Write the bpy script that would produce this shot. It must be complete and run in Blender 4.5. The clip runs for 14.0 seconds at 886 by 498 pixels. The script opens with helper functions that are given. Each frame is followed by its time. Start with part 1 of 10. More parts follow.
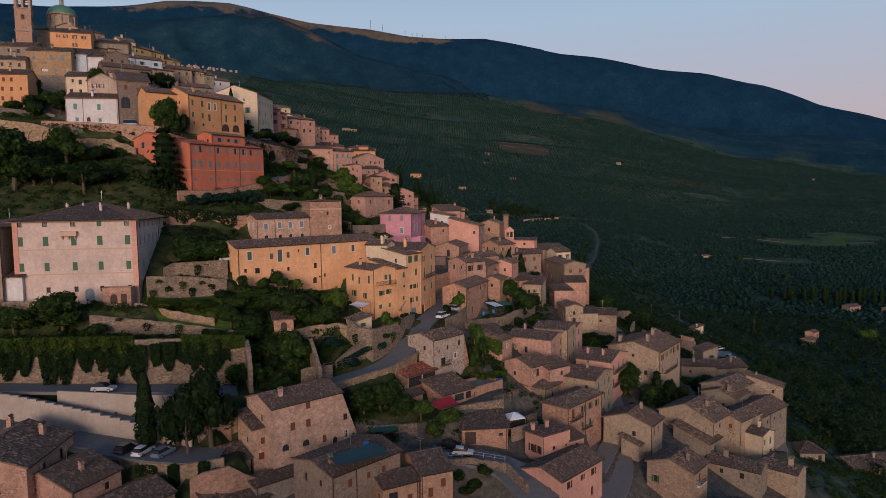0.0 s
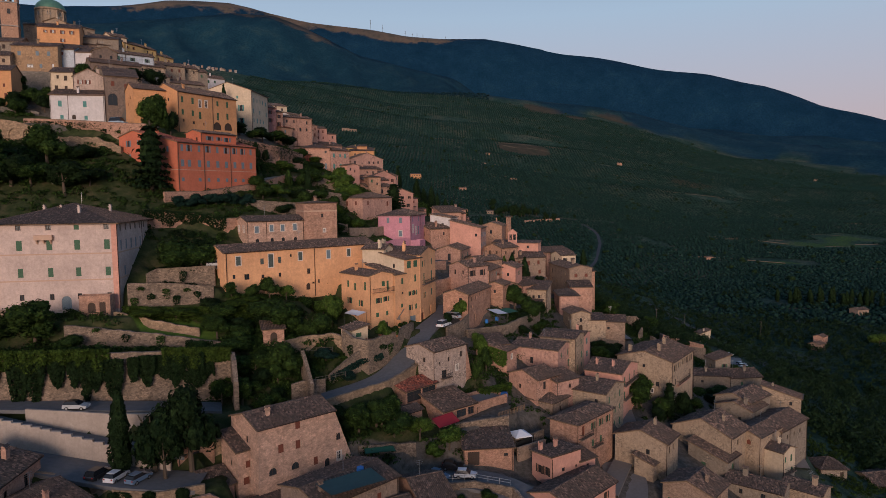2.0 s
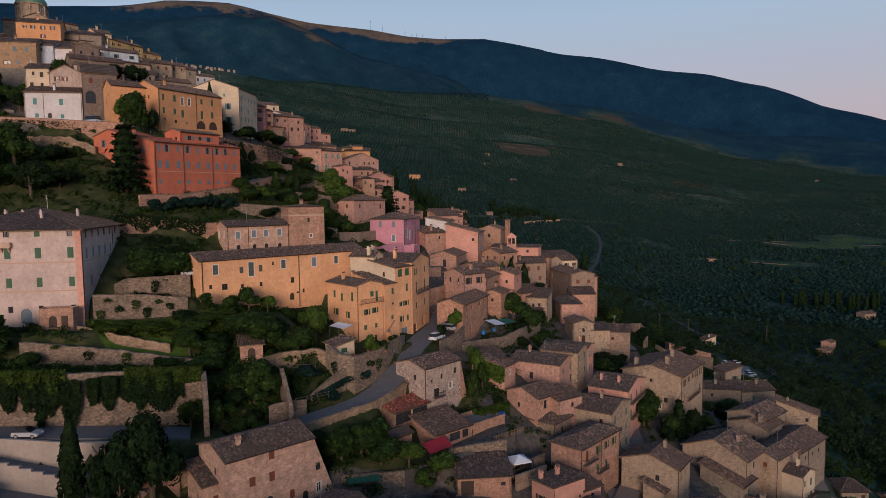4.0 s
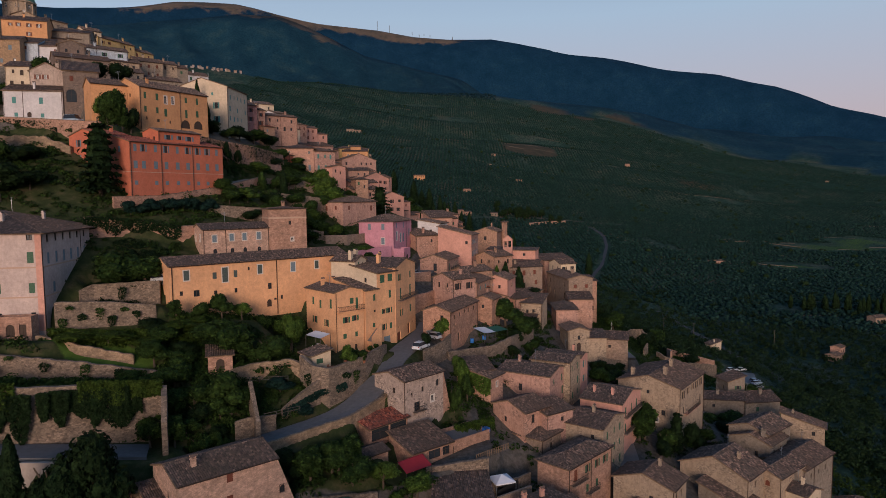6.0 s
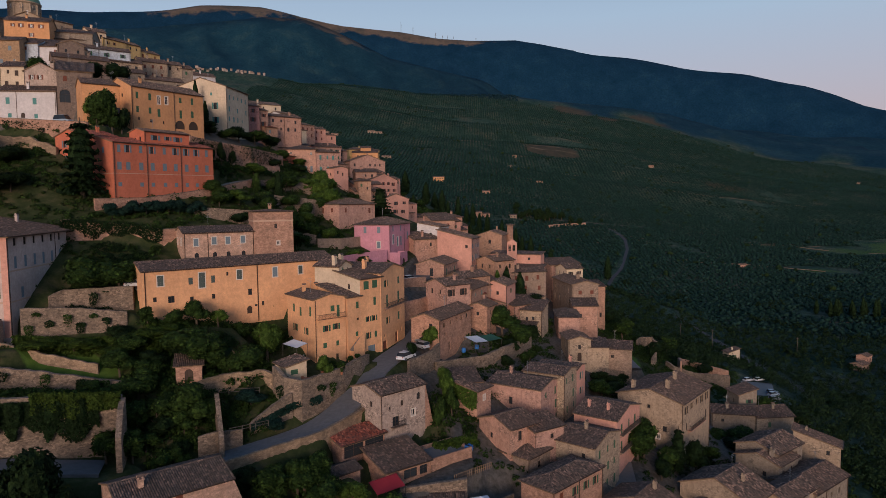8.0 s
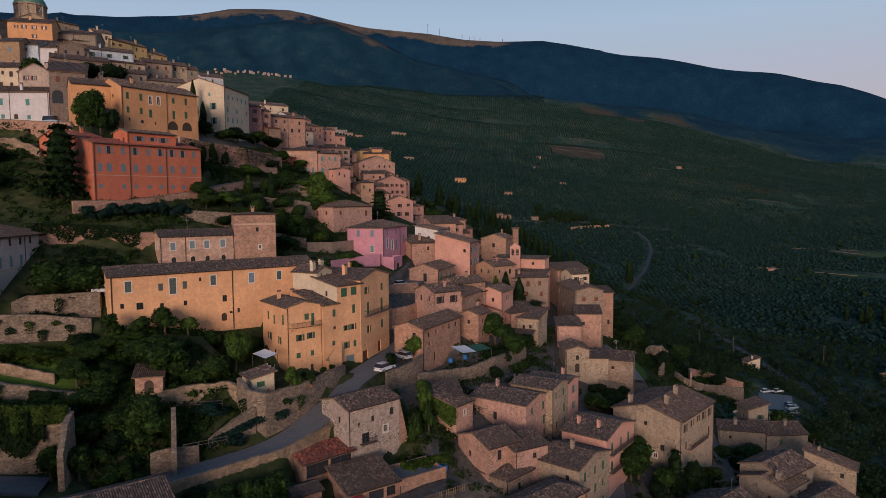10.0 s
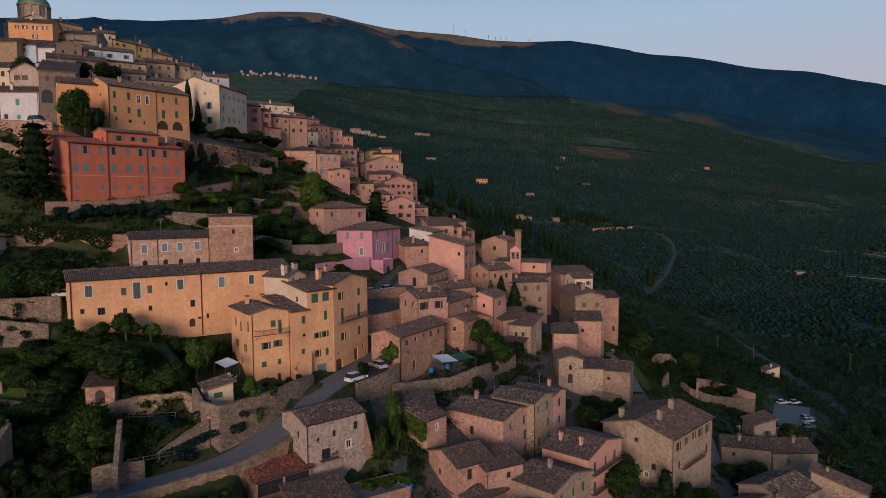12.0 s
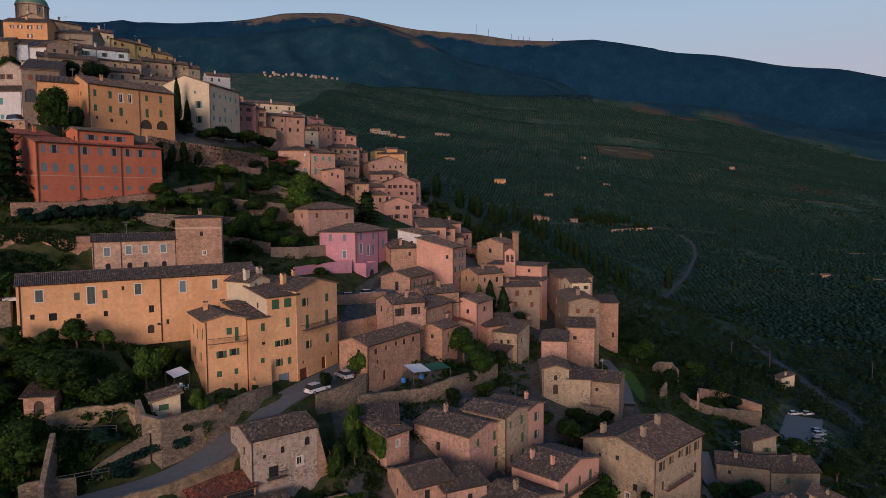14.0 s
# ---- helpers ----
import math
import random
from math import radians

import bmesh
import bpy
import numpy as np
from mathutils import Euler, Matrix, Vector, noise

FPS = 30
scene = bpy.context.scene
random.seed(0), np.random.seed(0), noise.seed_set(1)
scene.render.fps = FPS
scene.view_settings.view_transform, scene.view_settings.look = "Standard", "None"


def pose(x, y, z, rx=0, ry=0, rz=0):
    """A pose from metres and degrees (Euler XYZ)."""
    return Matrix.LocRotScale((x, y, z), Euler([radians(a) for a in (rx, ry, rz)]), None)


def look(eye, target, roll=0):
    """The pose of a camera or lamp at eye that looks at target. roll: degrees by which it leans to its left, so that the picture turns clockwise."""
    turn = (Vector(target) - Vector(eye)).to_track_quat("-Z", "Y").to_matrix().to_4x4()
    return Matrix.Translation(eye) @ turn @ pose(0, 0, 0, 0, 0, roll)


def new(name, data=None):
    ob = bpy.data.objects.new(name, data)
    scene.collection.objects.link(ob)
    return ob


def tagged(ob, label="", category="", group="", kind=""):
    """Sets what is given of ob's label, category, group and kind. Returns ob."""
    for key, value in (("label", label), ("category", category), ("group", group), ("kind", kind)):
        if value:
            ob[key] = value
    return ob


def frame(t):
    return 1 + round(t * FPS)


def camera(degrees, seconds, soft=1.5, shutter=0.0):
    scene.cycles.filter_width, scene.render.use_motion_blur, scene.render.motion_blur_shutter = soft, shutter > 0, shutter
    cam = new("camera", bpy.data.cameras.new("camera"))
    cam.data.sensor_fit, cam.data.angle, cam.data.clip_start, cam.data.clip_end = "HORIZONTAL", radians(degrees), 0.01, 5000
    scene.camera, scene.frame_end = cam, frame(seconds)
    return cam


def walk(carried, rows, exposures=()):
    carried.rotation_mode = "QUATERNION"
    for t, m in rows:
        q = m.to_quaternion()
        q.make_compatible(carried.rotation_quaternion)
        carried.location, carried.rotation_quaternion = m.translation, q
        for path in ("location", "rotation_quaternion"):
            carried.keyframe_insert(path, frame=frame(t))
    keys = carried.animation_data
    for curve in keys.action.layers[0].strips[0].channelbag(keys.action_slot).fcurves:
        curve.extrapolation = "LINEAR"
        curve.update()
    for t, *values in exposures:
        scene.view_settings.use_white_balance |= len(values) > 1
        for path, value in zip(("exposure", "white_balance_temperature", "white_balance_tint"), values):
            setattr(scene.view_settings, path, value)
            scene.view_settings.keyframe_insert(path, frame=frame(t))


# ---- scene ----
cam = camera(67.8, 14.0, soft=0.75)
METRES, EYE, TILT, LEAN, TURN = 75.0, 100.0, 0.0, 0.0, 0.0
ROWS = [
    (0.0, 0.0, 0.0, 0.0, -0.06, -4.73, 0.67),
    (0.5, -0.0001, 0.0258, 0.0003, -0.05, -4.72, 0.66),
    (1.0, -0.0009, 0.0552, 0.0011, -0.05, -4.71, 0.64),
    (1.5, -0.0019, 0.0879, 0.002, -0.07, -4.7, 0.61),
    (2.0, -0.0026, 0.1241, 0.0034, -0.06, -4.69, 0.61),
    (2.5, -0.0026, 0.163, 0.0045, -0.07, -4.68, 0.61),
    (3.0, 0.0006, 0.202, 0.0079, -0.07, -4.67, 0.61),
    (5.5, 0.0641, 0.3425, 0.0143, 0.16, -4.63, 0.6),
    (6.0, 0.0844, 0.3657, 0.0149, 0.63, -4.59, 0.6),
    (6.5, 0.1067, 0.3886, 0.0155, 1.43, -4.54, 0.57),
    (7.0, 0.1307, 0.412, 0.0161, 2.08, -4.49, 0.55),
    (7.5, 0.1565, 0.436, 0.0173, 2.41, -4.46, 0.53),
    (8.0, 0.1836, 0.4601, 0.0175, 2.7, -4.45, 0.51),
    (10.5, 0.326, 0.5886, 0.0209, 5.89, -4.27, 0.43),
    (11.0, 0.3554, 0.6153, 0.0204, 6.66, -4.24, 0.41),
    (11.5, 0.3849, 0.6422, 0.0206, 7.07, -4.23, 0.4),
    (12.0, 0.414, 0.6691, 0.0202, 7.41, -4.21, 0.4),
    (12.5, 0.4433, 0.6967, 0.0204, 7.86, -4.2, 0.4),
    (13.0, 0.4737, 0.7238, 0.0204, 8.58, -4.2, 0.37),
    (13.5, 0.5036, 0.7523, 0.0211, 9.02, -4.19, 0.36),
    (14.0, 0.5328, 0.7811, 0.0221, 9.48, -4.18, 0.36),
]
walk(cam, [(t, pose(0, 0, EYE, TILT, LEAN, TURN) @ pose(METRES * x, METRES * y, METRES * z, 90 + pitch, roll, yaw)) for t, x, y, z, yaw, pitch, roll in ROWS],
     exposures=[(0.0, 0.0), (14.0, 0.0)])

# ---- light ----
SUN_AZ = 184.0          # degrees: low glow from behind the first camera
SKY_GAIN, NISHITA_GAIN = 6.0, 0.25
world = bpy.data.worlds.new("dusk_sky")
scene.world = world
world.use_nodes = True
wn = world.node_tree.nodes
wn.clear()
wl = world.node_tree.links
w_out = wn.new("ShaderNodeOutputWorld")
w_bg = wn.new("ShaderNodeBackground")
w_sky = wn.new("ShaderNodeTexSky")
w_sky.sky_type = "NISHITA"
w_sky.sun_disc = False
w_sky.sun_elevation = radians(2.0)
w_sky.sun_rotation = radians(SUN_AZ)
w_sky.altitude = 400
w_sky.air_density, w_sky.dust_density, w_sky.ozone_density = 1.0, 1.5, 2.0
w_bg.inputs["Strength"].default_value = 0.15
# the dusk's own colours: rose at the horizon, blue above
w_co = wn.new("ShaderNodeTexCoord")
w_xyz = wn.new("ShaderNodeSeparateXYZ")
wl.new(w_co.outputs["Generated"], w_xyz.inputs[0])
w_ramp = wn.new("ShaderNodeValToRGB")
for k, (p, c) in enumerate(((0.0, (0.50, 0.36, 0.37)), (0.10, (0.50, 0.42, 0.49)), (0.25, (0.39, 0.50, 0.65)), (0.5, (0.13, 0.24, 0.44)), (1.0, (0.045, 0.105, 0.25)))):
    el = w_ramp.color_ramp.elements[k] if k < 2 else w_ramp.color_ramp.elements.new(p)
    el.position, el.color = p, (*c, 1)
wl.new(w_xyz.outputs["Z"], w_ramp.inputs["Fac"])
w_gain = wn.new("ShaderNodeVectorMath")
w_gain.operation = "SCALE"
w_gain.inputs["Scale"].default_value = SKY_GAIN
wl.new(w_ramp.outputs[0], w_gain.inputs[0])
w_mix = wn.new("ShaderNodeVectorMath")
w_mix.operation = "ADD"
w_half = wn.new("ShaderNodeVectorMath")
w_half.operation = "SCALE"
w_half.inputs["Scale"].default_value = NISHITA_GAIN
wl.new(w_sky.outputs[0], w_half.inputs[0])
wl.new(w_half.outputs[0], w_mix.inputs[0])
wl.new(w_gain.outputs[0], w_mix.inputs[1])
wl.new(w_mix.outputs[0], w_bg.inputs[0])
wl.new(w_bg.outputs[0], w_out.inputs[0])

sun = new("sun", bpy.data.lights.new("sun", "SUN"))
sun.data.energy, sun.data.angle, sun.data.color = 3.3, radians(26), (1.0, 0.755, 0.625)
sa, se = radians(SUN_AZ), radians(6.5)
sun.matrix_basis = look((0, 0, 300), (-math.sin(sa) * math.cos(se), -math.cos(sa) * math.cos(se), 300 - math.sin(se)))


# ---- materials ----
class Nodes:
    """A small wrapper to write node materials shortly."""

    def __init__(self, name):
        self.mat = bpy.data.materials.new(name)
        self.mat.use_nodes = True
        self.tree = self.mat.node_tree
        self.bsdf = self.tree.nodes["Principled BSDF"]
        self.bsdf.inputs["Specular IOR Level"].default_value = 0.25

    def add(self, kind, **values):
        n = self.tree.nodes.new(kind)
        for k, v in values.items():
            n.inputs[k].default_value = v
        return n

    def link(self, a, b):
        self.tree.links.new(a, b)

    def noise(self, vec, scale, detail=4.0, rough=0.6):
        n = self.add("ShaderNodeTexNoise", Scale=scale, Detail=detail, Roughness=rough)
        self.link(vec, n.inputs["Vector"])
        return n.outputs["Fac"]

    def ramp(self, fac, *stops):
        n = self.tree.nodes.new("ShaderNodeValToRGB")
        el = n.color_ramp.elements
        while len(el) < len(stops):
            el.new(0.5)
        for e, (p, c) in zip(el, stops):
            e.position, e.color = p, (c, c, c, 1) if isinstance(c, (int, float)) else (*c, 1)
        self.link(fac, n.inputs["Fac"])
        return n.outputs["Color"]

    def mix(self, fac, a, b, how="MIX"):
        n = self.tree.nodes.new("ShaderNodeMix")
        n.data_type, n.blend_type = "RGBA", how
        for sock, v in ((n.inputs["Factor"], fac), (n.inputs["A"], a), (n.inputs["B"], b)):
            pass
        ins = [s for s in n.inputs if s.enabled]
        for sock, v in zip(ins, (fac, a, b)):
            if isinstance(v, (int, float)):
                sock.default_value = v
            elif isinstance(v, tuple):
                sock.default_value = (*v, 1)
            else:
                self.link(v, sock)
        return [s for s in n.outputs if s.enabled][0]

    def maths(self, op, a, b=0.0):
        n = self.tree.nodes.new("ShaderNodeMath")
        n.operation = op
        for sock, v in zip(n.inputs, (a, b)):
            if isinstance(v, (int, float)):
                sock.default_value = v
            else:
                self.link(v, sock)
        return n.outputs[0]

    def place(self, scale=(1, 1, 1)):
        g = self.tree.nodes.new("ShaderNodeNewGeometry")
        m = self.add("ShaderNodeMapping")
        m.inputs["Scale"].default_value = scale
        self.link(g.outputs["Position"], m.inputs["Vector"])
        return m.outputs[0]

    def uv(self, scale=(1, 1, 1)):
        g = self.tree.nodes.new("ShaderNodeTexCoord")
        m = self.add("ShaderNodeMapping")
        m.inputs["Scale"].default_value = scale
        self.link(g.outputs["UV"], m.inputs["Vector"])
        return m.outputs[0]

    def chance(self):
        return self.tree.nodes.new("ShaderNodeObjectInfo").outputs["Random"]

    def done(self, colour, rough=0.9, bump=None, strength=0.4, distance=0.03, gloss=None):
        if gloss is not None:
            self.bsdf.inputs["Specular IOR Level"].default_value = gloss
        if isinstance(colour, tuple):
            self.bsdf.inputs["Base Color"].default_value = (*colour, 1)
        else:
            self.link(colour, self.bsdf.inputs["Base Color"])
        self.bsdf.inputs["Roughness"].default_value = rough
        if bump is not None:
            b = self.add("ShaderNodeBump", Strength=strength, Distance=distance)
            self.link(bump, b.inputs["Height"])
            self.link(b.outputs[0], self.bsdf.inputs["Normal"])
        return self.mat


def shade(c, k):
    return tuple(min(1.0, v * k) for v in c)


def plaster(name, c, stain=0.6):
    """Old lime plaster: blotches, patches, vertical run marks, grime."""
    n = Nodes(name)
    p = n.place()
    dull = (c[0] * 0.55 + 0.05, c[1] * 0.55 + 0.045, c[2] * 0.55 + 0.04)
    big = n.noise(p, 0.2, 6, 0.65)
    patch = n.noise(p, 0.75, 5, 0.7)
    small = n.noise(p, 2.6, 7, 0.75)
    runs = n.noise(n.place((1.6, 1.6, 0.10)), 1.0, 5, 0.65)
    col = n.mix(n.ramp(big, (0.3, 0.0), (0.7, 1.0)), shade(c, 0.8), shade(c, 1.12))
    col = n.mix(n.ramp(patch, (0.5, 0.0), (0.62, 0.55 * stain)), col, dull)
    col = n.mix(n.ramp(small, (0.4, 0.0), (0.75, 0.8 * stain)), col, shade(c, 0.6))
    col = n.mix(n.ramp(runs, (0.5, 0.0), (0.75, 0.75 * stain)), col, shade(dull, 0.75))
    if stain > 0.5:                       # bare stone where the render has fallen off
        cell = n.add("ShaderNodeTexVoronoi", Scale=3.0)
        n.link(n.place((1, 1, 1.6)), cell.inputs["Vector"])
        grey = n.tree.nodes.new("ShaderNodeRGBToBW")
        n.link(cell.outputs["Color"], grey.inputs[0])
        bare = n.ramp(grey.outputs[0], (0.2, shade(dull, 0.6)), (0.5, dull), (0.85, shade(c, 1.15)))
        col = n.mix(n.ramp(n.noise(p, 0.33, 7, 0.7), (0.5, 0.0), (0.58, 0.9)), col, bare)
    col = n.mix(0.55 if stain > 0.5 else 0.28, col, n.ramp(n.noise(p, 1.5, 8, 0.8), (0.36, 0.4), (0.5, 0.95), (0.62, 1.5)), "MULTIPLY")
    col = n.mix(n.ramp(n.chance(), (0.0, 0.0), (1.0, 0.25)), col, shade(dull, 0.95))
    return n.done(col, 0.92, n.noise(p, 6.0, 6), 0.5, 0.03)


def stone(name, c, size=4.2, mortar=0.8, show=0.55):
    """Rubble masonry, partly smeared with old render: small uneven stones, stains, worn joints."""
    n = Nodes(name)
    p = n.place((1, 1, 1.5))
    warp = n.add("ShaderNodeTexNoise", Scale=2.0, Detail=3.0)
    n.link(p, warp.inputs["Vector"])
    shifted = n.tree.nodes.new("ShaderNodeMixRGB")
    shifted.blend_type = "ADD"
    shifted.inputs[0].default_value = 0.55
    n.link(p, shifted.inputs[1])
    n.link(warp.outputs["Color"], shifted.inputs[2])
    cell = n.add("ShaderNodeTexVoronoi", Scale=size)
    n.link(shifted.outputs[0], cell.inputs["Vector"])
    edge = n.add("ShaderNodeTexVoronoi", Scale=size)
    edge.feature = "DISTANCE_TO_EDGE"
    n.link(shifted.outputs[0], edge.inputs["Vector"])
    grey = n.tree.nodes.new("ShaderNodeRGBToBW")
    n.link(cell.outputs["Color"], grey.inputs[0])
    blocks = n.ramp(grey.outputs[0], (0.15, shade(c, 0.5)), (0.5, c), (0.9, shade((c[0], c[1] * 0.98, c[2] * 0.95), 1.42)))
    blocks = n.mix(n.ramp(edge.outputs["Distance"], (0.0, 0.7), (0.07, 0.0)), blocks, shade(c, mortar * 0.5))
    render = n.mix(n.ramp(n.noise(p, 1.1, 6, 0.7), (0.3, 0.0), (0.75, 1.0)), shade(c, 0.75), shade(c, 1.12))
    worn = n.ramp(n.noise(p, 0.5, 6, 0.65), (0.42, 0.25 + 0.75 * (1 - show)), (0.6, 1 - show))
    col = n.mix(worn, blocks, render)
    col = n.mix(n.ramp(n.noise(p, 0.28, 6, 0.7), (0.45, 0.0), (0.72, 0.7)), col, shade((c[0] * 0.78, c[1] * 0.86, c[2] * 0.9), 0.55))
    col = n.mix(n.ramp(n.noise(n.place((1.2, 1.2, 0.15)), 0.9, 4), (0.55, 0.0), (0.8, 0.5)), col, shade(c, 0.45))
    col = n.mix(0.5, col, n.ramp(n.noise(p, 1.3, 8, 0.8), (0.36, 0.38), (0.5, 0.95), (0.62, 1.55)), "MULTIPLY")
    high = n.maths("ADD", n.ramp(edge.outputs["Distance"], (0.0, 0.0), (0.12, 1.0)), n.noise(p, 9.0, 4))
    return n.done(col, 0.95, high, 0.8, 0.05)


def tiles(name, a, b, c):
    """Barrel tiles: the roof's map is in metres, a tile is 0.3 by 0.42."""
    n = Nodes(name)
    u = n.uv((1 / 0.3, 1 / 0.42, 1))
    fl = n.tree.nodes.new("ShaderNodeVectorMath")
    fl.operation = "FLOOR"
    n.link(u, fl.inputs[0])
    wh = n.tree.nodes.new("ShaderNodeTexWhiteNoise")
    wh.noise_dimensions = "3D"
    n.link(fl.outputs[0], wh.inputs["Vector"])
    p = n.place()
    base = n.ramp(wh.outputs["Value"], (0.0, shade(a, 0.35)), (0.35, shade(a, 0.85)), (0.7, b), (0.9, shade(c, 1.2)), (1.0, shade(c, 1.7)))
    lichen = n.ramp(n.noise(p, 0.5, 6, 0.7), (0.4, 0.0), (0.68, 0.7))
    col = n.mix(lichen, base, (0.075, 0.07, 0.062))
    col = n.mix(n.ramp(n.noise(p, 3.5, 4), (0.5, 0.0), (0.8, 0.6)), col, (0.05, 0.045, 0.04))
    col = n.mix(n.ramp(n.chance(), (0.0, 0.0), (1.0, 0.45)), col, shade(b, 0.55))
    fr = n.tree.nodes.new("ShaderNodeVectorMath")
    fr.operation = "FRACTION"
    n.link(u, fr.inputs[0])
    sep = n.tree.nodes.new("ShaderNodeSeparateXYZ")
    n.link(fr.outputs[0], sep.inputs[0])
    high = n.maths("ADD", n.maths("MULTIPLY", sep.outputs["Y"], -0.6), n.maths("MULTIPLY", wh.outputs["Value"], 0.7))
    return n.done(col, 0.9, high, 0.8, 0.05)


def plain(name, c, rough=0.6, metal=0.0, grain=3.0, wear=0.35):
    n = Nodes(name)
    p = n.place()
    col = n.mix(n.ramp(n.noise(p, grain, 5), (0.35, 0.0), (0.75, wear)), c, shade(c, 0.55))
    col = n.mix(n.ramp(n.chance(), (0.0, 0.0), (1.0, 0.3)), col, shade(c, 0.75))
    n.bsdf.inputs["Metallic"].default_value = metal
    return n.done(col, rough, n.noise(p, grain * 6, 3), 0.15, 0.01)


def foliage(name, dark, light):
    """Leaves: each one its own tint, with shaded gaps between sprays put in as dark blotches."""
    n = Nodes(name)
    g = n.tree.nodes.new("ShaderNodeNewGeometry")
    col = n.ramp(g.outputs["Random Per Island"], (0.0, shade(dark, 0.7)), (0.55, dark), (1.0, light))
    col = n.mix(n.ramp(n.noise(n.place(), 0.25, 3), (0.35, 0.0), (0.7, 0.5)), col, shade(dark, 0.8))
    col = n.mix(n.ramp(n.chance(), (0.0, 0.0), (1.0, 0.35)), col, shade(light, 0.6))
    # Shade of gaps in the crown, coloured in as dark noise blotches.
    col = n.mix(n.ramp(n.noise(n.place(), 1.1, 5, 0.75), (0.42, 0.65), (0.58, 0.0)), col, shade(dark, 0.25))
    return n.done(col, 0.75, n.noise(n.place(), 2.2, 4, 0.7), 1.0, 0.6, 0.08)


def paint(name, c, rough=0.3, coat=0.5):
    n = Nodes(name)
    col = n.mix(n.ramp(n.noise(n.place(), 2.5, 4), (0.4, 0.0), (0.8, 0.3)), c, shade(c, 0.7))
    n.bsdf.inputs["Coat Weight"].default_value = coat
    n.bsdf.inputs["Specular IOR Level"].default_value = 0.5
    return n.done(col, rough)


def glass(name, c=(0.02, 0.025, 0.03)):
    n = Nodes(name)
    n.bsdf.inputs["Specular IOR Level"].default_value = 0.6
    col = n.mix(n.chance(), c, shade(c, 1.6))
    return n.done(col, 0.2, n.noise(n.place(), 2.0, 2), 0.2, 0.03, 0.35)


# sand and ashen: upper-town greys, on lower houses a stand-in for shade
COLOURS = dict(white=(0.60, 0.56, 0.55), palazzo=(0.52, 0.405, 0.355), cream=(0.62, 0.49, 0.35), yellow=(0.72, 0.385, 0.20), gold=(0.60, 0.40, 0.17),
               orange=(0.60, 0.30, 0.14), red=(0.54, 0.155, 0.085), pink=(0.60, 0.27, 0.33), salmon=(0.60, 0.31, 0.235), peach=(0.51, 0.286, 0.205),
               # The bluish white here is whitewash with the blue of shade put in.
               buff=(0.445, 0.258, 0.172), tan=(0.31, 0.218, 0.16), grey=(0.32, 0.275, 0.245), brown=(0.29, 0.19, 0.145), rose=(0.45, 0.21, 0.185), rosewash=(0.50, 0.315, 0.25), blush=(0.51, 0.294, 0.226), shadewhite=(0.47, 0.52, 0.57), umber=(0.20, 0.145, 0.115), ember=(0.37, 0.235, 0.135), dove=(0.44, 0.335, 0.275), sand=(0.40, 0.295, 0.205), ashen=(0.27, 0.215, 0.165))
TIDY = ("palazzo", "yellow", "pink", "red", "white", "cream", "orange", "gold", "salmon", "rosewash")
WALL = {k: plaster("plaster_" + k, v, 0.28 if k in TIDY else 0.7) for k, v in COLOURS.items()}
WALL["stone"] = stone("rubble_masonry", (0.50, 0.280, 0.193), 4.2, 0.8, 0.42)
WALL["rough"] = stone("rough_plastered_masonry", (0.47, 0.272, 0.192), 3.6, 1.0, 0.35)
# Duller copies of the two above, the lower quarter's shade put into the colour.
WALL["shadestone"] = stone("shaded_rubble_masonry", (0.39, 0.265, 0.19), 4.2, 0.8, 0.42)
WALL["shaderough"] = stone("shaded_plastered_masonry", (0.37, 0.258, 0.19), 3.6, 1.0, 0.35)
TOWN_STONE = stone("grey_town_masonry", (0.22, 0.19, 0.158), 3.0, 0.9, 0.6)
WALL["rosewash"] = stone("rose_washed_masonry", (0.60, 0.385, 0.285), 4.6, 0.95, 0.34)
RUBBLE = stone("retaining_masonry", (0.245, 0.182, 0.135), 2.6, 0.7, 0.9)
DRYSTONE = plain("lichened_dry_stone", (0.10, 0.088, 0.072), 0.95, 0, 0.6, 0.6)
OCHRE_ROCK = stone("ochre_bank", (0.31, 0.215, 0.14), 1.3, 0.7, 0.6)
ROOF = tiles("barrel_tiles", (0.12, 0.085, 0.068), (0.17, 0.112, 0.086), (0.25, 0.158, 0.117))
ROOF_RED = tiles("red_tiles", (0.26, 0.07, 0.045), (0.33, 0.09, 0.055), (0.36, 0.12, 0.075))
ROOF_DARK = tiles("dark_tiles", (0.085, 0.064, 0.056), (0.12, 0.088, 0.074), (0.18, 0.125, 0.10))
GREEN = plain("green_shutter_paint", (0.045, 0.11, 0.06), 0.6, 0, 4, 0.5)
BLUEGREY = plain("blue_grey_shutter_paint", (0.16, 0.21, 0.24), 0.6, 0, 4, 0.5)
GREYGREEN = plain("grey_green_shutter_paint", (0.075, 0.095, 0.085), 0.6, 0, 4, 0.5)
TEAL = plain("teal_shutter_paint", (0.08, 0.24, 0.22), 0.6, 0, 4, 0.5)
RUST = plain("red_brown_shutter_paint", (0.16, 0.05, 0.03), 0.6, 0, 4, 0.5)
DARKWOOD = plain("dark_wood", (0.06, 0.04, 0.03), 0.7, 0, 5, 0.5)
WOOD = plain("weathered_wood", (0.20, 0.13, 0.08), 0.8, 0, 5, 0.5)
SURROUND = plain("pale_stone_surround", (0.62, 0.56, 0.50), 0.85, 0, 2, 0.25)
CORNICE = plain("plain_plaster_band", (0.50, 0.34, 0.25), 0.9, 0, 2, 0.3)
GLASS = glass("window_glass")
POLE = plain("weathered_pole", (0.09, 0.08, 0.07), 0.8, 0, 6)
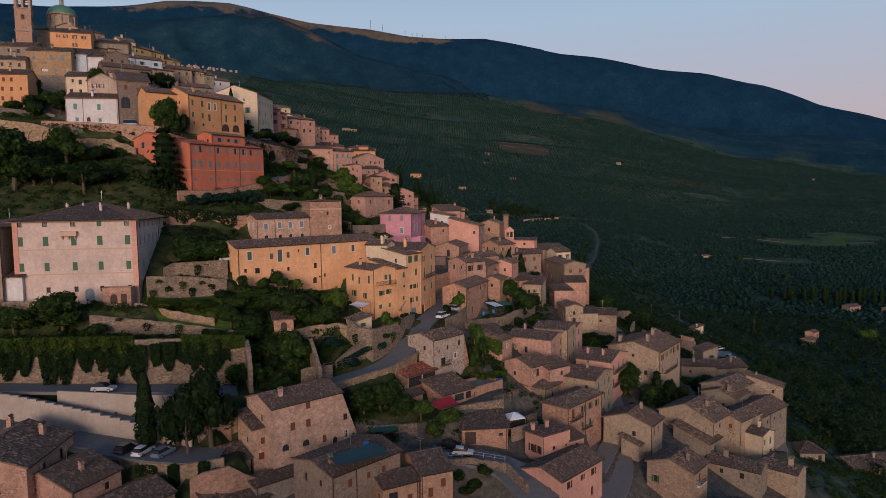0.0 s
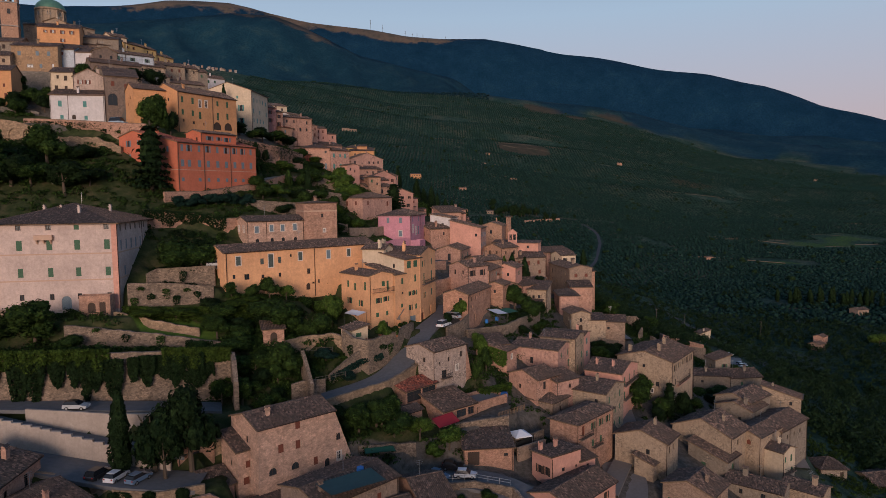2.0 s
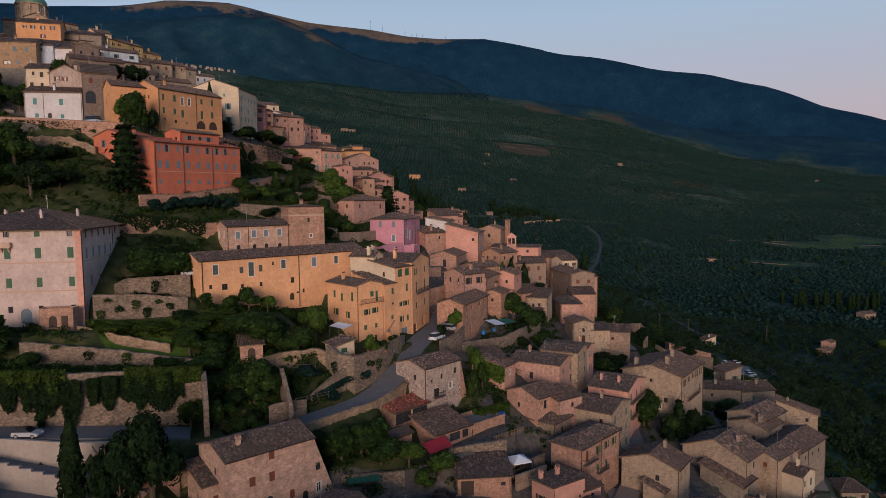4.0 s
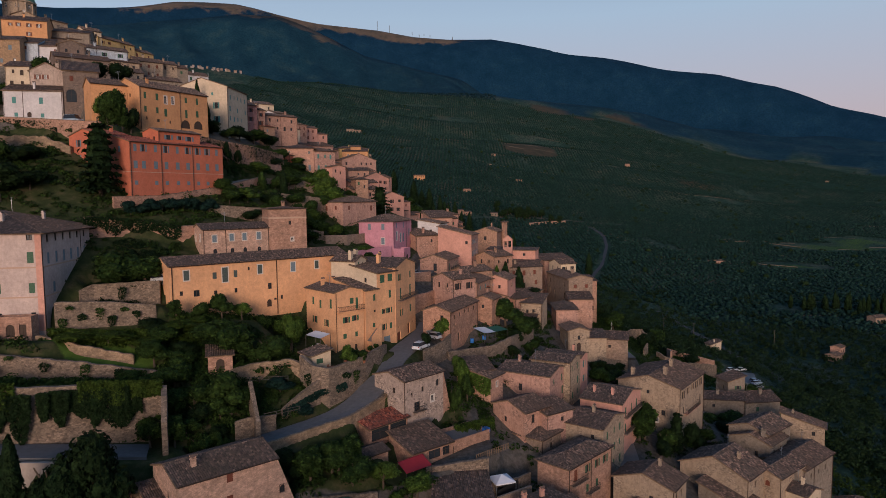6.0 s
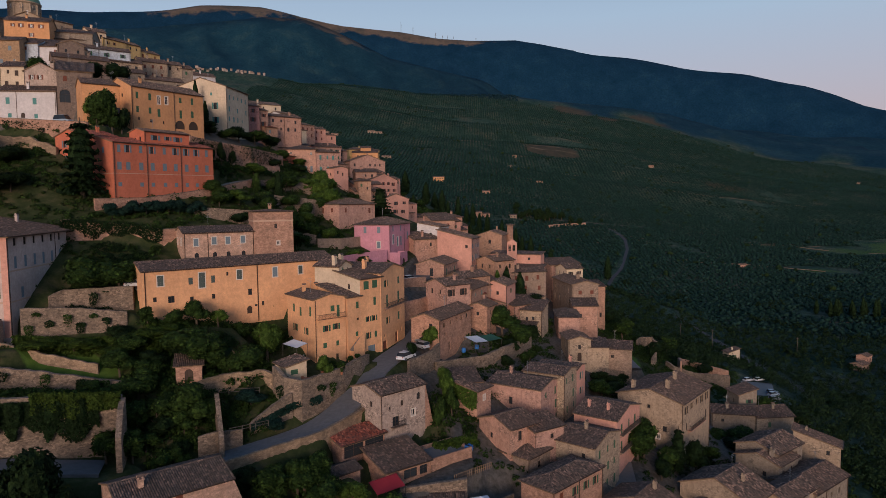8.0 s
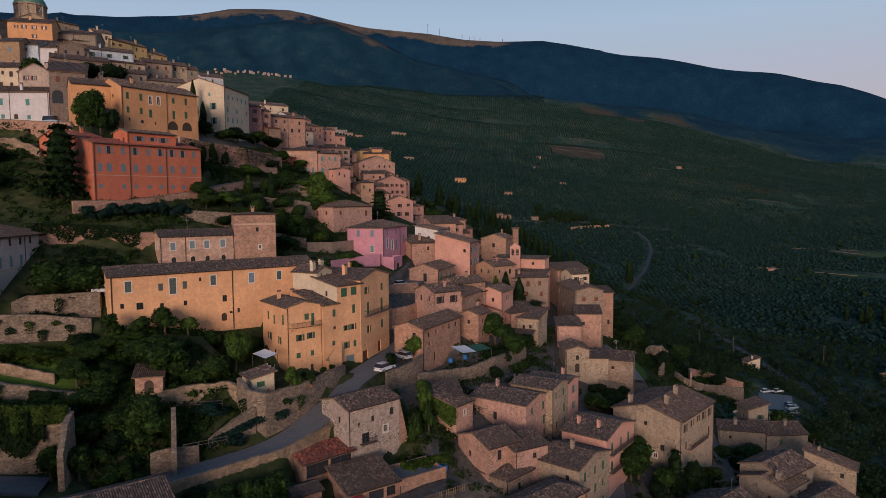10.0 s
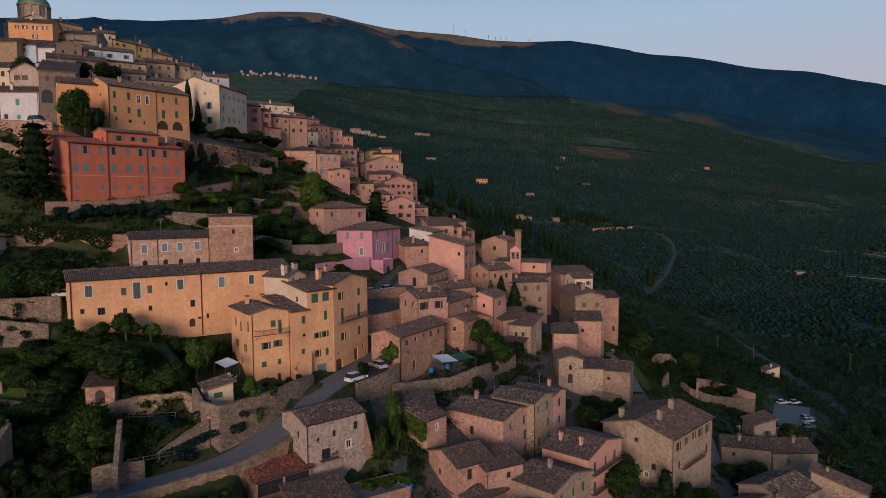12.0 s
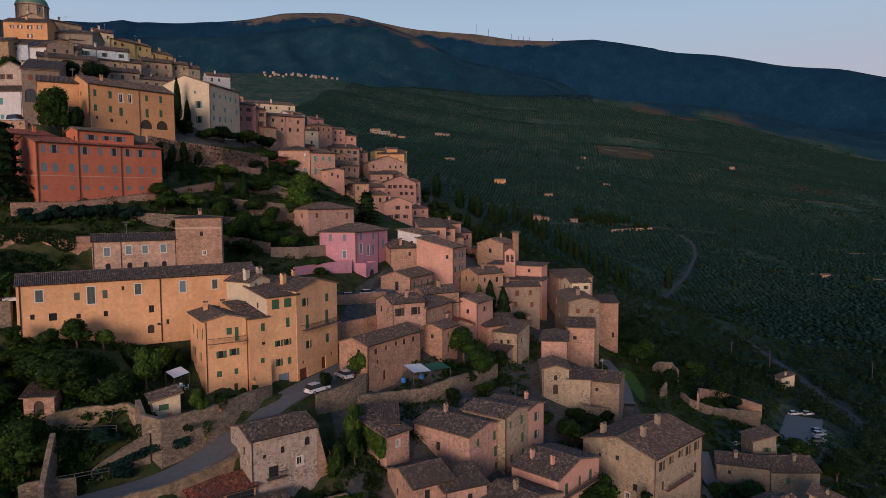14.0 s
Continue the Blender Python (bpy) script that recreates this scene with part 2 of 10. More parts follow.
IRON = plain("iron", (0.06, 0.055, 0.05), 0.6, 0.6, 6)
ASPHALT = plain("asphalt", (0.15, 0.145, 0.145), 0.9, 0, 1.2, 0.6)
EARTH = plain("bare_earth", (0.16, 0.12, 0.085), 0.95, 0, 0.5, 0.5)
GRAVEL = plain("pale_gravel", (0.21, 0.20, 0.19), 0.95, 0, 0.8, 0.4)
TARMAC = plain("worn_dark_tarmac", (0.055, 0.056, 0.062), 0.9, 0, 0.6, 0.5)
PAVING = plain("stone_paving", (0.20, 0.18, 0.165), 0.9, 0, 1.5, 0.5)
LIMEWASH = plaster("limewashed_wall", (0.42, 0.345, 0.29), 0.4)
PIPE = plain("dark_copper_pipe", (0.07, 0.045, 0.035), 0.5, 0.5, 6)
BARK = plain("bark", (0.10, 0.075, 0.055), 0.95, 0, 8, 0.6)
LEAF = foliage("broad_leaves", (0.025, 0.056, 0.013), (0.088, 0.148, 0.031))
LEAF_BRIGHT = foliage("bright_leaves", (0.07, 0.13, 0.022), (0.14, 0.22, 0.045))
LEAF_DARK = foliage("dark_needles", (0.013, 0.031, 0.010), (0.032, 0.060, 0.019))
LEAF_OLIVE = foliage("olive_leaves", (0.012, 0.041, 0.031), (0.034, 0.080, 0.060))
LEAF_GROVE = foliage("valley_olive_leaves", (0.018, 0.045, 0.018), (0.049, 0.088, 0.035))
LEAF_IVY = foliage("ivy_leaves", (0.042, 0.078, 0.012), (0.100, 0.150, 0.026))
# Copse leaves shifted to blue: distance haze put into the colour.
LEAF_COPSE = foliage("hazed_copse_leaves", (0.007, 0.030, 0.042), (0.016, 0.052, 0.062))
COPPER = plain("verdigris_copper", (0.10, 0.22, 0.16), 0.6, 0.2, 1.0, 0.5)
CLOTH_WHITE = plain("white_canvas", (0.7, 0.7, 0.72), 0.8, 0, 1, 0.2)
CLOTH_GREEN = plain("green_shade_net", (0.03, 0.11, 0.07), 0.9, 0, 1, 0.4)
CLOTH_RED = plain("red_tarpaulin", (0.25, 0.02, 0.03), 0.7, 0, 1, 0.4)
CLOTH_TEAL = plain("dark_teal_shade_cloth", (0.03, 0.07, 0.075), 0.85, 0, 1, 0.4)
CLOTH_BLUE = plain("blue_plastic", (0.03, 0.16, 0.45), 0.5, 0, 1, 0.3)
RUBBER = plain("tyre_rubber", (0.02, 0.02, 0.02), 0.9)
STEEL = plain("galvanised_steel", (0.35, 0.36, 0.37), 0.45, 0.7, 5)
POT = plain("terracotta", (0.30, 0.12, 0.07), 0.9)
LAMP_RED = paint("tail_lamp_red", (0.25, 0.02, 0.02))
LAMP_CLEAR = paint("headlamp_clear", (0.6, 0.6, 0.6))


# ---- mesh helpers ----
def mesh(name, verts, faces, mats, slots=None, uvs=None, smooth=False):
    me = bpy.data.meshes.new(name)
    me.from_pydata(verts, [], faces)
    for m in (mats if isinstance(mats, (list, tuple)) else [mats]):
        me.materials.append(m)
    if slots is not None:
        me.polygons.foreach_set("material_index", slots)
    if smooth:
        me.polygons.foreach_set("use_smooth", [True] * len(faces))
    if uvs is not None:
        layer = me.uv_layers.new(name="map")
        layer.data.foreach_set("uv", np.asarray(uvs, dtype=np.float32).ravel())
    me.update()
    return me


class Build:
    """Collects faces of one mesh."""

    def __init__(self):
        self.v, self.f, self.s, self.uv = [], [], [], []

    def face(self, pts, slot=0, uv=None):
        i = len(self.v)
        self.v.extend(tuple(p) for p in pts)
        self.f.append(tuple(range(i, i + len(pts))))
        self.s.append(slot)
        self.uv.extend(uv if uv else [(0, 0)] * len(pts))

    def box(self, x0, y0, z0, x1, y1, z1, slot=0):
        p = [(x0, y0, z0), (x1, y0, z0), (x1, y1, z0), (x0, y1, z0), (x0, y0, z1), (x1, y0, z1), (x1, y1, z1), (x0, y1, z1)]
        for q in ((0, 3, 2, 1), (4, 5, 6, 7), (0, 1, 5, 4), (1, 2, 6, 5), (2, 3, 7, 6), (3, 0, 4, 7)):
            self.face([p[k] for k in q], slot)

    def beam(self, a, b, w):
        """A square bar between two points."""
        a, b = Vector(a), Vector(b)
        d = (b - a).normalized()
        s = d.cross(Vector((0, 0, 1)) if abs(d.z) < 0.9 else Vector((1, 0, 0))).normalized() * w / 2
        t = d.cross(s).normalized() * w / 2
        r0, r1 = [[c + s + t, c - s + t, c - s - t, c + s - t] for c in (a, b)]
        for k in range(4):
            self.face([r0[k], r0[(k + 1) % 4], r1[(k + 1) % 4], r1[k]])
        self.face(r0[::-1])
        self.face(r1)

    def ring(self, c, z0, z1, r0, r1, n=16, slot=0, cap=True):
        """A turned band between two heights."""
        q = [(math.cos(2 * math.pi * k / n), math.sin(2 * math.pi * k / n)) for k in range(n)]
        a = [(c[0] + r0 * x, c[1] + r0 * y, z0) for x, y in q]
        b = [(c[0] + r1 * x, c[1] + r1 * y, z1) for x, y in q]
        for k in range(n):
            self.face([a[k], a[(k + 1) % n], b[(k + 1) % n], b[k]], slot)
        if cap:
            self.face(b, slot)

    def weld(self):
        """Joins corners that lie in one place."""
        seen, index = {}, []
        for p in self.v:
            k = (round(p[0], 3), round(p[1], 3), round(p[2], 3))
            index.append(seen.setdefault(k, len(seen)))
        self.v = list(seen)
        self.f = [tuple(index[i] for i in f) for f in self.f]
        return self

    def data(self, name, mats, smooth=False):
        return mesh(name, self.v, self.f, mats, self.s, self.uv, smooth)


def part(name, data, parent, label="", m=None):
    ob = new(name, data)
    ob.parent = parent
    if m is not None:
        ob.matrix_basis = m
    return tagged(ob, label)


def thing(name, label, category, m, group="", kind="", data=None):
    ob = new(name, data)
    ob.matrix_basis = m
    return tagged(ob, label, category, group, kind)


# ---- ground ----
SPOT_X, SPOT_Y, SPOT_STEP_X, SPOT_STEP_Y = -240, 40, 50, 60
SPOTS = np.array([
    [78, 62, 46, 32, 26, 24, 16, 7, -2, -13],
    [103, 88, 72, 58, 47, 39, 26, 15, 6, -6],
    [128, 118, 106, 94, 79, 61, 41, 24, 10, -1],
    [150, 139, 125, 124, 95, 74, 51, 30, 13, 1],
    [166, 158, 148, 133, 106, 83, 53, 34, 16, 2],
    [173, 169, 161, 135, 101, 76, 51, 31, 15, 2],
    [170, 165, 155, 129, 109, 78, 45, 26, 13, 2],
    [168, 159, 148, 130, 109, 79, 50, 29, 15, 4],
    [170, 159, 147, 130, 108, 83, 58, 37, 21, 8]], dtype=float)


def cubic(p0, p1, p2, p3, t):
    return p1 + 0.5 * t * (p2 - p0 + t * (2 * p0 - 5 * p1 + 4 * p2 - p3 + t * (3 * (p1 - p2) + p3 - p0)))


def hill(x, y):
    """The town's hillside, from spot heights on a coarse grid. x and y are arrays."""
    fx = np.clip((x - SPOT_X) / SPOT_STEP_X, 0, SPOTS.shape[1] - 1.001)
    fy = np.clip((y - SPOT_Y) / SPOT_STEP_Y, 0, SPOTS.shape[0] - 1.001)
    i, j = np.floor(fx).astype(int), np.floor(fy).astype(int)
    tx, ty = fx - i, fy - j
    rows = []
    for b in range(-1, 3):
        jj = np.clip(j + b, 0, SPOTS.shape[0] - 1)
        rows.append(cubic(*[SPOTS[jj, np.clip(i + k, 0, SPOTS.shape[1] - 1)] for k in range(-1, 3)], tx))
    return cubic(*rows, ty)


# skyline and olive shoulder: bearing from the first camera in degrees, tangent of the height angle
RIDGE = [(-60, 0.19), (-38, 0.233), (-34, 0.244), (-33, 0.24), (-27, 0.252), (-22, 0.268), (-17.3, 0.2715), (-15.8, 0.268), (-11, 0.251), (-5.8, 0.243),
         (-2.9, 0.234), (0, 0.23), (3.7, 0.229), (5.8, 0.222), (9.9, 0.205), (12.8, 0.195), (17, 0.178), (21.6, 0.162), (25.6, 0.142), (29.5, 0.111), (33.7, 0.087), (60, 0.04)]
SHOULDER = [(-60, 0.16), (-25, 0.156), (-18, 0.153), (-10.5, 0.148), (-4, 0.142), (3.3, 0.145), (7, 0.14), (13.3, 0.124), (19.5, 0.098), (24, 0.071), (29.6, 0.055), (34, 0.046), (60, 0.02)]

# the nearer wooded spur that falls across the mountain
SPUR = [(-60, 0.17), (-36, 0.215), (-30, 0.226), (-22, 0.243), (-17, 0.258), (-13.8, 0.256), (-11.8, 0.245), (-9.5, 0.229), (-6.9, 0.206), (-4.3, 0.195), (-1.8, 0.185), (0.5, 0.174), (1.5, 0.166), (3.1, 0.145), (5, 0.125), (60, 0.0)]


def smooth01(x):
    x = np.clip(x, 0, 1)
    return x * x * (3 - 2 * x)


def waves(x, y, size, seed):
    """Soft rolling relief from a few crossed sines."""
    r = np.random.RandomState(seed)
    s = 0
    for k in range(7):
        a, f, p = r.uniform(0, math.pi), r.uniform(0.6, 2.2) / size, r.uniform(0, 6.3)
        s = s + np.sin((x * math.cos(a) + y * math.sin(a)) * 2 * math.pi * f + p) / (0.6 + k * 0.35)
    return s / 3


def distance_land(x, y):
    """Valley floor, olive slopes and the mountain behind them."""
    d = np.hypot(x, y)
    az = np.degrees(np.arctan2(x, y))
    front = smooth01((75 - np.abs(az)) / 30)
    crest = 100 + 2600 * np.interp(az, *zip(*SHOULDER))
    top = 100 + 4250 * np.interp(az, *zip(*RIDGE))
    de = d - np.clip(az - 8, -25, 30) * 14
    rise = np.interp(de, (0, 560, 950, 1573, 1868, 2300, 2600, 2850), (0, 0, 0.12, 0.40, 0.50, 0.80, 1.0, 1.0))
    valley = 8 - 0.006 * np.maximum(0, az) * 10
    z = valley + (crest - valley) * rise
    sh, ri = np.interp(az, *zip(*SHOULDER)), np.interp(az, *zip(*RIDGE))
    sp = np.minimum(np.maximum(np.interp(az, *zip(*SPUR)), sh - 0.004), ri - 0.004)
    saddle = np.minimum(sp, sh + (ri - sh) * 0.45) - 0.02
    tan = np.where(d < 3450, sh + (sp - sh) * smooth01((d - 2680) / 770), np.where(d < 3700, sp + (saddle - sp) * smooth01((d - 3450) / 250), saddle + (ri - saddle) * smooth01((d - 3700) / 420)))
    z = np.where(d > 2600, 100 + d * tan - 25 * np.sin(np.clip((d - 2600) / 250, 0, 1) * math.pi), z)
    z = np.where(d > 4280, top - (d - 4280) * 0.5, z)
    z = z + waves(x, y, 420, 3) * 9 * smooth01((d - 600) / 600) * (d < 4200) * (1 - 0.75 * smooth01((d - 2300) / 250) * (d < 2900))
    crests = 1 - np.exp(-((d - 3450) / 170) ** 2)
    z = z - (np.abs(waves(x, y, 620, 5)) * 60 + np.abs(waves(x, y, 260, 6)) * 22) * smooth01((d - 2850) / 300) * smooth01((4080 - d) / 250) * crests
    return front * z + (1 - front) * (10 + 60 * smooth01((-az - 60) / 60))


# level strips that cut into the slope: (half width, shoulder, ((x, y, z), ...))
ROADS = dict(
    main=(2.7, 2.5, ((-46, 118, 58.5), (-36, 124, 60.4), (-24, 131.8, 61.8), (-12.4, 141.2, 63.0), (-8.2, 150.4, 65.2), (-5.8, 160, 68.2), (-2.5, 170, 69.2), (0.6, 180, 69.6), (1.0, 188, 70.2))),
    upper_street=(2.6, 1.5, ((-15, 202, 79.6), (-8, 207.5, 79.0), (-1, 214, 79.2), (-0.5, 226, 80.8), (0, 240, 82))),
    upper_drive=(4.2, 0.8, ((-110, 116, 66), (-85, 118, 66), (-62, 119, 65.2), (-50, 121, 64.4), (-40, 124.5, 63))),
    lower_drive=(1.9, 0.5, ((-110, 115.4, 66.0), (-80, 115.6, 65.6), (-66, 114.2, 62.9), (-54, 113.9, 60.6), (-42, 113.4, 58.8))),
    car_park=(3.6, 1.0, ((-110, 109.8, 64.4), (-85, 109.8, 62.4), (-73, 109.6, 60.9), (-61, 109.0, 59.0), (-54, 108.3, 57.8), (-47, 107.8, 57.0), (-38, 108.4, 56.4))),
    yard=(4.0, 2.0, ((-3, 122.5, 50.2), (6, 123, 50.2), (13, 120, 49.0), (17, 112, 46.0))),
    court=(4.0, 1.5, ((36.6, 145, 43.4), (37.0, 138, 42.6), (33.5, 129, 41.6), (30, 123, 41.0))),
    lane=(2.0, 2.0, ((31, 132, 42.5), (36, 142, 43.5), (42, 152, 45.5), (43, 165, 48))),
    outer_lane=(1.6, 2.0, ((87, 165, 33), (90, 176, 34.2), (80, 190, 39.5), (73, 200, 41.5), (74, 215, 43.5))),
    parking=(5.5, 2.5, ((110, 259, 31.2), (117, 276, 30.0), (124, 294, 28.0))),
    garden_lane=(1.7, 1.6, ((-58.8, 216.0, 104.8), (-55.8, 232.4, 107.2), (-51.0, 245.6, 107.4), (-46.0, 252.6, 106.4))),
    green_path=(1.4, 1.5, ((57.4, 213, 54.6), (58.2, 228, 53.8), (57.6, 246, 53.2), (55.6, 262, 53))),
)


# terraces held up by walls, cut the same way
TERRACES = [
    (2.2, 1.0, ((-95, 126.6, 73.0), (-60, 127.2, 73.0), (-45, 132.4, 71.2))),
    (5.0, 1.5, ((-95, 139, 77.5), (-67, 141, 77.3))),
    (2.4, 2.0, ((-49, 152.5, 79.2), (-38, 161.5, 77.0), (-27, 169, 73.6))),
    (3.5, 2.0, ((-28, 163, 71.6), (-19, 156.5, 70.0))),
    (2.2, 0.8, ((-64, 149.4, 82.2), (-52, 154.4, 80.8))),
    (2.4, 0.8, ((-64, 156.2, 84.6), (-54, 160, 84.6))),
    (1.7, 1.0, ((-66.5, 142.6, 76.2), (-57, 145.8, 75.6), (-49, 149.2, 75.2))),
    (2.6, 1.2, ((-30, 149, 70.6), (-22, 151, 70.4))),
    (2.4, 1.2, ((-17, 149.5, 69.3), (-12, 157, 69.6))),
    (2.2, 1.0, ((-13.5, 157.2, 69.0), (-8.6, 163.4, 69.0))),
    (2.6, 1.5, ((-66, 176, 96.6), (-54, 184, 95.0))),
    (6.0, 1.5, ((-120, 221, 124.0), (-108, 221.5, 123.3), (-98, 217, 122.6))),
    (3.0, 1.5, ((-125, 212, 123.6), (-100, 206, 122.4), (-84, 203, 121))),
    (2.5, 1.2, ((8, 180, 66.0), (18, 186, 66.0))),
    (4.0, 1.5, ((-2, 134, 55.0), (10, 143, 56.5))),
    (2.0, 0.8, ((-7.8, 140.0, 58.2), (-3.4, 145.4, 58.4))),
    (2.4, 1.2, ((0.5, 143.5, 57.4), (7.0, 150.0, 57.4))),
    (3.5, 1.5, ((16, 137, 50.0), (22, 142, 50.0))),
    (1.6, 2.6, ((-29.6, 117.2, 55.4), (-19.1, 124.8, 56.8), (-8.0, 134.0, 58.0))),
    (1.8, 1.0, ((-60, 102.2, 53.0), (-49, 101.2, 51.4), (-38, 101.8, 50.8))),
]


def along(line, x, y):
    """Distance from a polyline in plan, and its height at the nearest place."""
    best, height = np.full(np.shape(x), 1e9), np.zeros(np.shape(x))
    for (ax, ay, az), (bx, by, bz) in zip(line[:-1], line[1:]):
        dx, dy = bx - ax, by - ay
        s = np.clip(((x - ax) * dx + (y - ay) * dy) / (dx * dx + dy * dy), 0, 1)
        d = np.hypot(x - ax - s * dx, y - ay - s * dy)
        near = d < best
        best, height = np.where(near, d, best), np.where(near, az + s * (bz - az), height)
    return best, height


def ground_z(x, y):
    x, y = np.asarray(x, float), np.asarray(y, float)
    near = smooth01((330 - np.hypot(x + 40, y - 250)) / 120) * smooth01((y - 10) / 60)
    edge = np.minimum(np.minimum(smooth01((205 - x) / 60), smooth01((x + 420) / 160)), smooth01((640 - y) / 160))
    far = distance_land(x, y)
    h = hill(x, y) + waves(x, y, 26, 11) * 0.5
    k = np.maximum(near, edge * smooth01((y - 10) / 60))
    z = far * (1 - k) + h * k
    for half, soft, line in [*ROADS.values(), *TERRACES]:
        d, hz = along(line, x, y)
        w = 1 - smooth01((d - half - 0.4) / soft)
        z = z * (1 - w) + (hz - 0.45) * w
    return z


def gz(x, y):
    return float(ground_z(np.array([x]), np.array([y]))[0])


def ground_material():
    """Earth, grass and olive ground near by; dark woods, blued for haze, and bare summit grass far off."""
    n = Nodes("hillside_ground")
    p = n.place()
    zone = n.tree.nodes.new("ShaderNodeAttribute")
    zone.attribute_name = "zone"
    sep = n.tree.nodes.new("ShaderNodeSeparateColor")
    n.link(zone.outputs["Color"], sep.inputs[0])
    grass = n.ramp(n.noise(p, 0.35, 8, 0.7), (0.3, (0.018, 0.029, 0.011)), (0.5, (0.042, 0.052, 0.021)), (0.72, (0.10, 0.08, 0.045)))
    grove = n.ramp(n.noise(p, 0.02, 6, 0.65), (0.32, (0.018, 0.045, 0.034)), (0.48, (0.042, 0.074, 0.055)), (0.60, (0.080, 0.092, 0.068)), (0.74, (0.135, 0.105, 0.074)))
    grove = n.mix(n.ramp(n.noise(p, 0.22, 4, 0.75), (0.42, 0.0), (0.6, 0.85)), grove, (0.009, 0.027, 0.019))
    # Both woodland ramps have the blue of distance haze mixed into their base colour.
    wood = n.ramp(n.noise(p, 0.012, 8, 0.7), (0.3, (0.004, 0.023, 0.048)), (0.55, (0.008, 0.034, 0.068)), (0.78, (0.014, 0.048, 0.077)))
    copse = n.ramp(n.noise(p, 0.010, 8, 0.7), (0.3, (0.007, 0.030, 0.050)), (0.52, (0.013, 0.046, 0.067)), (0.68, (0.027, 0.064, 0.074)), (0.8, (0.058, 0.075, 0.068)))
    # Beyond the spur the bluer ramp takes over, for thicker painted haze.
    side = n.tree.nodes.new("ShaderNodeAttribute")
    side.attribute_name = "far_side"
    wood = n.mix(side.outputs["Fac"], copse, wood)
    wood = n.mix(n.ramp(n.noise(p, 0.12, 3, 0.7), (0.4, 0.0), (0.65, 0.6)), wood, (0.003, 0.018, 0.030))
    bare = n.ramp(n.noise(p, 0.01, 7, 0.7), (0.3, (0.048, 0.050, 0.044)), (0.6, (0.130, 0.098, 0.074)), (0.8, (0.035, 0.043, 0.038)))
    built = n.tree.nodes.new("ShaderNodeAttribute")
    built.attribute_name = "built"
    paved = n.ramp(n.noise(p, 0.9, 7, 0.7), (0.3, (0.055, 0.050, 0.042)), (0.52, (0.115, 0.100, 0.084)), (0.75, (0.185, 0.155, 0.130)))
    grass = n.mix(n.ramp(n.maths("ADD", built.outputs["Fac"], n.maths("MULTIPLY", n.maths("SUBTRACT", n.noise(p, 0.15, 5, 0.7), 0.5), 0.9)), (0.45, 0.0), (0.6, 1.0)), grass, paved)
    lawn = n.tree.nodes.new("ShaderNodeAttribute")
    lawn.attribute_name = "lawn"
    turf = n.ramp(n.noise(p, 0.8, 6, 0.7), (0.3, (0.045, 0.085, 0.018)), (0.7, (0.085, 0.14, 0.028)))
    col = n.mix(sep.outputs[0], grass, grove)
    tilled = n.tree.nodes.new("ShaderNodeAttribute")
    tilled.attribute_name = "tilled"
    soil = n.ramp(n.noise(p, 0.05, 6, 0.7), (0.3, (0.034, 0.040, 0.028)), (0.55, (0.066, 0.054, 0.037)), (0.75, (0.090, 0.066, 0.045)))
    col = n.mix(n.ramp(n.maths("ADD", tilled.outputs["Fac"], n.maths("MULTIPLY", n.maths("SUBTRACT", n.noise(p, 0.03, 5, 0.7), 0.5), 0.8)), (0.4, 0.0), (0.55, 1.0)), col, soil)
    col = n.mix(n.ramp(n.maths("ADD", lawn.outputs["Fac"], n.maths("MULTIPLY", n.maths("SUBTRACT", n.noise(p, 0.5, 4, 0.7), 0.5), 0.8)), (0.4, 0.0), (0.6, 1.0)), col, turf)
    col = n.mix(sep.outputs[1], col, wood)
    broken = n.ramp(n.maths("ADD", n.maths("MULTIPLY", sep.outputs[2], 1.0), n.maths("MULTIPLY", n.maths("SUBTRACT", n.noise(p, 0.006, 7, 0.7), 0.5), 1.3)), (0.42, 0.0), (0.56, 1.0))
    col = n.mix(broken, col, bare)
    canopy_ = n.maths("MULTIPLY", n.noise(p, 0.045, 6, 0.75), 30.0)
    high = n.maths("ADD", n.noise(p, 1.2, 6, 0.7), n.maths("MULTIPLY", canopy_, sep.outputs[1]))
    return n.done(col, 0.97, high, 0.6, 0.25, 0.04)


LAWNS = ((61.6, 242, 2.6, 12), (56.0, 250, 2.0, 6), (-58, 141.5, 11, 2.6), (66, 217, 5, 6), (86, 256, 6, 7))
MEADOWS = ((551, 962, 80, 28), (620, 1010, 55, 22), (420, 820, 34, 16))


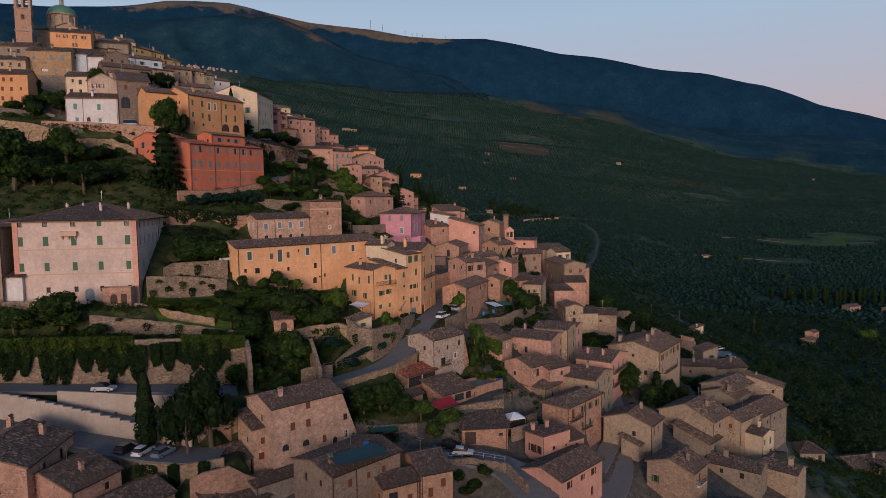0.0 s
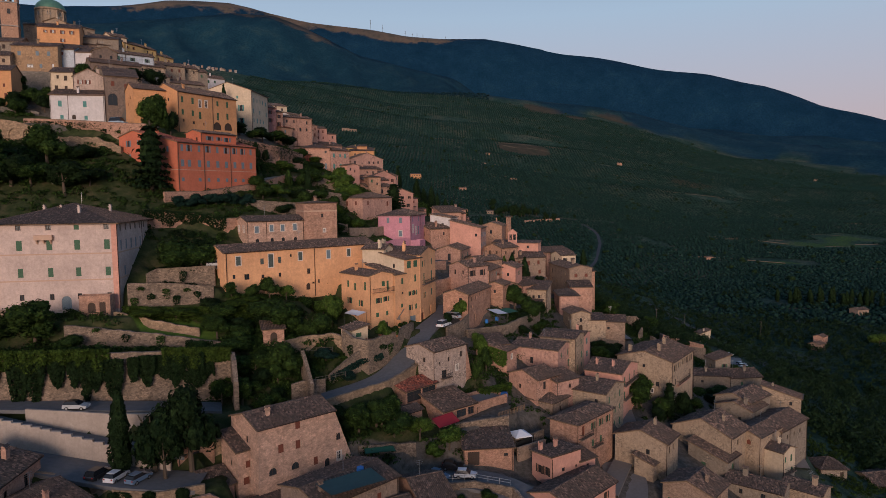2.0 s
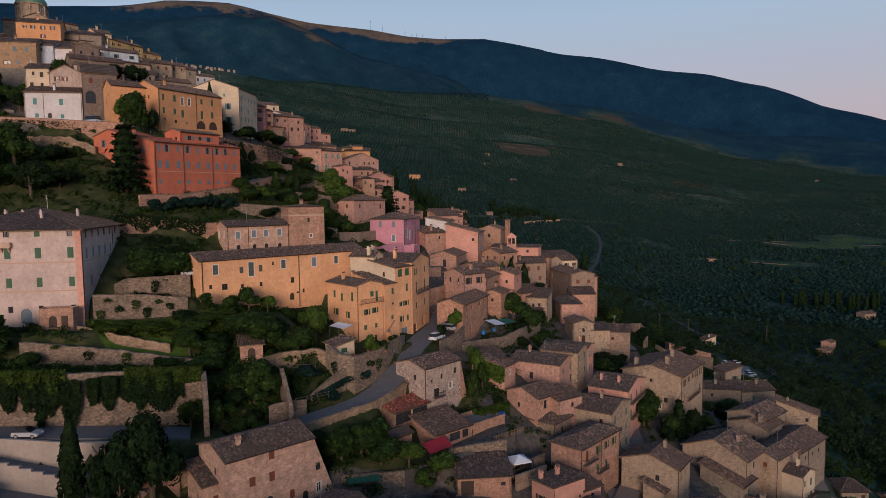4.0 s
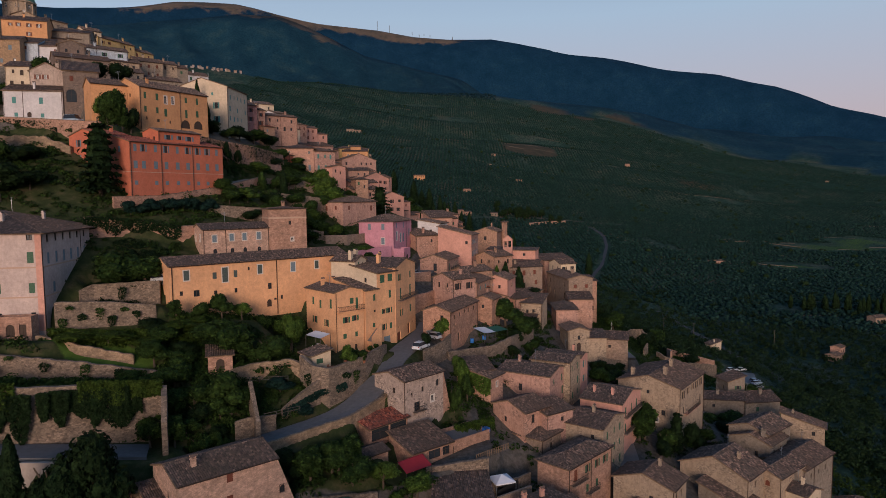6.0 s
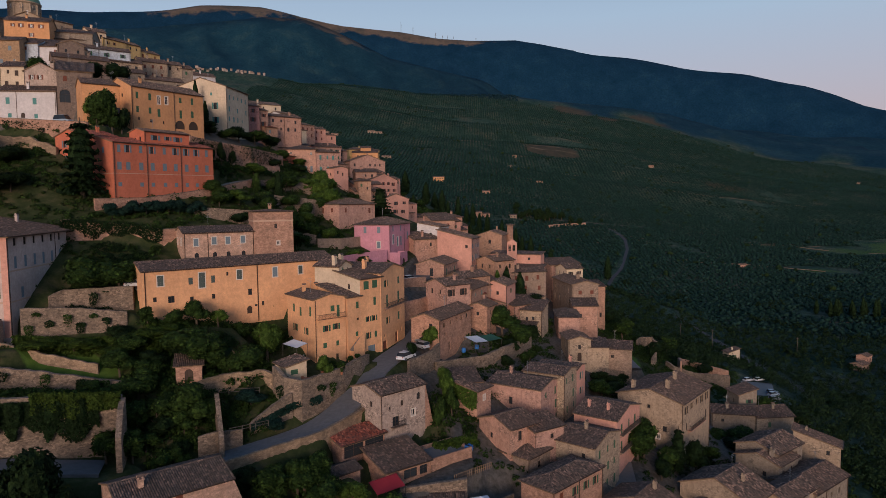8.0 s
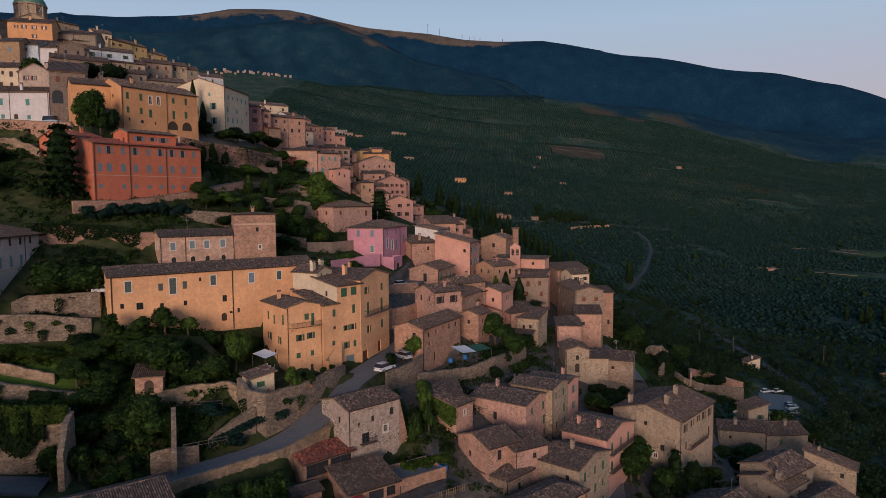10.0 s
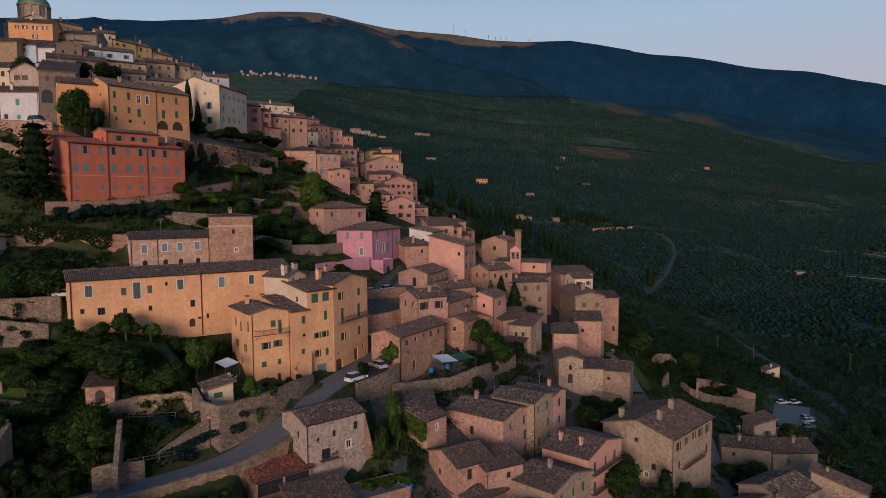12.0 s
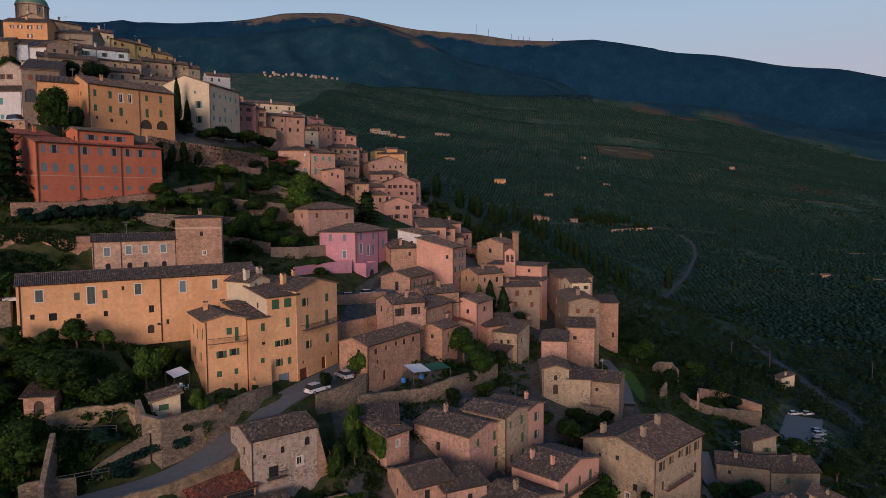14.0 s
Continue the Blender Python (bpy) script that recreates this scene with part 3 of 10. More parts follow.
def build_ground():
    """One sheet from the town to the mountains, finer round the town."""
    radii = [0.01] + list(np.arange(2, 130, 1.7)) + list(np.arange(130, 260, 2.6))
    while radii[-1] < 4900:
        radii.append(radii[-1] * 1.03 + 1)
    turns = 640
    cx, cy = -5, 200
    ang = np.arange(turns) * 2 * math.pi / turns
    r = np.array(radii)[:, None]
    x, y = cx + r * np.sin(ang)[None], cy + r * np.cos(ang)[None]
    z = ground_z(x, y)
    verts = np.stack([x, y, z], -1).reshape(-1, 3)
    nr = len(radii)
    faces = []
    for i in range(nr - 1):
        a, b = i * turns, (i + 1) * turns
        for k in range(turns):
            k2 = (k + 1) % turns
            faces.append((a + k, a + k2, b + k2, b + k))
    me = mesh("ground", verts.tolist(), faces, ground_material(), smooth=True)
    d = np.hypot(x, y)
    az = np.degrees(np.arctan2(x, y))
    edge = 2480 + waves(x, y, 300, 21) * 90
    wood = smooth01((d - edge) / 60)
    grove = np.maximum(smooth01((np.hypot(x + 20, y - 250) - 190) / 60), smooth01((x - 70) / 25))
    ri, sp = np.interp(az, *zip(*RIDGE)), np.interp(az, *zip(*SPUR))
    tan = (z - 100) / np.maximum(d, 1)
    bare = smooth01((tan - (ri - 0.015)) / 0.015) * (d > 3750) * smooth01((9 - az) / 12) * smooth01((az + 30) / 8) * 0.75
    bare = np.maximum(bare, smooth01((tan - (sp - 0.016)) / 0.016) * (d > 3000) * (d < 3750) * smooth01((-5 - az) / 5) * smooth01((az + 20) / 5) * 0.62)
    att = me.color_attributes.new("zone", "FLOAT_COLOR", "POINT")
    # Mask for the ridge woods that get more haze blue.
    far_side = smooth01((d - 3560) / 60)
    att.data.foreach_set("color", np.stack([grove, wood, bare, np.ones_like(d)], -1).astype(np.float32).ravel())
    x0 = np.interp(y, (80, 100, 120, 132, 150, 180, 215, 260, 420), (-70, -30, -26, 0, 10, -5, -8, 0, -45))
    x1 = np.interp(y, (80, 110, 140, 170, 200, 225, 300, 380, 440), (40, 62, 88, 96, 72, 54, 46, -8, -30))
    town = smooth01((x - x0) / 5 + 0.5) * smooth01((x1 - x) / 5 + 0.5) * (y < 440) * (y > 70)
    town = np.maximum(town, smooth01((-62 - x) / 10) * (y > 228) * (y < 440) * (x > -220))
    town = np.maximum(town, smooth01((-84 - x) / 5) * (y > 204) * (y <= 228) * (x > -126))
    att = me.attributes.new("built", "FLOAT", "POINT")
    att.data.foreach_set("value", town.astype(np.float32).ravel())
    green = np.zeros_like(x)
    for lx, ly, rx, ry in LAWNS:
        green = np.maximum(green, smooth01(1.6 - np.hypot((x - lx) / rx, (y - ly) / ry)))
    for lx, ly, rx, ry in MEADOWS:
        green = np.maximum(green, 0.5 * smooth01(1.6 - np.hypot((x - lx) / rx, (y - ly) / ry)))
    earth = np.zeros_like(x)
    for lx, ly, rx, ry in ((207, 1690, 70, 55), (365, 2400, 80, 70), (470, 2330, 45, 45), (660, 2440, 110, 40), (560, 1500, 50, 22), (330, 1010, 40, 8)):
        earth = np.maximum(earth, smooth01(1.5 - np.hypot((x - lx) / rx, (y - ly) / ry)))
    att = me.attributes.new("tilled", "FLOAT", "POINT")
    att.data.foreach_set("value", earth.astype(np.float32).ravel())
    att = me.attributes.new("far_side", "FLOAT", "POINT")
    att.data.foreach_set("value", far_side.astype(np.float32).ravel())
    att = me.attributes.new("lawn", "FLOAT", "POINT")
    att.data.foreach_set("value", green.astype(np.float32).ravel())
    tagged(new("ground", me), "terraced hillside running down to olive groves and wooded mountains", "ground", kind="structure")


build_ground()


def ribbon(name, label, half, line, mat, lift=0.0, category="road"):
    """A road surface with a little thickness, laid along a line."""
    pts = []
    for (a, b) in zip(line[:-1], line[1:]):
        n = max(1, int(math.hypot(b[0] - a[0], b[1] - a[1]) / 2.0))
        pts += [tuple(a[i] + (b[i] - a[i]) * k / n for i in range(3)) for k in range(n)]
    pts.append(tuple(line[-1]))
    arr = np.array(pts)
    for _ in range(6):
        arr[1:-1] = (arr[:-2] + arr[1:-1] * 2 + arr[2:]) / 4
    b = Build()
    t = np.gradient(arr[:, :2], axis=0)
    t /= np.linalg.norm(t, axis=1)[:, None]
    nn = np.stack([-t[:, 1], t[:, 0]], 1)
    L = np.c_[arr[:, :2] + nn * half, arr[:, 2] + lift]
    R = np.c_[arr[:, :2] - nn * half, arr[:, 2] + lift]
    for k in range(len(arr) - 1):
        b.face([R[k], R[k + 1], L[k + 1], L[k]])
        for P, flip in ((L, 1), (R, -1)):
            q = [P[k], P[k + 1], P[k + 1] - (0, 0, 0.6), P[k] - (0, 0, 0.6)]
            b.face(q[::flip])
    return tagged(new(name, b.data(name, mat)), label, category, kind="structure")


for key, (half, soft, line) in ROADS.items():
    if key == "green_path":
        ribbon("path", "narrow paved path down the grassy bank", half, line, PAVING, category="path")
    elif key in ("lower_drive", "upper_drive"):
        ribbon("road", "grey asphalt drive climbing between limewashed walls", half - (0.6 if key == "lower_drive" else 1.5), line, ASPHALT)
    elif key == "parking":
        ribbon("car_park", "small pale gravel square for parking below the town", half, line, GRAVEL, category="car park")
    elif key in ("lane", "outer_lane", "court", "garden_lane"):
        ribbon("lane", "narrow stone-paved lane between the houses", half, line, PAVING, category="lane")
    else:
        ribbon("road", "grey asphalt road without markings, climbing through the town", half, line, ASPHALT)


# ---- houses ----
PITCH = 0.34
SHARED = {}


def window_mesh(w, h, kind):
    """Frame and panes; the outside looks along -y, the sill's left end is the origin."""
    key = ("window", round(w, 2), round(h, 2), kind)
    if key in SHARED:
        return SHARED[key]
    b = Build()
    t, y = 0.07, 0.16
    if "a" in kind:                      # round-headed: fill the corners above the spring
        n, r = 8, w / 2
        arc = [(r - r * math.cos(math.pi * k / n), h - r + r * math.sin(math.pi * k / n)) for k in range(n + 1)]
        for k in range(n):
            (x0, z0), (x1, z1) = arc[k], arc[k + 1]
            b.face([(x0, 0.0, z0), (x1, 0.0, z1), (x1, 0.0, h + 0.01), (x0, 0.0, h + 0.01)], 2)
            b.face([(x0, 0.0, z0), (x0, y, z0), (x1, y, z1), (x1, 0.0, z1)], 2)
    if "d" in kind or "g" in kind:
        n = max(2, int(w / 0.45))
        line = [(0, y + 0.03)]
        for k in range(n):                # boards with sunk joints, one sheet
            line += [(w * k / n + 0.02, y), (w * (k + 1) / n - 0.02, y), (w * (k + 1) / n, y + 0.03)]
        for (x0, y0), (x1, y1) in zip(line[:-1], line[1:]):
            b.face([(x0, y0, 0), (x1, y1, 0), (x1, y1, h), (x0, y0, h)], 0)
    else:
        b.face([(0, y + 0.04, 0), (w, y + 0.04, 0), (w, y + 0.04, h), (0, y + 0.04, h)], 1)
        b.box(0, y - 0.03, 0, t, y + 0.03, h)
        b.box(w - t, y - 0.03, 0, w, y + 0.03, h)
        b.box(t, y - 0.03, 0, w - t, y + 0.03, t)
        b.box(t, y - 0.03, h - t, w - t, y + 0.03, h)
        b.box(w / 2 - 0.03, y - 0.03, t, w / 2 + 0.03, y + 0.03, h - t)
        if h > 1.4:
            b.box(t, y - 0.02, h * 0.62, w / 2 - 0.03, y + 0.02, h * 0.62 + 0.04)
            b.box(w / 2 + 0.03, y - 0.02, h * 0.62, w - t, y + 0.02, h * 0.62 + 0.04)
    if "f" in kind:                      # pale stone surround, slightly proud
        s = 0.17
        b.box(-s, -0.05, -s, 0, 0.02, h + s, 2)
        b.box(w, -0.05, -s, w + s, 0.02, h + s, 2)
        b.box(0, -0.05, h, w, 0.02, h + s, 2)
        b.box(-0.05, -0.09, -s, w + 0.05, 0.02, 0, 2)
    elif "d" not in kind and "g" not in kind:
        b.box(-0.08, -0.07, -0.09, w + 0.08, 0.05, 0, 2)
    SHARED[key] = b
    return b


def window_data(w, h, kind, frame_mat, side_mat):
    key = ("wd", round(w, 2), round(h, 2), kind, frame_mat.name, side_mat.name)
    if key not in SHARED:
        SHARED[key] = window_mesh(w, h, kind).data("window", [frame_mat, GLASS, side_mat])
    return SHARED[key]


def shutter_data(w, h, mat):
    key = ("sh", round(w, 2), round(h, 2), mat.name)
    if key not in SHARED:
        b = Build()
        n = max(3, int(h / 0.16))
        t = 0.06
        front = [(0.0, -0.045), (t, -0.045)]
        for k in range(n):                # louvres as one folded sheet between two rails
            z = t + (h - 2 * t) * k / n
            front += [(z + 0.01, -0.04), (t + (h - 2 * t) * (k + 1) / n, -0.006)]
        front += [(h - t + 0.005, -0.045), (h, -0.045)]
        for (z0, y0), (z1, y1) in zip(front[:-1], front[1:]):
            b.face([(0, y0, z0), (w, y0, z0), (w, y1, z1), (0, y1, z1)])
        b.face([(w, 0, 0), (0, 0, 0), (0, 0, h), (w, 0, h)])
        for x in (0, w):
            b.face([(x, 0, 0)] + [(x, y, z) for z, y in front] + [(x, 0, h)])
        b.face([(0, 0, 0), (w, 0, 0), (w, -0.045, 0), (0, -0.045, 0)])
        b.face([(0, -0.045, h), (w, -0.045, h), (w, 0, h), (0, 0, h)])
        b.weld()
        SHARED[key] = b.data("shutter", mat)
    return SHARED[key]


def facade(b, width, z0, z1, holes, place, slot=0, deep=0.24):
    """A wall face with real openings. place(u, v, d) gives a point, d inwards."""
    us = sorted({0.0, width, *[h[0] for h in holes], *[h[0] + h[2] for h in holes]})
    vs = sorted({z0, z1, *[h[1] for h in holes], *[h[1] + h[3] for h in holes]})
    for u0, u1 in zip(us[:-1], us[1:]):
        run = None
        for v0, v1 in zip(vs[:-1], vs[1:]):
            um, vm = (u0 + u1) / 2, (v0 + v1) / 2
            open_ = any(h[0] < um < h[0] + h[2] and h[1] < vm < h[1] + h[3] for h in holes)
            if not open_:
                run = (run[0] if run else v0, v1)
            if (open_ or v1 == vs[-1]) and run:
                b.face([place(u0, run[0], 0), place(u1, run[0], 0), place(u1, run[1], 0), place(u0, run[1], 0)], slot)
                run = None
    for u, v, w, h, *_ in holes:
        c = [(u, v), (u + w, v), (u + w, v + h), (u, v + h)]
        for (a0, a1), (b0, b1) in zip(c, c[1:] + c[:1]):
            b.face([place(a0, a1, 0), place(a0, a1, deep), place(b0, b1, deep), place(b0, b1, 0)], slot)


def roof_slope(b, p0, p1, t0, t1, pitch_w=0.3):
    """One tiled plane over the eave p0-p1, up to t0-t1, of raised barrel rows on a slab."""
    p0, p1, t0, t1 = (Vector(q) for q in (p0, p1, t0, t1))
    U = (p1 - p0).normalized()
    L = (p1 - p0).length
    N = (p1 - p0).cross(t0 - p0 if (t0 - p0).cross(U).length > 1e-6 else t1 - p0).normalized()
    if N.z < 0:
        N = -N
    V = N.cross(U).normalized()
    if V.z < 0:
        V = -V
    (a0, h0), (a1, h1) = [((q - p0).dot(U), (q - p0).dot(V)) for q in (t0, t1)]
    if a1 < a0:
        a0, a1, h0, h1 = a1, a0, h1, h0
    xs, ys = [-1e-6 + min(0, a0), a0, a1 + 1e-6, max(L, a1) + 2e-6], [0, h0, h1, 0]
    if a0 <= 0.001:
        xs[0], ys[0] = a0 - 1e-3, h0
    if a1 >= L - 0.001:
        xs[3], ys[3] = a1 + 1e-3, h1
    n = max(3, int(round(L / pitch_w)))
    marks = []
    for k in range(n):
        for f, hgt in ((0.0, 0.0), (0.25, 0.10), (0.6, 0.10)):
            marks.append(((k + f) * L / n, hgt))
    marks.append((L, 0.0))
    rr = random.Random(int(L * 100))
    slip = [rr.uniform(-0.12, 0.08) for _ in range(n + 1)]      # rows end unevenly at the eave
    rise = [rr.uniform(-0.02, 0.03) for _ in range(n + 1)]
    for j, ((u0, g0), (u1, g1)) in enumerate(zip(marks[:-1], marks[1:])):
        v0, v1 = np.interp(u0, xs, ys), np.interp(u1, xs, ys)
        if v0 < 0.05 and v1 < 0.05:
            continue
        e = V * slip[j // 3]
        g0, g1 = g0 + rise[j // 3] * (g0 > 0), g1 + rise[j // 3] * (g1 > 0)
        q = [p0 + U * u0 + N * g0 + e, p0 + U * u1 + N * g1 + e, p0 + U * u1 + V * v1 + N * g1, p0 + U * u0 + V * v0 + N * g0]
        b.face(q, 0, [(u0, 0), (u1, 0), (u1, v1), (u0, v0)])
    under = [p0 - N * 0.16, p1 - N * 0.16, t1 - N * 0.16, t0 - N * 0.16]
    if (t1 - t0).length < 1e-4:
        under = under[:3]
    b.face(under[::-1], 1)
    b.face([p0 - N * 0.16, p1 - N * 0.16, p1 + N * 0.03, p0 + N * 0.03], 1)
    if a0 <= 0.001:
        b.face([p0 - N * 0.16, p0 + N * 0.06, t0 + N * 0.06, t0 - N * 0.16], 1)
    if a1 >= L - 0.001:
        b.face([p1 + N * 0.06, p1 - N * 0.16, t1 - N * 0.16, t1 + N * 0.06], 1)


def ridge_cap(b, a, c):
    a, c = Vector(a), Vector(c)
    d = (c - a).normalized()
    s = d.cross(Vector((0, 0, 1))).normalized()
    pr = [(-0.16, 0.0), (-0.1, 0.13), (0.1, 0.13), (0.16, 0.0)]
    for (x0, z0), (x1, z1) in zip(pr[:-1], pr[1:]):
        q = [a + s * x0 + Vector((0, 0, z0)), c + s * x0 + Vector((0, 0, z0)), c + s * x1 + Vector((0, 0, z1)), a + s * x1 + Vector((0, 0, z1))]
        L = (c - a).length
        b.face(q, 0, [(x0, 0), (x0, L), (x1, L), (x1, 0)])


def chimney_data(kind=0, mat=None):
    mat = mat or WALL["tan"]
    key = ("chimney", kind, mat.name)
    if key not in SHARED:
        b = Build()
        w, h = (0.34, 1.0) if kind == 0 else (0.5, 1.4)
        b.box(-w, -w * 0.7, -1.2, w, w * 0.7, h)
        b.box(-w - 0.1, -w * 0.7 - 0.1, h, w + 0.1, w * 0.7 + 0.1, h + 0.12)
        for x in (-w + 0.08, w - 0.08):
            b.box(x - 0.08, -w * 0.6, h + 0.12, x + 0.08, w * 0.6, h + 0.42)
        b.face([(-w - 0.12, -w * 0.8, h + 0.42), (w + 0.12, -w * 0.8, h + 0.42), (w + 0.12, 0, h + 0.72), (-w - 0.12, 0, h + 0.72)], 1)
        b.face([(w + 0.12, w * 0.8, h + 0.42), (-w - 0.12, w * 0.8, h + 0.42), (-w - 0.12, 0, h + 0.72), (w + 0.12, 0, h + 0.72)], 1)
        for x in (-w - 0.12, w + 0.12):
            b.face([(x, -w * 0.8, h + 0.42), (x, w * 0.8, h + 0.42), (x, 0, h + 0.72)])
        SHARED[key] = b.data("chimney", [mat, ROOF])
    return SHARED[key]


def rows(n, drops, w, h, kind="so", margin=0.13, skip=(), wobble=0.25, seed=0):
    """Openings for a facade: n columns at the given drops below the eave. Resolved by house()."""
    return [("row", n, drops, w, h, kind, margin, tuple(skip), wobble, seed)]


def one(u, drop, w, h, kind="n"):
    """A single opening: u metres from the near corner, its head drop metres below the eave."""
    return [("one", u, drop, w, h, kind)]


def resolve(spec, width, eave):
    out = []
    for s in spec:
        if s[0] == "one":
            _, u, drop, w, h, kind = s
            u = u * width if 0 < abs(u) < 1 else u
            out.append((u - w / 2, eave - drop - h, w, h, kind))
        else:
            _, n, drops, w, h, kind, margin, skip, wobble, seed = s
            rr = random.Random(seed * 7 + n)
            for j, d in enumerate(drops):
                for k in range(n):
                    if (k, j) in skip:
                        continue
                    if wobble > 0.1 and n > 1 and rr.random() < 0.16:
                        continue
                    f = margin + (1 - 2 * margin) * (k + 0.5) / n if n > 1 else 0.5
                    g = rr.choice((0.8, 1.0, 1.0, 1.15)) if wobble > 0.1 else 1.0
                    out.append((f * width - w * g / 2 + rr.uniform(-wobble, wobble) * 1.6, eave - d - h * g - rr.uniform(0, wobble), w * g, h * g, kind))
    good = []
    for o in out:
        if o[0] < 0.25 or o[0] + o[2] > width - 0.25:
            continue
        if all(o[0] + o[2] + 0.1 < g[0] or g[0] + g[2] + 0.1 < o[0] or o[1] + o[3] + 0.1 < g[1] or g[1] + g[3] + 0.1 < o[1] for g in good):
            good.append(o)
    return good


def house(label, M, a, r, l, ze, wall, roof="gx", right=(), left=(), shut=GREEN, chimneys=(), zb=None, tile=None, over=0.45, pitch=PITCH,
          bands=(), sides=None, name="house", category="house", group="houses of the hill town", door=DARKWOOD, side_wall=None, sunk=1.5, pipes=()):
    """A house by its near corner M, the heading a of its right-hand front, its lengths r and l, and its eave height."""
    ca, sa_ = math.cos(radians(a)), math.sin(radians(a))
    foot = [(M[0] + x * ca - y * sa_, M[1] + x * sa_ + y * ca) for x, y in ((0, 0), (r, 0), (0, l), (r, l))]
    low = min(gz(*q) for q in foot) - sunk
    if zb is not None:
        low = min(low, zb - 0.5)
    base = low
    ob = thing(name, label, category, pose(M[0], M[1], base, 0, 0, a), group)
    E = ze - base
    if not left and l > 5.5 and E > 5 and M[1] < 330:      # small plain windows on the gable end
        rr = random.Random(int(M[0] * 13 + M[1] * 29))
        left = one(rr.uniform(0.25, 0.45), rr.uniform(1.2, 2.2), 0.7, 1.0) + (one(rr.uniform(0.58, 0.8), rr.uniform(1.4, 4.5), 0.7, 1.0) if rr.random() < 0.6 else [])
    wall_mat, side_mat = WALL[wall], WALL[side_wall or wall]
    fronts = {"r": (r, lambda u, v, d: (u, d, v), resolve(right, r, E), 0, wall_mat),
              "l": (l, lambda u, v, d: (d, u, v), resolve(left, l, E), 90, side_mat)}
    tile = tile or ROOF
    b = Build()
    facade(b, r, 0, E, fronts["r"][2], fronts["r"][1], 0)
    n0 = len(b.f)
    facade(b, l, 0, E, fronts["l"][2], lambda u, v, d: (d, u, v), 1)
    for k in range(n0, len(b.f)):
        b.f[k] = b.f[k][::-1]
    b.face([(r, 0, 0), (r, l, 0), (r, l, E), (r, 0, E)], 1)
    b.face([(r, l, 0), (0, l, 0), (0, l, E), (r, l, E)], 0)
    rb = Build()
    o = over
    H = 0.0
    if roof == "gx":
        H = pitch * l / 2
        b.face([(0, l, E), (0, 0, E), (0, l / 2, E + H)], 1)
        b.face([(r, 0, E), (r, l, E), (r, l / 2, E + H)], 1)
        d = pitch * o
        roof_slope(rb, (-o * 0.6, -o, E - d), (r + o * 0.6, -o, E - d), (-o * 0.6, l / 2, E + H), (r + o * 0.6, l / 2, E + H))
        roof_slope(rb, (r + o * 0.6, l + o, E - d), (-o * 0.6, l + o, E - d), (r + o * 0.6, l / 2, E + H), (-o * 0.6, l / 2, E + H))
        ridge_cap(rb, (-o * 0.6, l / 2, E + H), (r + o * 0.6, l / 2, E + H))
    elif roof == "gy":
        H = pitch * r / 2
        b.face([(0, 0, E), (r, 0, E), (r / 2, 0, E + H)], 0)
        b.face([(r, l, E), (0, l, E), (r / 2, l, E + H)], 0)
        d = pitch * o
        roof_slope(rb, (-o, l + o * 0.6, E - d), (-o, -o * 0.6, E - d), (r / 2, l + o * 0.6, E + H), (r / 2, -o * 0.6, E + H))
        roof_slope(rb, (r + o, -o * 0.6, E - d), (r + o, l + o * 0.6, E - d), (r / 2, -o * 0.6, E + H), (r / 2, l + o * 0.6, E + H))
        ridge_cap(rb, (r / 2, -o * 0.6, E + H), (r / 2, l + o * 0.6, E + H))
    elif roof == "hip":
        m = min(r, l) / 2 + o
        d = pitch * o
        H = pitch * (m - o)
        A, B, C, D = (-o, -o, E - d), (r + o, -o, E - d), (r + o, l + o, E - d), (-o, l + o, E - d)
        if r >= l:
            T0, T1 = (-o + m, l / 2, E + H), (r + o - m, l / 2, E + H)
            roof_slope(rb, A, B, T0, T1), roof_slope(rb, C, D, T1, T0), roof_slope(rb, D, A, T0, T0), roof_slope(rb, B, C, T1, T1)
            hips = ((A, T0), (D, T0), (B, T1), (C, T1))
        else:
            T0, T1 = (r / 2, -o + m, E + H), (r / 2, l + o - m, E + H)
            roof_slope(rb, A, B, T0, T0), roof_slope(rb, C, D, T1, T1), roof_slope(rb, D, A, T1, T0), roof_slope(rb, B, C, T0, T1)
            hips = ((A, T0), (B, T0), (D, T1), (C, T1))
        for p, q in hips:
            ridge_cap(rb, p, q)
        if abs(r - l) > 0.3:
            ridge_cap(rb, T0, T1)
    elif roof in ("sr", "sl", "sb", "se"):
        k = {"sr": (0, 1), "sl": (1, 0), "sb": (0, -1), "se": (-1, 0)}[roof]
        span = l if k[0] == 0 else r
        rise = pitch * 0.85 * span

        def up(x, y):
            t = (x / r if k[0] > 0 else 1 - x / r) if k[0] else (y / l if k[1] > 0 else 1 - y / l)
            return E + rise * t
        c = [(-o, -o), (r + o, -o), (r + o, l + o), (-o, l + o)]
        c3 = [(x, y, up(x, y)) for x, y in c]
        order = {"sr": (0, 1, 3, 2), "sl": (3, 0, 2, 1), "sb": (2, 3, 1, 0), "se": (1, 2, 0, 3)}[roof]
        roof_slope(rb, *[c3[q] for q in order])
        b.face([(0, 0, E), (r, 0, E), (r, 0, up(r, 0)), (0, 0, up(0, 0))], 0)
        b.face([(0, l, E), (0, 0, E), (0, 0, up(0, 0)), (0, l, up(0, l))], 1)
        b.face([(r, 0, E), (r, l, E), (r, l, up(r, l)), (r, 0, up(r, 0))], 1)
        b.face([(r, l, E), (0, l, E), (0, l, up(0, l)), (r, l, up(r, l))], 0)
        H = rise
    elif roof == "flat":
        t, p = 0.3, 0.7
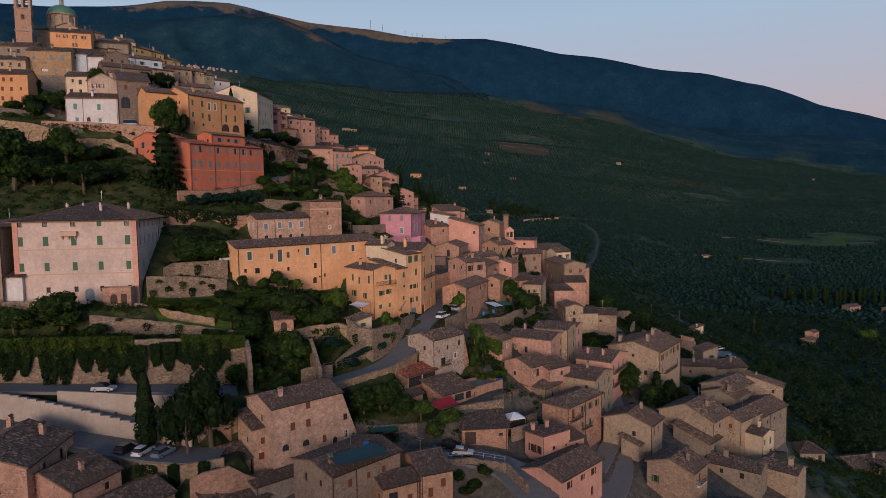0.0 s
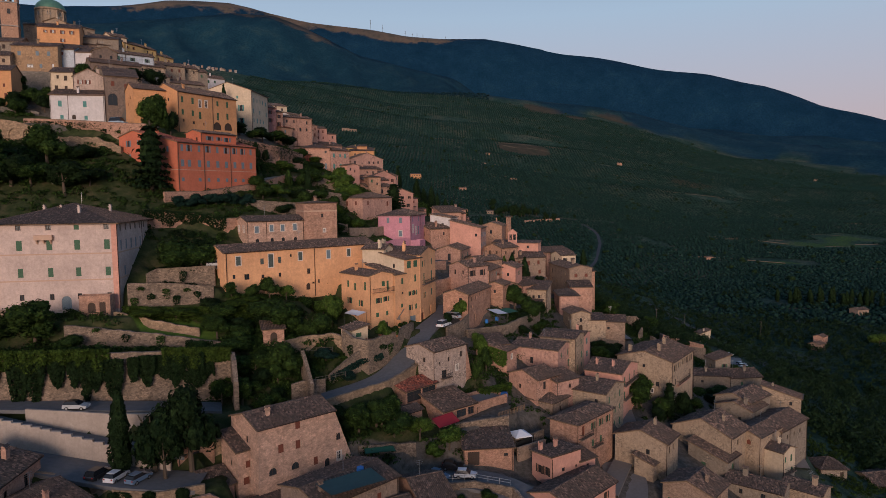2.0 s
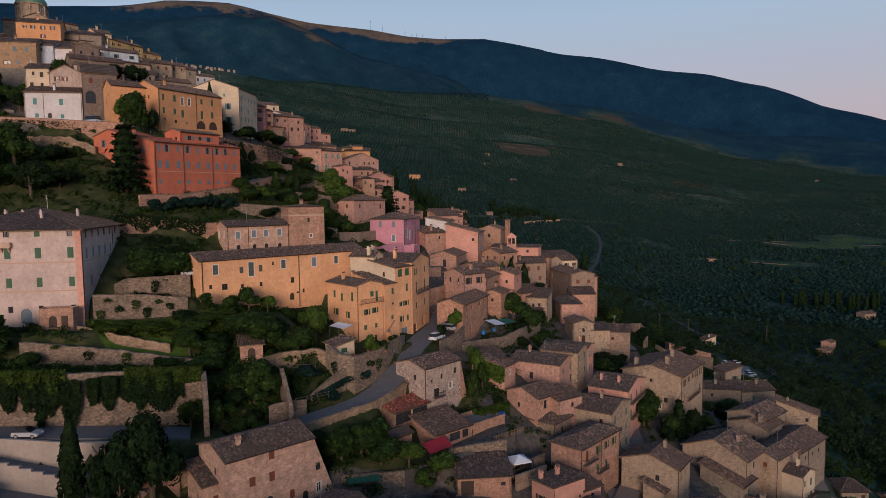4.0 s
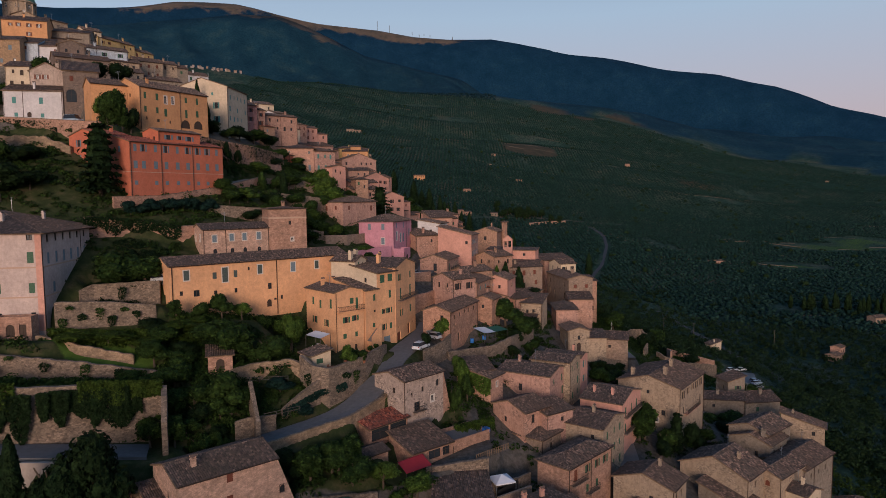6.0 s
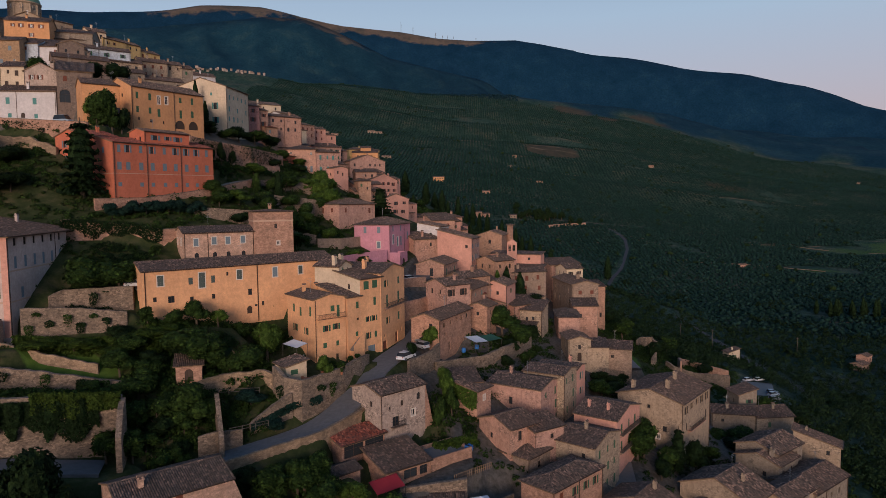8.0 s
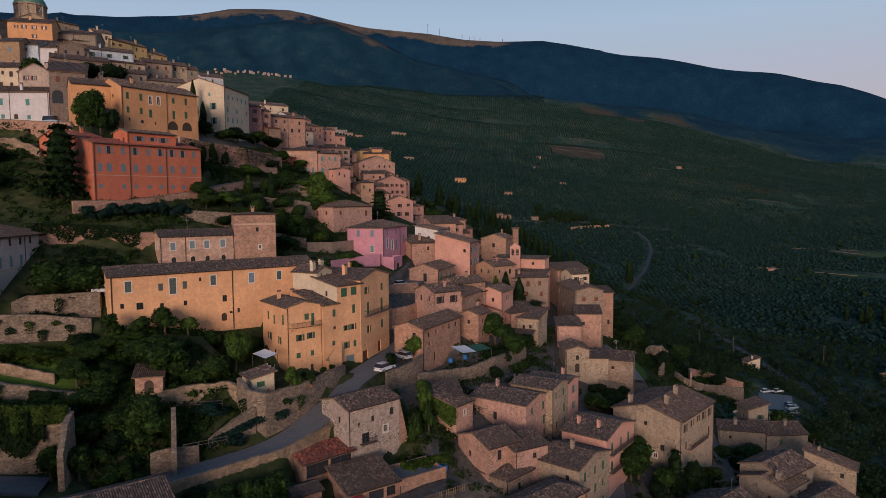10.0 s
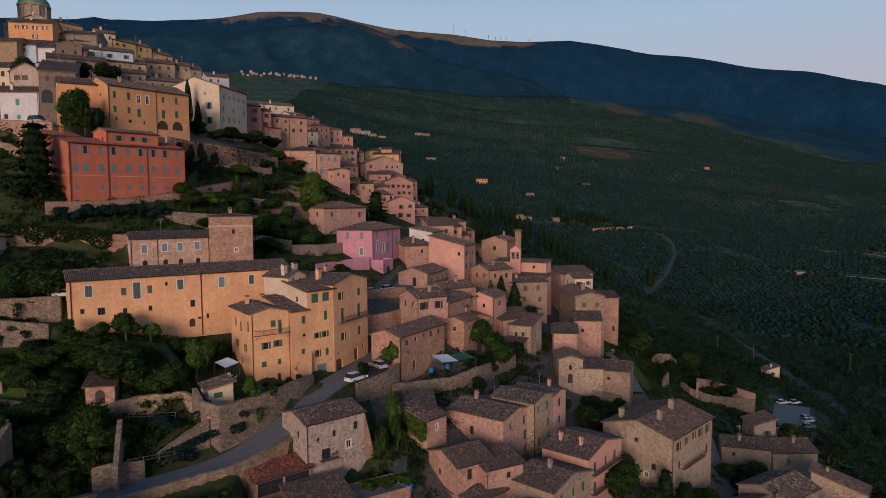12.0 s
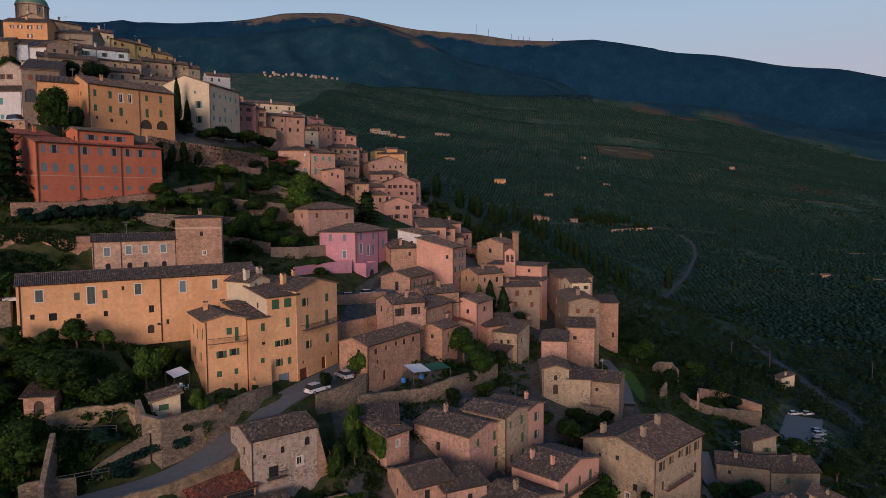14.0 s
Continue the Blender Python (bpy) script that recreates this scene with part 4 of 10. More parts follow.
        for x0, y0, x1, y1 in ((0, 0, r, t), (0, l - t, r, l), (0, t, t, l - t), (r - t, t, r, l - t)):
            b.box(x0, y0, E, x1, y1, E + p, 0)
        rb.box(t, t, E - 0.2, r - t, l - t, E + 0.02)
    if rb.f:
        part("roof", rb.data("roof", [tile if roof != "flat" else PAVING, WOOD]), ob)
    for drop, deep in bands:               # string courses and cornices
        cb = Build()
        z1, z0 = E - drop, E - drop - deep
        ring0 = [(r + 0.04, -0.07), (-0.07, -0.07), (-0.07, l + 0.04)]
        ring1 = [(r + 0.04, -0.003), (-0.003, -0.003), (-0.003, l + 0.04)]
        for k in range(2):
            (x0, y0), (x1, y1), (u0, v0), (u1, v1) = ring0[k], ring0[k + 1], ring1[k], ring1[k + 1]
            cb.face([(x0, y0, z0), (x0, y0, z1), (x1, y1, z1), (x1, y1, z0)])
            cb.face([(x0, y0, z1), (u0, v0, z1), (u1, v1, z1), (x1, y1, z1)])
            cb.face([(x0, y0, z0), (x1, y1, z0), (u1, v1, z0), (u0, v0, z0)])
        part("cornice", cb.weld().data("cornice", CORNICE), ob)
    part("wall", b.weld().data("wall", [wall_mat, side_mat]), ob)
    for key, (width, place, holes, turn, mat) in fronts.items():
        for u, v, w, h, kind in holes:
            if key == "r":
                m = pose(u, 0, v)
            else:
                m = pose(0, u + w, v, 0, 0, -90)
            is_door = "d" in kind or "g" in kind
            win = part("door" if is_door else "window", window_data(w, h, kind, door if is_door else (SURROUND if "f" in kind else DARKWOOD), SURROUND if "f" in kind else mat), ob, "", m)
            if "so" in kind:
                for x in (-w / 2 - 0.03, w + 0.03):
                    part("shutter", shutter_data(w / 2, h, shut), win, "", pose(x, -0.012, 0))
            elif "sc" in kind or "sk" in kind:
                for x in (0.01, w / 2 + 0.005):
                    part("shutter", shutter_data(w / 2 - 0.015, h, shut if "sc" in kind else BLUEGREY), win, "", pose(x, 0.06, 0))
    rr = random.Random(int(M[0] * 31 + M[1] * 17 + ze * 7))
    near = M[1] < 330
    if near and roof in ("gx", "hip", "sr") and r > 4.5:
        g = Build()                        # gutter under the front eave, with its downpipe
        zg = E - pitch * over if roof != "sr" else E - pitch * 0.85 * over * 0
        for y0, z0, y1, z1 in ((-over - 0.11, zg - 0.10, -over - 0.11, zg + 0.03), (-over - 0.11, zg + 0.03, -over + 0.03, zg + 0.03), (-over - 0.11, zg - 0.10, -over + 0.03, zg - 0.10)):
            g.face([(-0.1, y0, z0), (r + 0.1, y0, z0), (r + 0.1, y1, z1), (-0.1, y1, z1)])
        part("gutter", g.weld().data("gutter", PIPE), ob)
    if near and r > 5 and E > 4 and rr.random() < 0.7 and not pipes:
        spots = [u for u in (0.18, r - 0.25, r * 0.5, r * 0.33, r * 0.68) if all(u < q[0] - 0.75 * q[2] or u > q[0] + 1.75 * q[2] for q in fronts["r"][2])]
        for u in spots[:1 if r < 14 else 3]:
            g = Build()
            g.ring((u, -0.09), 0.3, E - 0.25, 0.065, 0.065, 6)
            part("downpipe", g.data("downpipe", PIPE), ob)
    for u in pipes:
        g = Build()
        g.ring((u, -0.10), 0.3, E - 0.2, 0.09, 0.09, 6)
        part("downpipe", g.data("downpipe", PIPE), ob)
    if near and not chimneys and roof in ("gx", "gy") and r > 5 and l > 5 and rr.random() < 0.6:
        chimneys = ((rr.uniform(0.2, 0.8) * r, rr.uniform(0.25, 0.45) * l, rr.choice((0, 0, 1))),)
    if near and roof in ("gx", "gy", "hip") and rr.random() < 0.4 and min(r, l) > 4:
        g = Build()                        # rooftop aerial
        x0, y0 = rr.uniform(0.3, 0.7) * r, l * 0.5
        g.beam((x0, y0, E), (x0, y0, E + H + 2.6), 0.05)
        for zz, ww in ((2.5, 0.5), (2.2, 0.7), (1.9, 0.4)):
            g.beam((x0 - ww, y0, E + H + zz), (x0 + ww, y0, E + H + zz), 0.035)
        part("aerial", g.data("aerial", STEEL), ob)
    for x, y, *kind in chimneys:
        if roof == "gx":
            zt = E + H * (1 - abs(y - l / 2) / (l / 2))
        elif roof == "gy":
            zt = E + H * (1 - abs(x - r / 2) / (r / 2))
        else:
            zt = E + H * 0.5
        part("chimney", chimney_data(kind[0] if kind else 0, wall_mat), ob, "", pose(x, y, zt))
    return ob


# ---- the large houses ----
# blush palazzo above the terraces
PAL = (1.9, 7.6, 12.9, 18.55, 23.6)
house("large blush-plastered palazzo with green shutters and orange bands", (-67.4, 144.9), 99, 26, 25.0, 95.5, "palazzo", "hip", zb=77.8, over=0.9, pitch=0.3,
      left=[q for u in PAL for q in one(u, 0.5, 1.0, 1.0, "n" if u != 7.6 else "sc") + one(u, 3.6, 1.1, 2.0, "sc") + one(u, 9.25, 1.0, 1.8, "sc") + one(u, 14.6, 0.85, 1.2, "n")] + one(10.2, 15.1, 1.9, 2.8, "da"),
      right=rows(7, [0.6], 0.85, 1.4, "n", 0.04, wobble=0.05) + rows(7, [3.9], 0.9, 2.1, "sk", 0.04, wobble=0.05) + rows(4, [9.4], 1.2, 2.4, "sk", 0.06), bands=((0.0, 0.35), (6.3, 0.25), (11.7, 0.25)), side_wall="palazzo", chimneys=((6, 9), (10, 14), (16, 6), (14, 19)), shut=GREEN, door=BLUEGREY)
house("low-eaved brown annexe behind the palazzo's corner", (-93.4, 138.6), 99, 22, 9, 94.2, "tan", "hip", zb=78, pitch=0.3, left=one(3.0, 2.0, 1.0, 1.6, "sc") + one(3.0, 7.0, 1.0, 1.6, "sc"))
# long ochre wing
house("long ochre-yellow building with pale window surrounds", (-48.8, 154.9), 39.4, 40, 9.5, 88.0, "yellow", "gx", zb=79, pitch=0.30, shut=GREYGREEN,
      right=one(3.3, 1.1, 1.1, 2.0, "fsc") + one(11.1, 1.05, 1.2, 3.0, "fsc") + one(18.65, 1.05, 1.05, 1.9, "fsc") + one(26.3, 1.05, 1.05, 2.0, "fsk") + one(32.1, 1.1, 0.95, 1.75, "fsc")
      + one(8.93, 1.9, 0.85, 1.35, "sc") + one(13.3, 1.8, 0.8, 1.45, "sc") + one(16.2, 1.3, 0.45, 0.75) + one(2.2, 5.15, 0.65, 0.9) + one(5.2, 5.2, 1.2, 1.3) + one(9.05, 5.65, 0.7, 0.85)
      + one(13.3, 5.55, 0.65, 0.95) + one(20.8, 5.15, 0.85, 1.3) + one(23.5, 8.0, 0.5, 0.9) + one(22.0, 8.5, 0.6, 0.45) + one(20.6, 8.7, 1.1, 1.6, "da"),
      left=one(0.5, 2.0, 1.0, 1.8, "fsc") + one(0.35, 6.0, 1.0, 2.1, "d"), pipes=(0.5, 22.4, 37.5))
house("apricot wing with pale-framed windows behind the ochre building", (-49.3, 174.5), 36.6, 15.5, 8, 94.2, "rosewash", "gx", zb=86, pitch=0.3, tile=ROOF_DARK, shut=BLUEGREY,
      right=[q for u, d in ((2.6, 1.4), (6.5, 1.2), (9.5, 1.2), (12.9, 1.1)) for q in one(u, d, 1.0, 1.6, "fsk") + one(u + 0.1, 4.5, 0.9, 1.2, "a")], left=one(2.2, 1.3, 0.8, 1.5, "f") + one(5.6, 1.3, 0.8, 1.5, "f") + one(5.6, 4.4, 0.8, 1.2))
house("square stone tower house with a flat roof and chimney", (-36.8, 183.4), 26, 9.0, 8.6, 98.5, "rough", "hip", zb=86, pitch=0.10, right=one(5.0, 2.9, 0.6, 0.95) + one(5.5, 6.9, 0.6, 0.85, "f"),
      left=one(0.5, 4.5, 0.6, 0.9), bands=((0.0, 0.2), (2.0, 0.35)), chimneys=((4.5, 5),), over=0.2)
# ochre block on the square
YEL = dict(zb=69, shut=GREEN)
house("tall ochre-yellow house with green shutters and a balcony", (-17.1, 158.9), 42, 6.9, 11.5, 82.0, "yellow", "gy", pitch=0.24, right=one(4.0, 1.6, 0.9, 1.15, "sc") + one(5.25, 1.6, 0.65, 2.35, "sc") + one(2.6, 5.4, 0.8, 1.2, "so")
      + one(4.75, 5.25, 0.8, 1.15, "so") + one(2.2, 8.8, 0.85, 1.0, "sc") + one(5.0, 8.7, 0.65, 1.0, "sc") + one(4.9, 11.3, 0.65, 1.35, "d"),
      left=one(0.15, 1.6, 0.8, 1.9, "sc") + one(0.5, 2.2, 0.8, 1.7, "sc") + one(0.75, 1.8, 0.8, 1.6, "sc") + one(0.3, 6.0, 0.8, 1.4, "so") + one(0.7, 5.8, 0.9, 1.4, "so") + one(0.5, 8.8, 0.8, 1.2), chimneys=((2.0, 8.0), (5.2, 9.0)), **YEL)
house("ochre-yellow house with a low tiled roof and an outside stair", (-11.6, 163.6), 53, 3.5, 9.0, 81.7, "yellow", "sr", pitch=0.24, right=one(2.7, 1.2, 0.75, 1.35, "sc") + one(0.8, 4.5, 0.7, 0.5) + one(2.5, 4.4, 0.7, 1.1, "so") + one(2.5, 7.3, 0.75, 0.9, "sc"), left=(), **YEL)
house("ochre-yellow house with a glazed loggia under the eave", (-9.49, 166.4), 53, 6.1, 7.5, 85.0, "yellow", "sr", pitch=0.2, side_wall="cream", right=one(1.75, 0.6, 1.5, 1.7, "sc") + one(4.2, 0.6, 1.5, 1.6, "sc") + one(4.1, 4.1, 0.75, 1.7, "sc")
      + one(2.2, 7.95, 0.75, 1.1, "aso") + one(3.9, 7.9, 0.75, 1.15, "aso") + one(2.2, 11.3, 0.65, 1.3, "aso") + one(4.3, 11.25, 0.75, 1.3, "asc") + one(3.1, 14.1, 2.2, 2.3, "g"), left=(), door=BLUEGREY, **YEL)
house("cream gabled roof room behind the loggia", (-14.6, 170.6), 70, 5.2, 6.0, 87.2, "cream", "gy", right=one(0.3, 0.4, 0.6, 1.5, "sc") + one(0.68, 0.6, 0.6, 1.2, "n"), zb=84, shut=GREEN, pitch=0.4, sunk=-13, chimneys=((0.6, 1.4, 1), (4.8, 2.4, 1)))
house("tall ochre-yellow house with green shutters and a long iron balcony", (-5.9, 171.0), 73, 12.5, 12, 85.7, "yellow", "gy", pitch=0.24, right=one(2.5, 1.8, 0.85, 1.45, "so") + one(9.2, 1.8, 1.0, 1.5, "sc") + one(3.1, 5.0, 0.95, 2.6, "sc")
      + one(9.1, 4.95, 1.0, 2.6, "sc") + one(3.3, 9.85, 0.8, 1.45, "so") + one(9.15, 9.6, 1.0, 1.7, "sc") + one(1.7, 14.7, 2.1, 2.2, "g") + one(7.8, 13.9, 1.3, 2.3, "d") + one(1.7, 13.3, 0.5, 0.65) + one(10.5, 13.5, 0.6, 0.7),
      left=one(0.3, 1.8, 0.9, 1.5, "sc") + one(0.6, 1.8, 0.9, 1.5, "sc"), chimneys=((2.5, 5, 1), (8, 7)), door=RUST, **YEL)
# red house and its penthouse
RED_COLS = (1.6, 3.85, 7.25, 10.3, 13.7, 16.9, 20.1, 23.2, 26.45)
house("brick-red plastered house with three rows of blue-grey shutters", (-70.3, 185.5), 61.1, 28.5, 13, 115.1, "red", "gx", zb=101, tile=ROOF_RED, pitch=0.26, shut=BLUEGREY,
      right=[q for k, f in enumerate(RED_COLS) for q in one(f, 0.65, 0.9, 1.75, "so" if k in (1, 3, 5, 6, 7) else "sc") + one(f, 4.65, 1.15, 1.85, "sc") + (one(f, 9.45, 1.0, 1.0, "sc") if k != 1 else [])],
      left=rows(2, [1.0, 4.6], 1.0, 1.8, "sc"), door=WOOD, bands=((7.3, 0.12),), pipes=(0.25, 8.8, 18.4))
house("brick-red penthouse storey above the red house", (-67.2, 194.6), 61.1, 13, 6, 118.4, "red", "gx", zb=112, tile=ROOF, pitch=0.28, shut=BLUEGREY, right=rows(3, [0.8], 1.3, 1.2, "so", 0.12), sunk=-9)
house("brick-red rear wing of the red house", (-80, 190), 61.1, 9, 12, 117.4, "red", "gx", zb=103, tile=ROOF_RED, pitch=0.26, shut=BLUEGREY, left=rows(2, [1.2, 4.8], 1.0, 1.7, "so"))
# orange street front
house("long orange-ochre house with dark shutters and two arched garages", (-83.0, 219.4), 61.5, 24.6, 12, 133.8, "orange", "gx", zb=119, pitch=0.46, shut=GREEN,
      right=one(1.85, 1.6, 0.85, 1.85, "sc") + one(5.9, 1.55, 0.95, 2.0, "sc") + one(8.85, 1.9, 1.0, 2.35, "fa") + one(11.4, 1.8, 1.0, 2.3, "fa") + one(16.25, 1.5, 0.9, 1.65, "sc") + one(20.5, 1.2, 0.85, 2.0, "sc")
      + one(1.85, 5.6, 0.85, 1.7, "sc") + one(5.85, 5.6, 0.85, 1.75, "sc") + one(8.75, 5.75, 1.0, 2.25, "sc") + one(16.25, 5.3, 0.9, 2.45, "sc") + one(20.45, 5.2, 0.95, 2.0, "sc")
      + one(2.2, 8.6, 0.5, 0.9) + one(6.1, 9.0, 0.9, 0.9) + one(10.2, 9.1, 0.5, 0.9) + one(15.9, 8.4, 3.4, 2.6, "ga") + one(20.7, 8.3, 3.4, 2.6, "ga"), pipes=(0.2, 14.0), door=DARKWOOD)
house("orange-ochre house with an open gallery under the eave", (-95.0, 215.6), 40, 13.5, 9, 134.2, "orange", "gx", zb=118, pitch=0.46, right=one(0.75, 2.0, 1.0, 2.2, "n") + one(0.3, 2.5, 1.0, 1.6, "sc") + [q for f in (0.15, 0.38, 0.62, 0.85) for q in one(f, 6.4, 2.4, 1.6)] + one(0.6, 10.5, 1.2, 0.8))
house("brown stone house with an arched loggia above the lane", (-108.7, 226.0), 30, 9.6, 10, 139.8, "umber", "sr", zb=120, pitch=0.5, right=one(2.0, 5.6, 2.8, 3.8, "an") + one(2.2, 1.6, 1.0, 1.6, "sc") + one(6.0, 2.2, 0.9, 1.4, "sc") + one(7.6, 6.0, 0.9, 1.3), shut=RUST)
# ridge accents
house("bright orange house standing up on the ridge", (-57.0, 418), 8, 15, 10, 128.0, "orange", "gx", zb=112, pitch=0.36, right=rows(3, [1.6], 1.0, 1.4, "n", 0.1))
house("small orange roof turret house on the ridge", (-52.5, 421), 8, 6, 5, 131.0, "orange", "gx", zb=120, sunk=-4)
house("orange-red plastered lean-to on the terrace", (-59.0, 277.5), 66, 15, 5, 117.6, "red", "sr", zb=112, tile=ROOF_RED, pitch=0.3)
house("tan palazzo with shuttered windows and a broad hipped roof", (-58.5, 286.0), 10, 11.5, 14, 120.6, "peach", "hip", zb=106, over=0.8, pitch=0.3, shut=BLUEGREY, right=rows(5, [6.6], 0.9, 2.4, "sc", 0.05) + rows(4, [1.2], 0.9, 1.0, "n", 0.06))
house("blush palazzo wing with shuttered windows", (-47.0, 288.4), 42, 9.5, 12, 119.6, "blush", "hip", zb=104, over=0.7, pitch=0.3, shut=TEAL, right=rows(3, [1.3, 5.6], 0.9, 1.7, "sc", 0.05))
house("cream gabled building with grey-green shutters", (-72.5, 264), 86, 19, 18.5, 140.8, "cream", "gx", zb=127, pitch=0.34, shut=TEAL, right=rows(5, [2.5, 6.5, 10.0], 1.0, 1.6, "sc", 0.05),
      left=rows(2, [2.0], 0.9, 1.3, "sc", 0.12) + one(0.22, 5.6, 1.1, 2.2, "so") + one(0.22, 10.5, 1.1, 2.2, "so"))
# pink house
house("bright pink house with pale shutters under a hipped tile roof", (-10.7, 223.2), 75.6, 17.6, 11, 93.8, "pink", "hip", zb=82, shut=BLUEGREY, right=one(3.0, 3.2, 1.2, 2.6, "fsk") + one(6.6, 3.9, 1.2, 2.7, "fsk") + one(9.4, 3.9, 1.2, 2.7, "sk") + one(15.0, 2.8, 1.2, 2.3, "sk") + one(3.0, 0.5, 1.0, 1.7, "sk") + one(9.4, 0.6, 1.0, 1.7, "sk"), left=one(3.3, 0.75, 1.0, 1.8, "sk") + one(7.6, 0.75, 0.9, 1.8, "sk") + one(3.35, 5.0, 1.05, 1.85, "fsk"))
house("low pink entrance porch beside the pink house", (-7.5, 222.0), 75.6, 6, 3.2, 85.0, "pink", "flat", zb=81, right=one(0.5, 1.0, 2.2, 2.4, "da"))
house("cream villa with a hipped tile roof among the trees", (-27.3, 233.5), 57, 16.3, 10.5, 99.7, "blush", "hip", zb=93, shut=RUST, right=rows(4, [1.2], 1.0, 1.7, "sc", 0.06), left=rows(2, [1.2], 1.0, 1.6, "sc"))
house("salmon house end with a shuttered pale front on the lane", (12.9, 236), 75, 9.5, 11, 88.8, "blush", "sr", zb=77, pitch=0.28, side_wall="salmon", shut=BLUEGREY, right=rows(3, [1.5, 5.0, 8.4], 0.9, 1.5, "so", 0.06), left=one(0.15, 2.0, 0.8, 1.0))
house("off-white house with a lean-to roof", (2.7, 243), 75, 10, 7.5, 92.2, "white", "sr", zb=82, pitch=0.2, left=one(0.4, 2.0, 0.9, 1.3))
house("buff house with a long balcony over the lane", (5.3, 216), 75, 13, 8.2, 82.9, "peach", "gx", zb=74, shut=GREEN, right=rows(3, [1.2], 1.0, 2.0, "sc", 0.06), left=one(0.45, 1.2, 1.0, 2.2, "nk") + one(0.8, 6.0, 1.6, 2.0, "d"), door=RUST)
# stone house on the road bend
house("old rubble-stone house with a patched tile roof", (6.0, 175.2), 67, 17.6, 6.8, 75.0, "stone", "gx", zb=66, right=rows(5, [0.9], 0.9, 1.1, "nk", 0.05) + rows(4, [3.2], 0.8, 1.0, "nk", 0.06, skip=((1, 0),)) + one(0.3, 5.8, 0.9, 1.9, "d"), left=one(0.3, 1.0, 0.8, 1.1) + one(0.55, 3.8, 0.8, 1.0))
house("grey-pink house with a small balcony below the road", (-2.5, 144.6), 47, 10.4, 8, 67.7, "dove", "gx", zb=59, pitch=0.28, right=one(0.47, 2.0, 0.6, 1.0) + one(0.85, 1.4, 0.8, 1.3, "a") + one(0.33, 4.6, 1.5, 1.7, "nk") + one(0.72, 4.2, 0.9, 1.2, "f") + one(0.2, 2.6, 0.5, 0.5), left=())
house("small gabled buff house with a tiled roof", (20.0, 149.8), 40, 7, 8.5, 60.0, "peach", "gx", zb=51, right=one(0.35, 0.9, 0.9, 1.7, "nk"), left=one(0.6, 2.0, 0.7, 1.0))
house("blush plastered terrace house with green shutters", (26.7, 162.5), 60, 10.1, 12.1, 63.4, "blush", "gy", zb=51, pitch=0.2, right=rows(2, [1.0, 3.6, 6.6], 0.8, 1.5, "sc", 0.05), left=one(0.55, 2.4, 0.8, 1.5, "nk"), chimneys=((5, 9),), shut=GREEN)
house("buff terrace house with green shutters and a tiled roof", (32.0, 169.0), 62, 8.0, 9, 64.6, "sand", "gy", zb=52, pitch=0.2, right=rows(2, [1.0, 4.0, 7.0], 0.8, 1.5, "sc", 0.05), shut=GREEN)
house("salmon terrace house with turquoise shutters", (35.8, 176.1), 62, 5.5, 9, 64.0, "salmon", "gy", zb=53, pitch=0.2, right=one(0.5, 1.2, 0.9, 1.6, "so") + one(0.5, 4.6, 0.9, 1.5, "so"), shut=TEAL)
house("low tiled wing of the terrace", (14.1, 157.5), 56, 5, 8, 64.6, "peach", "sr", zb=58, pitch=0.25, right=one(0.5, 1.3, 0.7, 1.0, "f"), left=())
house("low stone outbuilding with a long tiled roof", (8.6, 160.3), 15, 6.5, 6, 65.3, "rough", "sr", zb=59, pitch=0.25, right=one(0.5, 1.2, 0.7, 1.0, "f"))
# big house of the lower town and its neighbours
house("large buff house with a balcony and two chimneys", (57.2, 172.4), 53, 18, 14.4, 57.6, "sand", "gx", zb=45, pitch=0.28, right=rows(5, [1.0], 0.9, 1.6, "so", 0.04) + rows(4, [4.8], 0.9, 1.9, "sc", 0.05), left=one(0.5, 1.5, 0.7, 0.8) + one(0.75, 2.0, 0.6, 0.6) + one(0.25, 5.6, 0.9, 1.2) + one(0.35, 7.6, 0.8, 1.0, "f"), chimneys=((5, 5, 1), (12, 6, 1), (3, 12, 1)), shut=DARKWOOD)
house("low buff cottage with a long tiled roof", (85.0, 201.2), 8, 10, 9, 45.2, "ashen", "gx", zb=38, shut=GREEN, right=one(0.35, 1.5, 0.8, 1.2, "sc"), chimneys=((6, 3),))
house("low stone cottage range with a long tiled roof", (74.6, 203.6), -10, 10.8, 7, 45.6, "ashen", "gx", zb=39, right=one(0.25, 1.5, 0.7, 0.8), tile=ROOF, chimneys=((4, 2),))
house("small buff tower with a sloping roof behind the cottages", (83.5, 209), 8, 5, 6, 48.6, "ashen", "sl", zb=41, right=one(0.6, 1.4, 0.9, 1.0, "so"))
# church and the houses round it
house("buff gabled house beside the little church", (23.7, 275), 75, 12, 9, 87.6, "buff", "gx", zb=78, left=one(0.5, 1.8, 1.0, 1.4, "nk"))
house("peach church front with a low tiled roof", (36.5, 262), 70, 5, 18, 81.5, "salmon", "sl", zb=72, pitch=0.15, left=rows(3, [1.0], 0.9, 0.9, "n", 0.1), name="church", category="church", group="churches")
house("salmon two-storey house with small square windows", (36.8, 258), 70, 4, 14, 77.5, "salmon", "sl", zb=70, pitch=0.2, left=rows(4, [1.4], 0.8, 0.9, "nk", 0.06))
house("long brown house with a deep tiled roof", (44.2, 240.0), 10, 8.4, 21, 74.0, "tan", "gy", zb=60, pitch=0.24, left=rows(4, [1.5, 5.0], 1.0, 1.8, "nk", 0.05), right=one(0.3, 2.0, 1.1, 1.2, "sc") + one(0.75, 2.0, 1.1, 1.2, "sc"), shut=RUST)
